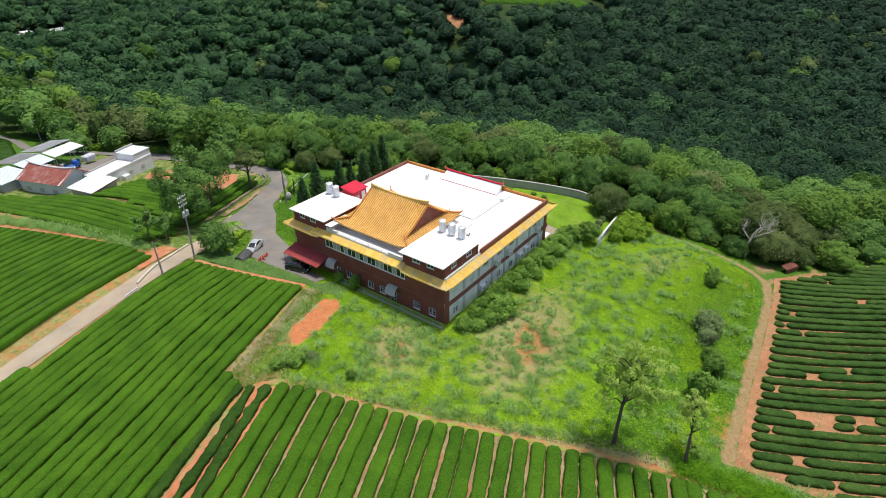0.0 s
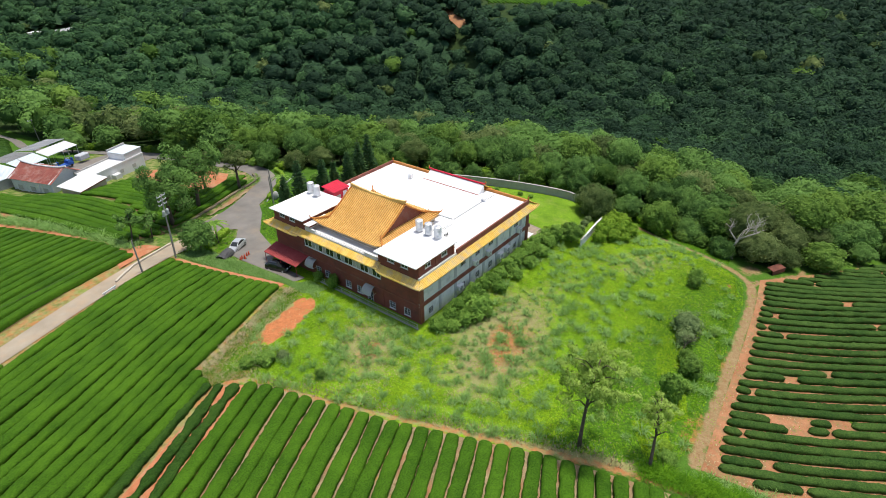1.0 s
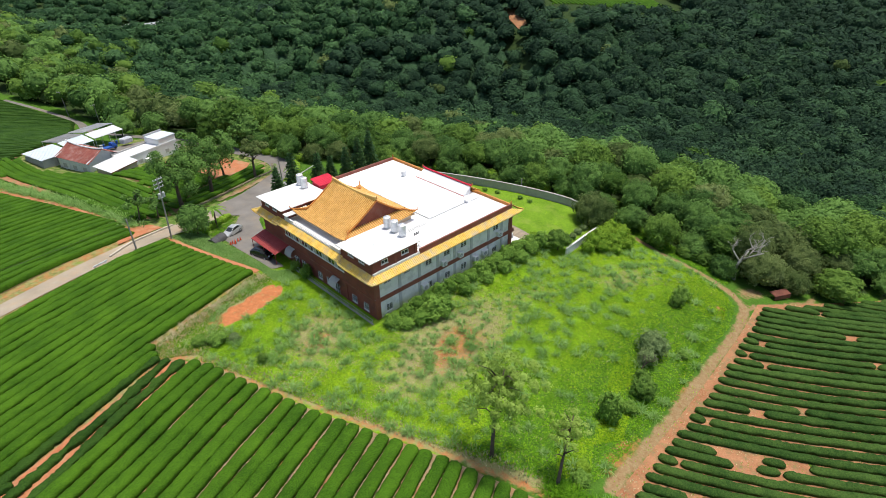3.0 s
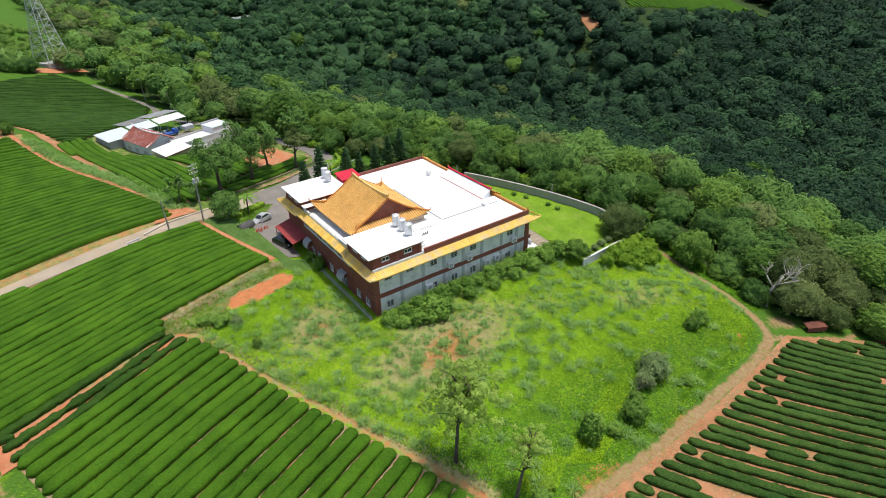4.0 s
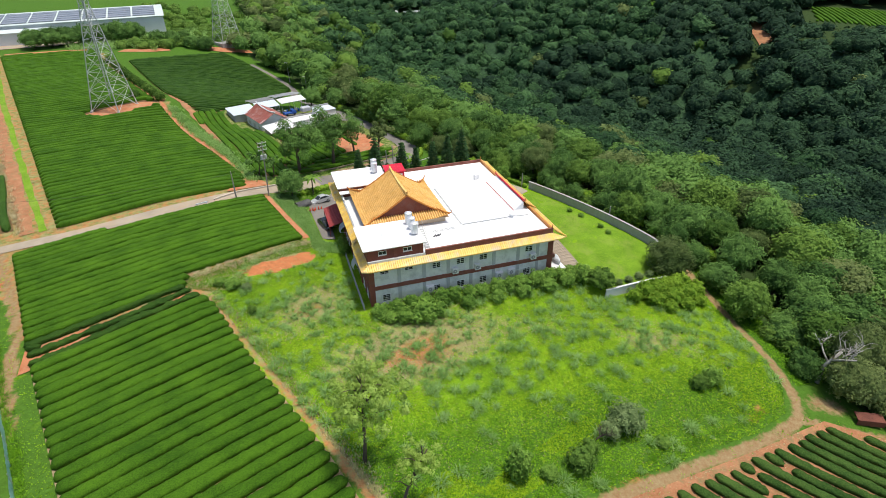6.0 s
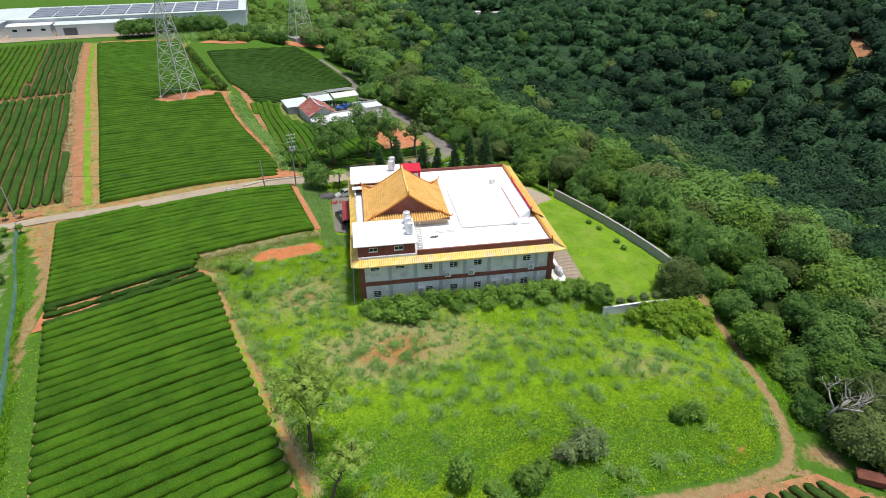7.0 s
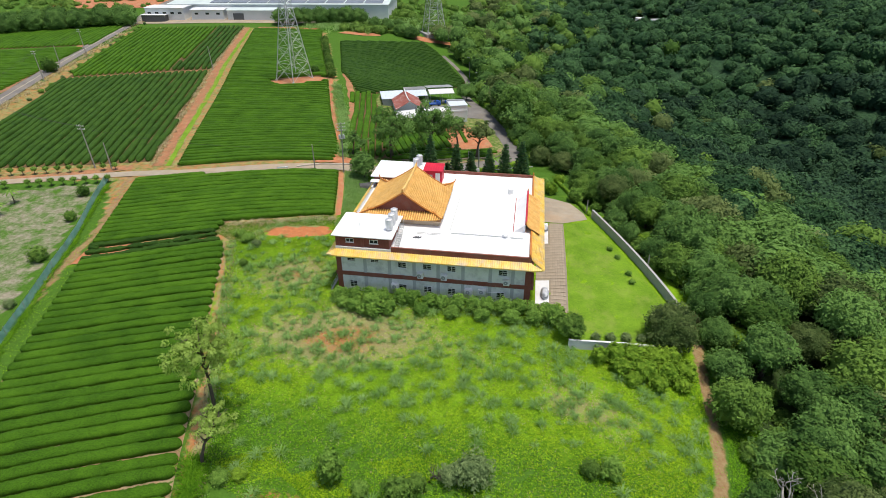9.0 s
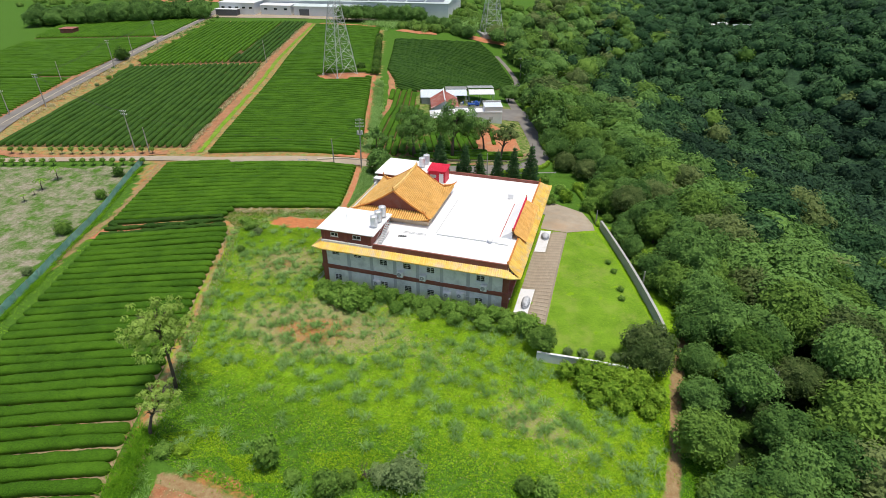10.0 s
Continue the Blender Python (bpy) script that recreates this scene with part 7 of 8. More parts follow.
def bare_tree(x, y, high, r, material, label, seed, lean):
    rng = random.Random(seed)
    bm = bmesh.new()

    def limb(p, d, length, rad, depth):
        mid = p + d * length * 0.5 + Vector((rng.uniform(-1, 1), rng.uniform(-1, 1), rng.uniform(-0.3, 0.6))) * length * 0.1
        end = p + d * length
        add_tube(bm, [p, mid, end], [rad, rad * 0.8, rad * 0.55], 6 if depth == 0 else 4)
        if depth < 4:
            for k in range(3 if depth else 4):
                a = rng.uniform(0, 6.28)
                nd = (d * 0.75 + Vector((math.cos(a), math.sin(a), rng.uniform(-0.1, 0.7))) * 0.75).normalized()
                limb(mid.lerp(end, rng.uniform(0.2, 1.0)), nd, length * rng.uniform(0.42, 0.68), rad * 0.5, depth + 1)
    limb(Vector((0, 0, -0.2)), Vector((lean[0], lean[1], 1)).normalized(), high * 0.5, r, 0)
    ob = new("bare_tree", finish(bm, "bare_tree", M[material], True))
    ob.location = (x, y, height(x, y))
    tagged(ob, label, "bare tree")


bare_tree(60.4, -30.2, 13.0, 0.36, "dead_wood", "bleached dead tree standing at the forest edge", 8, (0.18, -0.12))
bare_tree(66.5, -6.0, 9.5, 0.2, "dead_wood", "bleached dead tree among the forest crowns", 12, (0.1, 0.1))
bare_tree(21.6, -32.0, 4.4, 0.12, "bark", "bare twiggy snag on the bank", 14, (0.5, -0.2))

# clipped roadside trees
for k in range(15):
    for row, (ax, ay, bx, by) in enumerate(((-92.4, 19.2, -61.4, 29.4), (-97.0, 25.2, -64.0, 35.6))):
        f = k / 14
        x, y = ax + (bx - ax) * f, ay + (by - ay) * f
        if (row == 0 and k in (6,)) or (row == 1 and k in (3, 12)):
            continue
        t = thing("topiary_tree", "small clipped ball tree beside the concrete road", "tree", "clipped roadside trees", at=(x, y, height(x, y)), turn=30 * k)
        part("trunk", tube([(0, 0, 0), (0.03, 0, 1.1)], [0.07, 0.05], 5), M["bark"], t)
        c = new("crown", SHRUBS["ball"][k % 4])
        c.parent, c.location, c.scale = t, (0, 0, 0.8), (0.85, 0.85, 0.75)
shrub(-143.7, 112.5, 3.0, 5.0, "dark", "dense dark bush beside the highway pole", "", 2)
for k in range(16):
    shrub(-132 - 2.7 * k + 7.6, 76 + 8.2 * k + 4, 0.9 + 0.25 * (k % 3), 1.0 + 0.3 * (k % 2), "shrub" if k % 3 else "grey", "scrubby roadside bush on the dry verge", "roadside scrub", k)

# scrub on the far plain
rng = np.random.RandomState(77)
vs, fs, ns, n = [], [], [], 0
for poly, count in (([(-45, 228), (-4, 226), (-10, 330), (-70, 340)], 150), ([(-330, 215), (-192, 222), (-205, 310), (-330, 310)], 150), ([(-64, 208), (-30, 216), (-32, 226), (-66, 218)], 30)):
    lo, hi = np.min(poly, 0), np.max(poly, 0)
    p = rng.uniform(lo, hi, (count * 3, 2))
    p = p[inside(poly, p[:, 0], p[:, 1])][:count]
    for (x, y), h in zip(p, heights(p[:, 0], p[:, 1])):
        v, f, own, normals = FAR[18 + rng.randint(6)]
        r = rng.uniform(1.2, 4.5)
        ns.append(normals)
        vs.append(v * np.array([r, r, r * rng.uniform(0.7, 1.1)]) + np.array([x, y, h + 0.2 * r]))
        fs.append(f + n)
        n += len(v)
tagged(new("scrub", from_arrays("scrub", np.concatenate(vs), np.concatenate(fs), M["woods_light"], True, np.concatenate(ns))), "scattered green scrub on the far plain", "scrub", kind="stuff")
# ---- walls, fence, kerbs ----
def line_wall(name, points, high, thick, material, label, category="wall", coping=None, base=-0.4):
    """A standing wall along a line, following the ground."""
    t = thing(name, label, category)
    line = smooth_line(points, 2.0) if len(points) > 2 else np.array([np.array(points[0]) + (np.array(points[1]) - np.array(points[0])) * k / 6 for k in range(7)])
    z = heights(line[:, 0], line[:, 1])
    bm, cp = bmesh.new(), bmesh.new()
    for (a, b, za, zb) in zip(line, line[1:], z, z[1:]):
        d = (b - a) / np.linalg.norm(b - a)
        n = np.array([-d[1], d[0]]) * thick / 2
        for mesh, lo, hi, k in ((bm, base, high, 1.0),) + (((cp, high, high + 0.1, 1.5),) if coping else ()):
            v = [mesh.verts.new((*(p + s * n * k), q + h)) for h in (lo, hi) for p, q, s in ((a, za, -1), (b, zb, -1), (b, zb, 1), (a, za, 1))]
            for q in ((3, 2, 1, 0), (4, 5, 6, 7), (0, 1, 5, 4), (1, 2, 6, 5), (2, 3, 7, 6), (3, 0, 4, 7)):
                mesh.faces.new([v[i] for i in q])
    part("wall_body", bm, M[material], t)
    if coping:
        part("coping", cp, M[coping], t)
    else:
        cp.free()
    return t


line_wall("boundary_wall", [(44.6, 35.0), (47.2, 27.5), (50.4, 18.5), (53.6, 9.4), (55.6, 3.6), (55.6, 1.4)], 1.75, 0.28, "wall_concrete", "weathered grey concrete boundary wall with pale coping", "wall", "wall_concrete")
line_wall("boundary_wall", [(38.2, -7.6), (50.8, -6.4)], 1.55, 0.22, "white_paint", "low whitewashed garden wall with dark stains", "wall", "white_paint")
line_wall("lane_wall", [(-1.4, 59.4), (4.2, 62.2), (10.4, 65.2), (16.6, 67.8), (21.8, 69.6), (24.2, 74.0)], 0.6, 0.5, "bank_stone", "weathered retaining wall under the tea rows by the lane", "wall")
line_wall("garden_kerb", [(-23.0, 43.6), (-18.5, 46.9), (-14.5, 48.8), (-9.6, 51.6)], 0.42, 0.35, "kerb_concrete", "low concrete retaining kerb along the road", "kerb")
fence = thing("net_fence", "green net fence on thin posts beside the dirt track", "fence")
fl = smooth_line([(-62.4, 30.6), (-58.8, 21.4), (-53.2, 8.8), (-48.9, -3.2), (-44.6, -14.2), (-41.2, -23.6), (-36.4, -37.0)], 2.6)
fz = heights(fl[:, 0], fl[:, 1])
rng = random.Random(3)
for k, ((x, y), z) in enumerate(zip(fl, fz)):
    part("post", tube([(x, y, z), (x + rng.uniform(-0.06, 0.06), y, z + 1.75)], 0.045, 5), M["galvanised"], fence)
for k, (a, b, za, zb) in enumerate(zip(fl, fl[1:], fz, fz[1:])):
    bm = bmesh.new()
    n = 5
    rows = [[bm.verts.new((a[0] + (b[0] - a[0]) * u + rng.uniform(-0.07, 0.07), a[1] + (b[1] - a[1]) * u, za + (zb - za) * u + h + rng.uniform(-0.06, 0.06))) for u in [i / n for i in range(n + 1)]] for h in (0.05, 0.8, 1.55)]
    for p, q in zip(rows, rows[1:]):
        for i in range(n):
            bm.faces.new((p[i], p[i + 1], q[i + 1], q[i]))
    bmesh.ops.solidify(bm, geom=bm.faces[:], thickness=0.02)
    part("net_panel", bm, M["net"], fence)


def clipped_hedge(points, width, high, label):
    line = smooth_line(points, 1.2)
    rg = np.random.RandomState(len(points))
    vs, fs, n = [], [], 0
    for a, b in zip(line, line[1:]):
        v, f = hedge_arrays(a - (b - a) * 0.1, b + (b - a) * 0.1, width, high, 0.25, rg, PROFILE, 0.02)
        vs.append(v)
        fs.append(f + n)
        n += len(v)
    ob = new("clipped_hedge", from_arrays("clipped_hedge", np.concatenate(vs), np.concatenate(fs), M["lime_shrub"], True))
    tagged(ob, label, "hedge")


clipped_hedge([(44.2, 35.6), (42.0, 43.5), (39.4, 52.0), (37.6, 57.0)], 1.0, 1.0, "clipped yellow-green hedge along the garden drive")
clipped_hedge([(-5.4, 46.4), (-2.4, 48.4), (1.6, 50.9)], 1.2, 1.1, "clipped yellow-green hedge beside the parked car")
clipped_hedge([(17.0, 58.2), (20.4, 60.6), (24.4, 63.6), (28.2, 67.6), (29.4, 72)], 1.1, 1.1, "clipped yellow-green hedge beside the lane")
clipped_hedge([(-5.6, 47.2), (-2.0, 49.6), (1.2, 51.6)], 0.9, 0.9, "clipped yellow-green hedge behind the parked car")
line_wall("lane_kerb", [(15.8, 57.4), (19.5, 60.2), (26, 63.2), (32, 66.4)], 0.2, 0.2, "wall_concrete", "low concrete kerb beside the lane", "kerb")
ribbon("dirt_verge", [(3.0, 61.6), (8.6, 65.6), (14.0, 69.0), (20.0, 73.0), (23.6, 77.0)], [2.0, 2.2, 1.8, 1.4], M["straw"], 0.16, 1.0, 0.3)


# ---- poles and tower ----
def utility_pole(x, y, high, arms, label, transformer=False, lean=(0, 0), group="utility poles", lamp=False, turn=0.0):
    t = thing("utility_pole", label, "pole", group, at=(x, y, height(x, y) - 0.1), turn=turn)
    top = Vector((lean[0] * high, lean[1] * high, high))
    part("shaft", tube([(0, 0, 0), top], [0.17, 0.10], 8), M["pole"], t)
    for k in range(arms):
        z = high - 0.35 - 0.75 * k
        c = top * (z / high)
        part("crossarm", box((c.x - 0.95, c.y - 0.05, z - 0.05), (c.x + 0.95, c.y + 0.05, z + 0.05)), M["galvanised"], t)
        for s in (-0.85, -0.3, 0.3, 0.85):
            part("insulator", add_lathe(bmesh.new(), [(0.05, 0), (0.08, 0.06), (0.05, 0.12), (0.08, 0.18), (0.03, 0.24)], (c.x + s, c.y, z + 0.05), 7), M["white_metal"], t)
    if transformer:
        for s in (-0.42, 0.42):
            part("transformer", add_lathe(bmesh.new(), [(0.24, 0), (0.26, 0.05), (0.26, 0.75), (0.2, 0.85), (0.08, 0.95)], (s + top.x * 0.7, top.y * 0.7 - 0.2, high * 0.70), 10), M["galvanised"], t)
        part("crossarm", box((top.x * 0.7 - 0.7, top.y * 0.7 - 0.3, high * 0.69), (top.x * 0.7 + 0.7, top.y * 0.7 + 0.1, high * 0.70)), M["galvanised"], t)
    if lamp:
        part("lamp_arm", tube([(top.x, top.y, high), (top.x + 0.7, top.y, high + 0.25), (top.x + 1.3, top.y, high + 0.2)], 0.035, 5), M["galvanised"], t)
        part("lamp_head", box((top.x + 1.1, top.y - 0.1, high + 0.12), (top.x + 1.6, top.y + 0.1, high + 0.22), None, 0.03), M["white_metal"], t)
    return t


utility_pole(-12.2, 45.2, 12.2, 3, "concrete utility pole with crossarms and transformers", True, (0.03, -0.02), turn=20)
utility_pole(-18.7, 43.9, 6.2, 0, "short plain concrete pole beside the road", False, (-0.01, 0.0))
for x, y, h, a in ((-69.3, 35.7, 10.5, 2), (-65.4, 36.1, 6.5, 0), (-120.9, 56.8, 10.0, 2), (-138.0, 102.2, 10.0, 2), (-149.0, 138.7, 10.0, 2), (-124.3, 47.6, 7.5, 1), (-140.9, 81.2, 7.0, 0), (-148.3, 122.9, 7.0, 0), (-85.2, 122.0, 8.5, 0)):
    utility_pole(x, y, h, a, "weathered concrete utility pole among the tea fields", False, (-0.06 if h > 8 else -0.04, 0.02))
for x, y, h in ((2.6, 181.0, 9.0), (8.0, 164.0, 8.0), (16.4, 55.8, 6.6), (18.6, 58.6, 6.8)):
    utility_pole(x, y, h, 1 if h > 7.5 else 0, "thin concrete pole beside the lane", False, (-0.03, 0.0))
for x, y in ((43.6, 36.6), (52.6, 14.6)):
    utility_pole(x, y, 3.4, 0, "short pole with a camera by the boundary wall", False, (0, 0), "wall poles")
    

def lattice_tower(x, y, z, side, high, turn, label):
    t = thing("power_tower", label, "pylon", "power towers", at=(x, y, z), turn=turn)

    def corner(k, f):
        s = side / 2 * (1 - 0.80 * min(1.0, f / 0.62)) if f < 0.62 else side / 2 * 0.20
        return Vector(((1, -1, -1, 1)[k] * s, (1, 1, -1, -1)[k] * s, high * f))
    levels = [0, 0.13, 0.24, 0.34, 0.43, 0.51, 0.57, 0.62, 0.68, 0.74, 0.80, 0.86, 0.92, 1.0]
    for k in range(4):
        part("leg", tube([corner(k, f) for f in (0, 0.62, 1.0)], [0.16, 0.12, 0.08], 4), M["galvanised"], t)
    for k in range(4):
        bm = bmesh.new()
        for a, b in zip(levels, levels[1:]):
            p, q, r, s = corner(k, a), corner((k + 1) % 4, a), corner(k, b), corner((k + 1) % 4, b)
            add_tube(bm, [p, s], 0.07, 4)
            add_tube(bm, [q, r], 0.07, 4)
            add_tube(bm, [r, s], 0.06, 4)
            if a < 0.5:
                add_tube(bm, [(p + r) / 2, (p + r + q + s) / 4], 0.045, 4)
                add_tube(bm, [(q + s) / 2, (p + r + q + s) / 4], 0.045, 4)
        part("bracing", bm, M["galvanised"], t)
    for f in (0.70, 0.82, 0.94):
        bm = bmesh.new()
        for s in (-1, 1):
            tip = Vector((s * side * 0.55, 0, high * f + 0.3))
            for k in range(4):
                if corner(k, f).x * s > 0:
                    add_tube(bm, [corner(k, f), tip], 0.07, 4)
                    add_tube(bm, [corner(k, f + 0.04), tip], 0.06, 4)
        part("crossarm", bm, M["galvanised"], t)
    for k in range(4):
        part("footing", add_lathe(bmesh.new(), [(0.45, -0.6), (0.45, 0.25), (0.3, 0.4)], corner(k, 0), 8), M["wall_concrete"], t)


lattice_tower(-52.2, 117.2, height(-52.2, 117.2), 8.8, 46.0, 62.0, "galvanised lattice power tower standing on red earth")
lattice_tower(-21.0, 226.5, height(-21, 226.5) + 2.0, 9.5, 46.0, 30.0, "galvanised lattice power tower on a concrete base")
tb = thing("tower_base", "concrete retaining base under the far power tower", "base", at=(-21.0, 226.5, height(-21, 226.5)), turn=30)
part("retaining_wall", box((-6, -6, -1.5), (6, 6, 2.0), None, 0.1), M["wall_concrete"], tb)
drape("bare_earth", [(-34, 213), (-22, 212), (-10, 217), (-12, 221), (-28, 219)], M["bare"], 0.2, 4.0)
drape("bare_earth", [(-64, 203), (-52, 204), (-44, 208), (-46, 212), (-62, 208)], M["bare"], 0.2, 4.0)
drape("bare_earth", [(-104, 200), (-76, 206), (-75, 209), (-104, 203.5)], M["bare"], 0.2, 4.0)
# cables: a few sagging spans
cables = thing("overhead_cables", "thin dark overhead cables sagging between poles", "cable")


def span(a, b, sag):
    p, q = Vector(a), Vector(b)
    pts = [p.lerp(q, k / 12) - Vector((0, 0, sag * 4 * (k / 12) * (1 - k / 12))) for k in range(13)]
    part("cable", tube(pts, 0.022, 4), M["wire"], cables)


for off in (-0.7, 0.0, 0.7):
    span((-69.9 + off, 35.9, height(-69, 35) + 10.1), (-121.4 + off, 57.0, height(-121, 57) + 9.6), 1.4)
    span((-121.4 + off, 57.0, height(-121, 57) + 9.6), (-138.6 + off, 102.4, height(-138, 102) + 9.6), 1.2)
    span((-138.6 + off, 102.4, height(-138, 102) + 9.6), (-149.6 + off, 138.9, height(-149, 139) + 9.6), 1.0)
span((-12.0, 45.0, height(-12.2, 45.2) + 11.6), (-18.7, 43.5, height(-18.7, 43.5) + 5.7), 0.3)
span((-69.9, 35.9, height(-69, 35) + 9.6), (-18.7, 43.5, height(-18.7, 43.5) + 5.7), 1.6)


# ---- vehicles ----
def body_loft(sections):
    """A body from cross-sections (x, half width, z low, z high, roof half width) joined along x."""
    bm = bmesh.new()
    rings = []
    for x, w, z0, z1, r in sections:
        rings.append([bm.verts.new(p) for p in ((x, -w, z0), (x, -w, z0 + (z1 - z0) * 0.55), (x, -r, z1), (x, r, z1), (x, w, z0 + (z1 - z0) * 0.55), (x, w, z0))])
    for p, q in zip(rings, rings[1:]):
        for k in range(6):
            bm.faces.new((p[k], p[(k + 1) % 6], q[(k + 1) % 6], q[k]))
    bm.faces.new(rings[0][::-1])
    bm.faces.new(rings[-1])
    bmesh.ops.recalc_face_normals(bm, faces=bm.faces[:])
    return bm


def car(x, y, turn, paint, label, tall=0.0):
    t = thing("car", label, "car", at=(x, y, height(x, y) + 0.12), turn=turn)
    h = tall
    part("body", body_loft([(-2.25, 0.72, 0.35, 0.72, 0.6), (-2.1, 0.84, 0.25, 0.92 + h, 0.74), (-1.2, 0.88, 0.22, 0.98 + h, 0.80), (0.9, 0.88, 0.22, 0.95 + h, 0.80), (1.7, 0.86, 0.24, 0.82 + h, 0.74), (2.2, 0.78, 0.3, 0.66 + h, 0.6), (2.3, 0.66, 0.36, 0.55 + h, 0.5)]), M[paint], t)
    part("cabin_glass", body_loft([(-1.75, 0.72, 0.90 + h, 0.96 + h, 0.70), (-1.05, 0.76, 0.92 + h, 1.40 + 1.2 * h, 0.60), (0.15, 0.76, 0.92 + h, 1.42 + 1.2 * h, 0.60), (1.05, 0.74, 0.88 + h, 0.95 + h, 0.70)]), M["window"], t, "dark car windows")
    part("roof", body_loft([(-1.15, 0.58, 1.33 + 1.2 * h, 1.42 + 1.2 * h, 0.52), (-0.5, 0.60, 1.38 + 1.2 * h, 1.46 + 1.2 * h, 0.54), (0.25, 0.58, 1.36 + 1.2 * h, 1.44 + 1.2 * h, 0.52)]), M[paint], t)
    for s in (-1, 1):
        part("pillar", tube([(-1.6, 0.7 * s, 0.96 + h), (-1.05, 0.61 * s, 1.40 + 1.2 * h), (0.15, 0.61 * s, 1.42 + 1.2 * h), (1.0, 0.71 * s, 0.96 + h)], 0.04, 5), M[paint], t)
        part("headlight", box((2.02, 0.42 * s - 0.16, 0.6 + h * 0.8), (2.26, 0.42 * s + 0.16, 0.72 + h * 0.8), None, 0.03), M["white_metal"], t)
        part("tail_light", box((-2.24, 0.52 * s - 0.16, 0.66), (-2.12, 0.52 * s + 0.16, 0.82), None, 0.02), M["cone"], t)
        for wx in (-1.35, 1.42):
            w = new("wheel")
            w.parent, w.empty_display_size = t, 0.1
            g = add_lathe(bmesh.new(), [(0.2, -0.1), (0.3, -0.11), (0.33, -0.06), (0.33, 0.06), (0.3, 0.11), (0.2, 0.1)], (0, 0, 0), 14)
            bmesh.ops.transform(g, matrix=pose(wx, 0.80 * s, 0.25, 90), verts=g.verts[:])
            part("tyre", g, M["tyre"], w)
            g = add_lathe(bmesh.new(), [(0.05, -0.12), (0.2, -0.1), (0.2, 0.1), (0.05, 0.12)], (0, 0, 0), 10)
            bmesh.ops.transform(g, matrix=pose(wx, 0.80 * s, 0.25, 90), verts=g.verts[:])
            part("rim", g, M["galvanised"], w)
    return t


car(-1.6, 43.2, 206, "silver_paint", "silver sedan parked on the asphalt driveway")
car(-2.2, 30.2, -72, "black_paint", "black car parked half under the red awning", 0.14)
for k, (x, y) in enumerate(((-3.9, 38.2), (-3.3, 38.4), (-2.6, 38.7), (-4.4, 38.0), (-2.0, 39.0), (-3.6, 37.8))):
    c = thing("traffic_cone", "small orange-red traffic cone on the driveway", "traffic cone", "traffic cones", at=(x, y, height(x, y) + 0.10))
    part("cone", add_lathe(bmesh.new(), [(0.17, 0.03), (0.12, 0.3), (0.05, 0.68), (0.03, 0.7)], (0, 0, 0), 10), M["cone"], c)
    part("base", box((-0.2, -0.2, 0), (0.2, 0.2, 0.04)), M["tyre"], c)
pile = thing("net_frame_pile", "dark netted hoop frame beside the driveway", "frame", at=(-5.6, 41.0, height(-5.6, 41.0)), turn=25)
for k in range(6):
    part("hoop", tube([(-1.5 + 0.6 * k, -1.0, 0), (-1.5 + 0.6 * k, -0.7, 0.75), (-1.5 + 0.6 * k, 0.2, 1.0), (-1.5 + 0.6 * k, 1.0, 0.1)], 0.05, 5), M["plastic_grey"], pile)
bm = bmesh.new()
rows = [[bm.verts.new((-1.6 + 0.4 * k, 1.05 * math.cos(a) - 0.05, 0.98 * math.sin(a))) for k in range(9)] for a in [math.pi * i / 8 for i in range(9)]]
for p, q in zip(rows, rows[1:]):
    for k in range(8):
        bm.faces.new((p[k], p[k + 1], q[k + 1], q[k]))
bmesh.ops.solidify(bm, geom=bm.faces[:], thickness=0.02)
part("net", bm, M["sheet_dark"], pile)


def covered(x, y, turn, w, d, h):
    """A draped cover over a low vehicle."""
    t = thing("covered_scooter", "scooter under a crumpled silver cover on a concrete slab", "covered vehicle", "covered vehicles", at=(x, y, height(x, y) + 0.14), turn=turn)
    rg = np.random.RandomState(int(y) + 5)
    bm = bmesh.new()
    rows = []
    for i in range(9):
        f = i / 8
        r = (1 - f ** 3.0) ** 0.5 if f < 1 else 0.0
        rows.append([bm.verts.new((w / 2 * max(r, 0.05) * math.cos(a) * (1 + 0.08 * rg.normal()), d / 2 * max(r, 0.05) * math.sin(a) * (1 + 0.08 * rg.normal()), h * f * (1 - 0.16 * abs(math.sin(a))) + 0.01)) for a in [2 * math.pi * k / 18 for k in range(18)]])
    for p, q in zip(rows, rows[1:]):
        for k in range(18):
            bm.faces.new((p[k], p[(k + 1) % 18], q[(k + 1) % 18], q[k]))
    bm.faces.new(rows[-1])
    part("cover", bm, M["cover"], t, "", True)
    part("strap", tube([(w / 2 * math.cos(a) * 0.99, d / 2 * math.sin(a) * 0.99, h * 0.45) for a in [2 * math.pi * k / 16 for k in range(17)]], 0.03, 4), M["plastic_grey"], t)


covered(34.7, 3.6, 0, 1.3, 3.0, 1.25)
covered(34.6, 26.4, 10, 1.5, 2.2, 1.15)

# ---- the farmstead ----
FARM = pose(-3.9, 95.2, 0, 0, 0, 19.3)


def farm_thing(name, label, category, u, v, group=""):
    p = FARM @ Vector((u, v, 0))
    t = thing(name, label, category, group, at=(p.x, p.y, -2.5), turn=19.3)
    return t


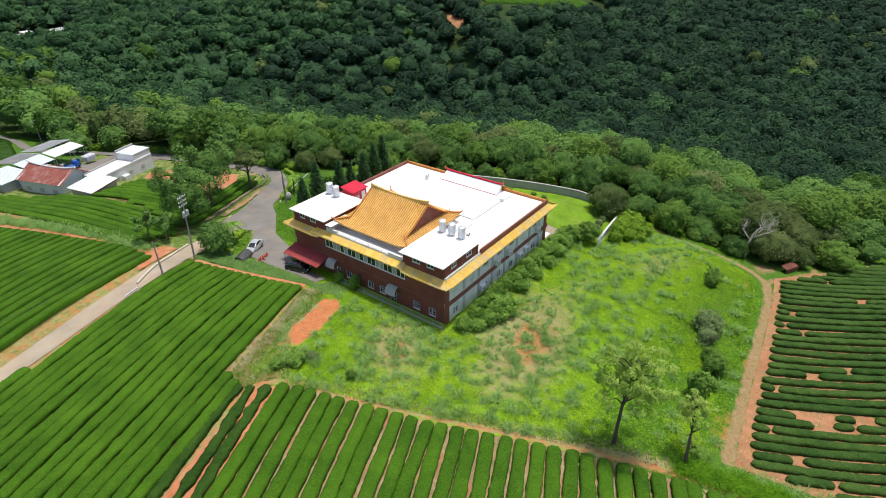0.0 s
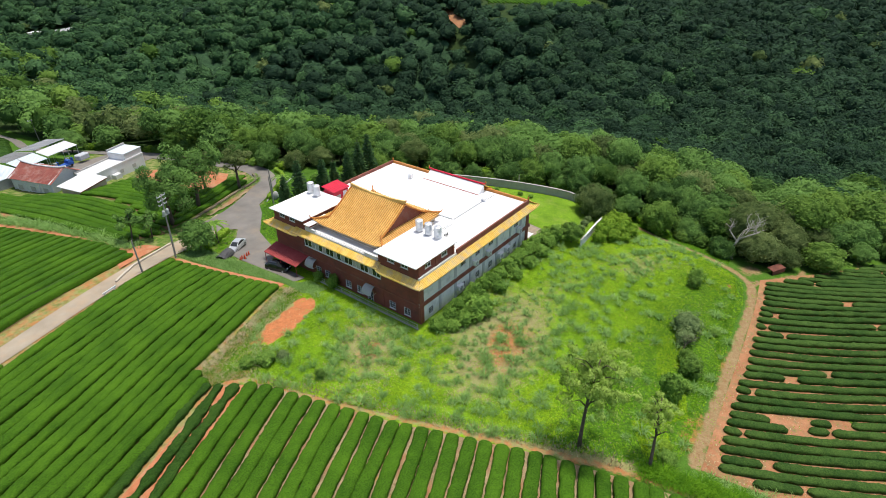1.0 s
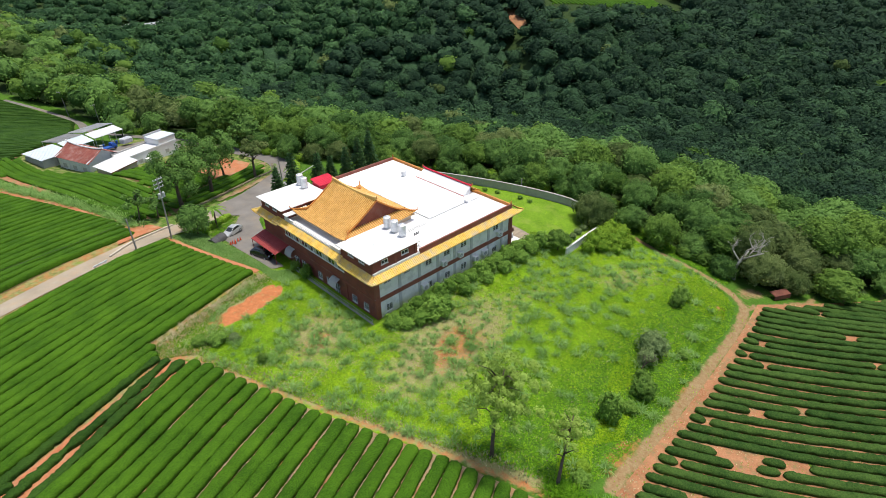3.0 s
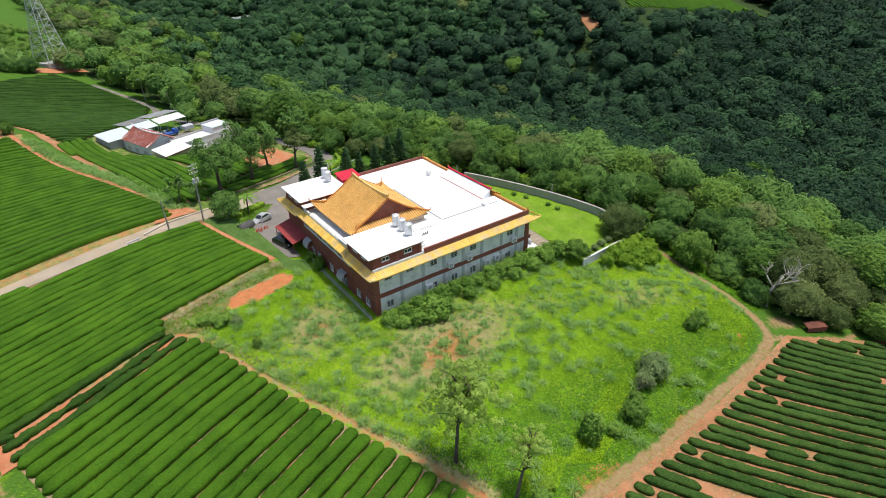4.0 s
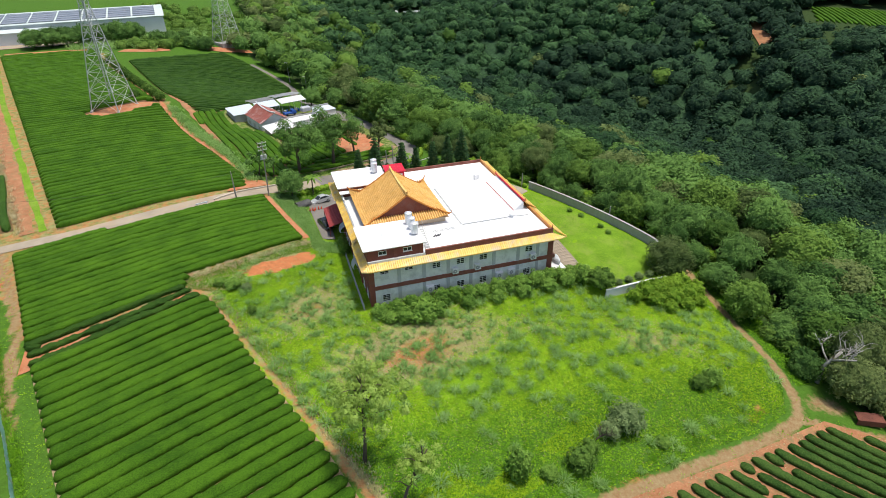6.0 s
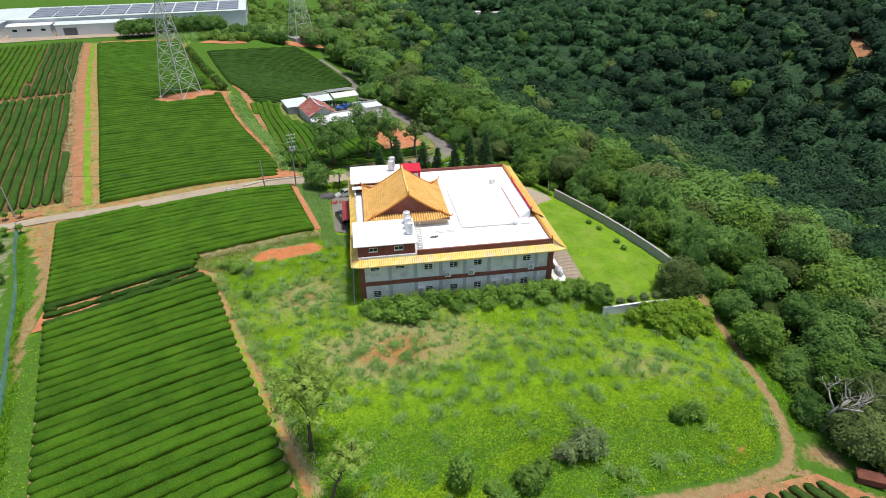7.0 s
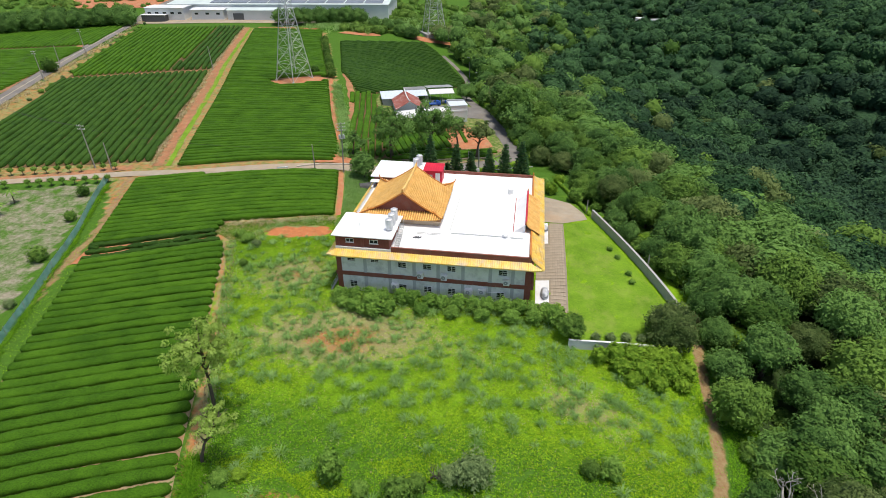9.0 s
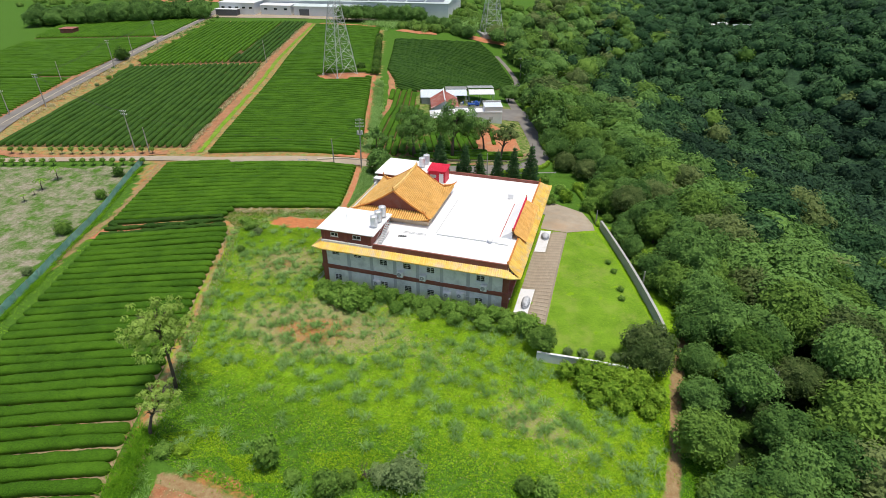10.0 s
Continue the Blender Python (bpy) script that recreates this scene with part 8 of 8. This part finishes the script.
house = farm_thing("farmhouse", "old whitewashed farmhouse with a swept red tile roof", "house", -6.2, 5.5)
part("wall", box((0.3, 0.3, -1.5), (8.3, 12.7, 3.1)), M["white_paint"], house)
for k in range(4):
    part("pilaster", box((0.18, 0.6 + 3.9 * k - 0.15, -1.5), (0.3, 0.6 + 3.9 * k + 0.15, 3.1)), M["white_paint"], house)
for k in range(3):
    part("window", box((0.24, 1.9 + 3.9 * k, 0.6), (0.3, 3.3 + 3.9 * k, 1.7)), M["curtain"], house)
for side in (0, 1):
    bm = bmesh.new()
    ns = 40
    ex, rx = (-0.2, 4.3) if side == 0 else (8.8, 4.3)

    def rp(s, v, lift=0.0):
        return Vector((ex + (rx - ex) * s, v, 3.15 + 2.05 * s ** 1.15 + 0.45 * (abs(v - 6.5) / 6.7) ** 3 * s + lift))
    for a, b in zip(np.linspace(-0.2, 13.2, ns + 1), np.linspace(-0.2, 13.2, ns + 1)[1:]):
        for s0, s1 in ((0, 0.35), (0.35, 0.7), (0.7, 1.0)):
            bm.faces.new([bm.verts.new(rp(*q)) for q in ((s0, a), (s0, b), (s1, b), (s1, a))])
        add_tube(bm, [rp(0, a, 0.04), rp(0.5, a, 0.04), rp(1, a, 0.04)], 0.08, 4)
    part("roof_slope", bm, M["old_tile"], house, "weathered red tile slope")
part("ridge", tube([(4.3, v, 5.3 + 0.6 * (abs(v - 6.5) / 6.7) ** 2.5) for v in np.linspace(-0.8, 13.8, 13)], 0.2, 6), M["white_paint"], house, "white swallow-tail ridge")
for v0 in (0.3, 12.5):
    bm = bmesh.new()
    a = [bm.verts.new(p) for p in ((0.3, v0, 3.0), (8.3, v0, 3.0), (6.3, v0, 4.25), (4.3, v0, 5.4), (2.3, v0, 4.25))]
    b = [bm.verts.new(p) for p in ((0.3, v0 + 0.2, 3.0), (8.3, v0 + 0.2, 3.0), (6.3, v0 + 0.2, 4.25), (4.3, v0 + 0.2, 5.4), (2.3, v0 + 0.2, 4.25))]
    bm.faces.new(a)
    bm.faces.new(b[::-1])
    for i in range(5):
        bm.faces.new((a[i], a[(i + 1) % 5], b[(i + 1) % 5], b[i]))
    part("gable", bm, M["white_paint"], house)
    part("verge", tube([(-0.3, v0 + 0.1, 3.2), (2.2, v0 + 0.1, 4.2), (4.3, v0 + 0.1, 5.4), (6.4, v0 + 0.1, 4.2), (8.9, v0 + 0.1, 3.2)], 0.16, 5), M["white_paint"], house)
ann = farm_thing("annex", "long low whitewashed annex with a flat roof", "outbuilding", 0.0, 0.0)
part("wall", box((0, 0, -1.2), (15.6, 5.4, 3.1)), M["white_paint"], ann)
part("parapet", box((-0.05, -0.05, 3.1), (15.65, 0.15, 3.5)), M["white_paint"], ann)
part("roof_slab", box((0.0, 0.15, 3.1), (15.6, 5.45, 3.22)), M["white_paint"], ann)
part("raised_room", box((10.2, 0.15, 3.22), (15.6, 5.4, 4.9)), M["white_paint"], ann)
part("raised_room_roof", box((10.1, 0.05, 4.9), (15.75, 5.5, 5.02)), M["sheet_blue"], ann, "pale flat roof")
part("raised_parapet", box((10.1, 5.2, 5.02), (15.75, 5.5, 5.5)), M["wall_concrete"], ann)
part("grey_parapet", box((-0.05, 5.2, 3.22), (10.0, 5.5, 3.6)), M["wall_concrete"], ann)
for u in (1.2, 3.4, 7.6, 11.6):
    part("window", box((u, -0.06, 0.9), (u + 1.1, 0.0, 1.8)), M["curtain"], ann)
part("lean_to", box((5.0, -1.3, -0.8), (6.8, -0.06, 1.6)), M["white_paint"], ann)
wh = farm_thing("low_house", "low house with a rust-edged pale sheet roof", "outbuilding", -6.6, -3.6)
part("wall", box((0.2, 0.2, -1.2), (7.0, 6.0, 2.9)), M["cream"], wh)
bm = bmesh.new()
v = [bm.verts.new(p) for p in ((-0.3, -0.3, 2.7), (7.4, -0.3, 3.2), (7.4, 6.6, 3.7), (-0.3, 6.6, 3.2), (-0.3, -0.3, 2.82), (7.4, -0.3, 3.32), (7.4, 6.6, 3.82), (-0.3, 6.6, 3.32))]
for q in ((3, 2, 1, 0), (4, 5, 6, 7), (0, 1, 5, 4), (1, 2, 6, 5), (2, 3, 7, 6), (3, 0, 4, 7)):
    bm.faces.new([v[k] for k in q])
part("roof", bm, M["white_paint"], wh)
part("roof_edge", box((-0.36, -0.38, 2.72), (7.44, -0.3, 2.9), pose(0, 0, 0.0, 0, -3.7, 0)), M["rust"], wh)
for u in (1.6, 4.4):
    part("window", box((u, 0.12, 0.5), (u + 1.3, 0.2, 1.9)), M["window"], wh)


def shed_roof(u0, v0, u1, v1, z0, z1, material, label, legs=True, ribs=True):
    t = farm_thing("open_shed", label, "shed", u0, v0, "farm sheds")
    w, d = u1 - u0, v1 - v0
    bm = bmesh.new()
    v = [bm.verts.new(p) for p in ((0, 0, z0), (w, 0, z0), (w, d, z1), (0, d, z1), (0, 0, z0 + 0.08), (w, 0, z0 + 0.08), (w, d, z1 + 0.08), (0, d, z1 + 0.08))]
    for q in ((3, 2, 1, 0), (4, 5, 6, 7), (0, 1, 5, 4), (1, 2, 6, 5), (2, 3, 7, 6), (3, 0, 4, 7)):
        bm.faces.new([v[k] for k in q])
    roof = part("roof", bm, M[material], t)
    for k in range(int(w / 0.45) if ribs else 0):
        part("rib", tube([(0.2 + 0.45 * k, 0, z0 + 0.1), (0.2 + 0.45 * k, d, z1 + 0.1)], 0.06, 4), M[material], roof)
    if legs:
        for a, b, z in ((0.2, 0.2, z0), (w - 0.2, 0.2, z0), (w / 2, 0.2, z0), (0.2, d - 0.2, z1), (w - 0.2, d - 0.2, z1), (w / 2, d - 0.2, z1)):
            part("post", tube([(a, b, -1.0), (a, b, z)], 0.06, 5), M["galvanised"], t)
    else:
        part("wall", box((0.3, 0.3, -1.0), (w - 0.3, d - 0.3, min(z0, z1))), M["wall_concrete"], t)


shed_roof(-0.8, 25.8, 6.8, 33.2, 3.9, 3.0, "sheet_grey", "open shed with a grey weathered sheet roof")
shed_roof(-0.8, 21.2, 6.4, 25.7, 2.9, 3.8, "sheet_blue", "lean-to with a pale blue-grey sheet roof")
shed_roof(7.0, 26.2, 16.2, 33.2, 4.2, 3.2, "sheet", "open shed with a pale corrugated roof")
shed_roof(7.2, 22.0, 16.0, 26.0, 3.0, 3.7, "white_paint", "lean-to with a white sheet roof")
shed_roof(-9.6, 18.9, -1.6, 26.6, 3.0, 3.7, "sheet_blue", "outhouse with a pale blue-white sheet roof", False)
truck = farm_thing("blue_truck", "small blue flatbed truck in the farmyard", "truck", 6.4, 18.6)
part("bed", box((0, -0.8, 0.5), (2.4, 0.8, 0.95), None, 0.03), M["blue"], truck)
part("cab", body_loft([(2.45, 0.75, 0.4, 1.75, 0.62), (3.2, 0.78, 0.4, 1.8, 0.64), (3.9, 0.74, 0.4, 1.1, 0.66)]), M["blue"], truck)
part("windscreen", body_loft([(3.26, 0.62, 1.1, 1.72, 0.58), (3.84, 0.66, 1.08, 1.16, 0.62)]), M["window"], truck)
for wx in (0.6, 3.2):
    for s in (-0.72, 0.72):
        g = add_lathe(bmesh.new(), [(0.18, -0.1), (0.32, -0.1), (0.32, 0.1), (0.18, 0.1)], (0, 0, 0), 12)
        bmesh.ops.transform(g, matrix=pose(wx, s, 0.32, 90), verts=g.verts[:])
        part("wheel", g, M["tyre"], truck)
rg = random.Random(9)
for k in range(14):
    u, v = 0.2 + 0.95 * k, 20.6 + rg.uniform(-0.8, 2.4)
    b = farm_thing("drum" if k % 2 else "crate", "blue plastic drum in the farmyard" if k % 2 else "grey crate stacked in the farmyard", "drum" if k % 2 else "crate", u, v, "farmyard drums" if k % 2 else "farmyard crates")
    part("barrel", add_lathe(bmesh.new(), [(0.26, 0), (0.3, 0.1), (0.3, 0.8), (0.26, 0.9)], (0, 0, 0), 10), M["blue"], b) if k % 2 else part("box", box((0, 0, 0), (0.9, 0.7, 0.8), None, 0.03), M["sheet"], b)
cage = farm_thing("netted_frame", "netted metal frame stack at the yard's edge", "frame", 12.6, 18.4)
part("net", box((0, 0, 0), (3.2, 2.0, 1.5), None, 0.25), M["cover"], cage)

# ---- the factory at the field's end ----
def hall_block(x, y, turn, w, d, h, rise, wall, roof, label, bays=6, doors=()):
    t = thing("factory_building", label, "factory", "factory buildings", at=(x, y, height(x, y)), turn=turn)
    part("wall", box((0, 0, -1), (w, d, h)), M[wall], t)
    bm = bmesh.new()
    pts = [(0, h), (0, h + 0.15), (d / 2, h + rise), (d, h + 0.15), (d, h)]
    a, b = [[bm.verts.new((u, -0.4 + v * (d + 0.8) / d, z)) for v, z in pts] for u in (-0.5, w + 0.5)]
    bm.faces.new(a)
    bm.faces.new(b[::-1])
    for i in range(5):
        bm.faces.new((a[i], a[(i + 1) % 5], b[(i + 1) % 5], b[i]))
    bmesh.ops.recalc_face_normals(bm, faces=bm.faces[:])
    part("roof", bm, M[roof], t)
    for k in range(bays):
        u = w * (k + 0.5) / bays
        part("window", box((u - 0.9, -0.08, h * 0.55), (u + 0.9, -0.002, h * 0.55 + 0.9)), M["window"], t)
    for u in doors:
        part("loading_door", box((u, -0.10, 0.0), (u + 5.5, -0.003, h * 0.72)), M["plastic_grey"], t)
    return t


f = hall_block(-165, 226, 7, 118, 46, 6.0, 2.0, "pale_wall", "mint_roof", "long pale factory hall with solar panels on its roof", 0)
for k in range(5):
    for j in range(9):
        bm = bmesh.new()
        u0, v0 = 22 + 10.4 * j, 2.5 + 4.1 * k
        z0, z1 = 6.2 + 1.9 * (v0 / 23), 6.2 + 1.9 * ((v0 + 3.4) / 23)
        v = [bm.verts.new(p) for p in ((u0, v0, z0 + 0.3), (u0 + 9.6, v0, z0 + 0.3), (u0 + 9.6, v0 + 3.4, z1 + 0.3), (u0, v0 + 3.4, z1 + 0.3), (u0, v0, z0 + 0.1), (u0 + 9.6, v0, z0 + 0.1), (u0 + 9.6, v0 + 3.4, z1 + 0.1), (u0, v0 + 3.4, z1 + 0.1))]
        for q in ((0, 1, 2, 3), (7, 6, 5, 4), (0, 4, 5, 1), (1, 5, 6, 2), (2, 6, 7, 3), (3, 7, 4, 0)):
            bm.faces.new([v[i] for i in q])
        part("solar_panel", bm, M["solar"], f)
hall_block(-128, 219, 7, 36, 9, 4.6, 1.0, "pale_wall", "mint_roof", "low pale green warehouse with dark loading doors", 0, (3.0, 27.0))
hall_block(-147, 217, 7, 17, 10, 4.8, 0.6, "pale_wall", "pale_wall", "white workshop block before the factory", 3)
hall_block(-170, 213, 7, 20, 12, 6.2, 0.4, "pale_wall", "pale_wall", "two-storey white office block of the factory", 5)
hall_block(-170, 209, 7, 12, 4, 3.4, 0.2, "plastic_grey", "pale_wall", "dark open carport at the factory gate", 0)
drape("factory_yard", [(-180, 203), (-150, 206), (-90, 217), (-80, 226), (-182, 224)], M["concrete"], 0.2, 6.0)
# red hut among the western fields, hut roof in the valley, far clearing
hut = thing("red_hut", "small red brick hut among the tea fields", "hut", at=(-210, 151, height(-210, 151)), turn=15)
part("wall", box((-3, -2.5, 0), (3, 2.5, 2.6)), M["trim"], hut)
part("roof", box((-3.4, -2.9, 2.6), (3.4, 2.9, 2.85), None, 0.05), M["old_tile"], hut)
vh = thing("valley_roof", "rusty red shed roof among the valley trees", "shed", at=(75.5, 104.0, height(75.5, 104.0)), turn=30)
part("wall", box((-3.5, -2.6, 0), (3.5, 2.6, 5.2)), M["rust"], vh)
bm = bmesh.new()
v = [bm.verts.new(p) for p in ((-4, -3.2, 5.2), (4, -3.2, 5.2), (4, 0, 6.4), (-4, 0, 6.4), (4, 3.2, 5.2), (-4, 3.2, 5.2))]
for q in ((0, 1, 2, 3), (3, 2, 4, 5), (0, 3, 5), (1, 4, 2), (0, 5, 4, 1)):
    bm.faces.new([v[k] for k in q])
part("roof", bm, M["rust"], vh)
for k, (x, y, w, d, roof) in enumerate(((140, 476, 20, 9, "sheet"), (122, 486, 7, 5, "white_paint"), (112, 480, 6, 4, "white_paint"))):
    b = thing("valley_house", "small pale-roofed building in a valley clearing", "house", "valley buildings", at=(x, y, height(x, y)), turn=12)
    part("wall", box((-w / 2, -d / 2, -1), (w / 2, d / 2, 3.4)), M["net" if k == 0 else "white_paint"], b)
    part("roof", box((-w / 2 - 0.4, -d / 2 - 0.4, 3.4), (w / 2 + 0.4, d / 2 + 0.4, 3.7), pose(0, 0, 0, 3, 0, 0)), M[roof], b)
drape("clearing", [(112, 470), (124, 466), (134, 470), (130, 482), (116, 488), (108, 480)], M["concrete"], 0.3, 6.0)
drape("bare_earth", [(238, 166), (246, 166), (252, 176), (262, 190), (256, 194), (246, 182)], M["soil"], 0.5, 4.0)
plant_far("tea_field", [(278, 172), (300, 198), (352, 152), (338, 118), (305, 138)], 62, 2.4, 1.5, 0.9, "tea", 15, 2.0)
plant_far("tea_field", [(236, 268), (252, 262), (258, 280), (240, 284)], 62, 2.4, 2.0, 0.9, "tea", 16, 2.0)
ruin = thing("rusty_sheet_shelter", "low rusty sheet shelter at the forest edge", "shelter", at=(58.8, -38.0, height(58.8, -38.0)), turn=-28)
part("sheet", box((0, 0, 0), (3.4, 0.12, 0.9), None, 0.02), M["rust"], ruin)
part("sheet", box((0, 0.12, 0.75), (3.4, 1.6, 0.87), pose(0, 0, 0, 8, 0, 0)), M["rust"], ruin)

# ---- small things ----
stone = thing("garden_rock", "upright grey garden rock beside the lane", "rock", at=(18.2, 57.2, height(18.2, 57.2)))
v, fcs = ICO[2]
rg = np.random.RandomState(4)
me = from_arrays("rock", v * np.array([0.7, 0.55, 1.1]) * (1 + 0.12 * rg.normal(size=(len(v), 1))) + np.array([0, 0, 0.8]), fcs, M["wall_concrete"], True)
ob = new("rock", me)
ob.parent = stone
def palm_tree(x, y, size, label):
    palm = thing("palm_tree", label, "palm", at=(x, y, height(x, y)))
    palm.scale = (size, size, size)
    part("trunk", tube([(0, 0, 0), (0.1, 0, 1.5), (0.15, 0.05, 3.0)], [0.14, 0.11, 0.09], 7), M["bark"], palm)
    for k in range(9):
        a = 0.7 * k
        bm = bmesh.new()
        c = [Vector((0.15 + math.cos(a) * s, math.sin(a) * s, 3.0 + 0.55 * s - 0.42 * s * s)) for s in (0, 0.5, 1.0, 1.5, 1.9)]
        side = Vector((-math.sin(a), math.cos(a), 0)) * 0.22
        for p, q, w0, w1 in zip(c, c[1:], (0.4, 1, 1, 0.7), (1, 1, 0.7, 0.1)):
            bm.faces.new([bm.verts.new(r) for r in (p, q, q + side * w1 - Vector((0, 0, 0.1)), p + side * w0 - Vector((0, 0, 0.1)))])
            bm.faces.new([bm.verts.new(r) for r in (q, p, p - side * w0 - Vector((0, 0, 0.1)), q - side * w1 - Vector((0, 0, 0.1)))])
        part("frond", bm, M["shrub"], palm)


palm_tree(-2.8, 47.6, 1.35, "small palm beside the parked car")
palm_tree(21.8, 59.6, 1.2, "small palm behind the lane hedge")
for px, py, size in ((-73.1, 12.1, 0.8), (-74.2, 17.2, 0.9), (-72.6, 9.7, 0.45), (-71.9, 6.7, 0.5)):
    palm_tree(px, py, size, "young palm on the bare plot")
guard = thing("guard_rail", "short white guard rail beside the road", "guard rail", at=(-25.2, 40.8, height(-25.2, 40.8)), turn=18)
part("rail", box((-1.2, -0.06, 0.75), (1.2, 0.06, 1.0), None, 0.02), M["white_metal"], guard)
for u in (-0.9, 0.9):
    part("post", box((u - 0.06, -0.05, 0), (u + 0.06, 0.05, 0.75)), M["white_metal"], guard)

# ---- paving of the side drive, brick by brick ----
pav = tagged(new("paved_drive"), kind="structure")
PX0, PX1, PY0, PY1, BW, BD = 33.25, 38.5, -0.3, 29.4, 0.41, 0.99
bed = drape("paving_bed", [(PX0, PY0), (PX1, PY0), (PX1, PY1), (PX0, PY1)], M["joint"], 0.05, 1.0)
bed.parent = pav
brick = finish(box((-BW / 2 + 0.007, -BD / 2 + 0.007, -0.06), (BW / 2 - 0.007, BD / 2 - 0.007, 0.0), None, 0.008), "brick", M["paving"])
spots = [(PX0 + BW * (i + 0.5), PY0 + BD * (j + 0.5)) for j in range(int((PY1 - PY0) / BD)) for i in range(int((PX1 - PX0) / BW))]
spots = [p for p in spots if not (p[0] < 35.7 and (0.3 < p[1] < 8.5 or 20.1 < p[1] < 30))]
rg = random.Random(2)
for (x, y), z in zip(spots, heights([p[0] for p in spots], [p[1] for p in spots])):
    ob = new("brick", brick)
    ob.parent, ob.location = pav, (x, y, z + 0.10 + rg.uniform(-0.006, 0.006))
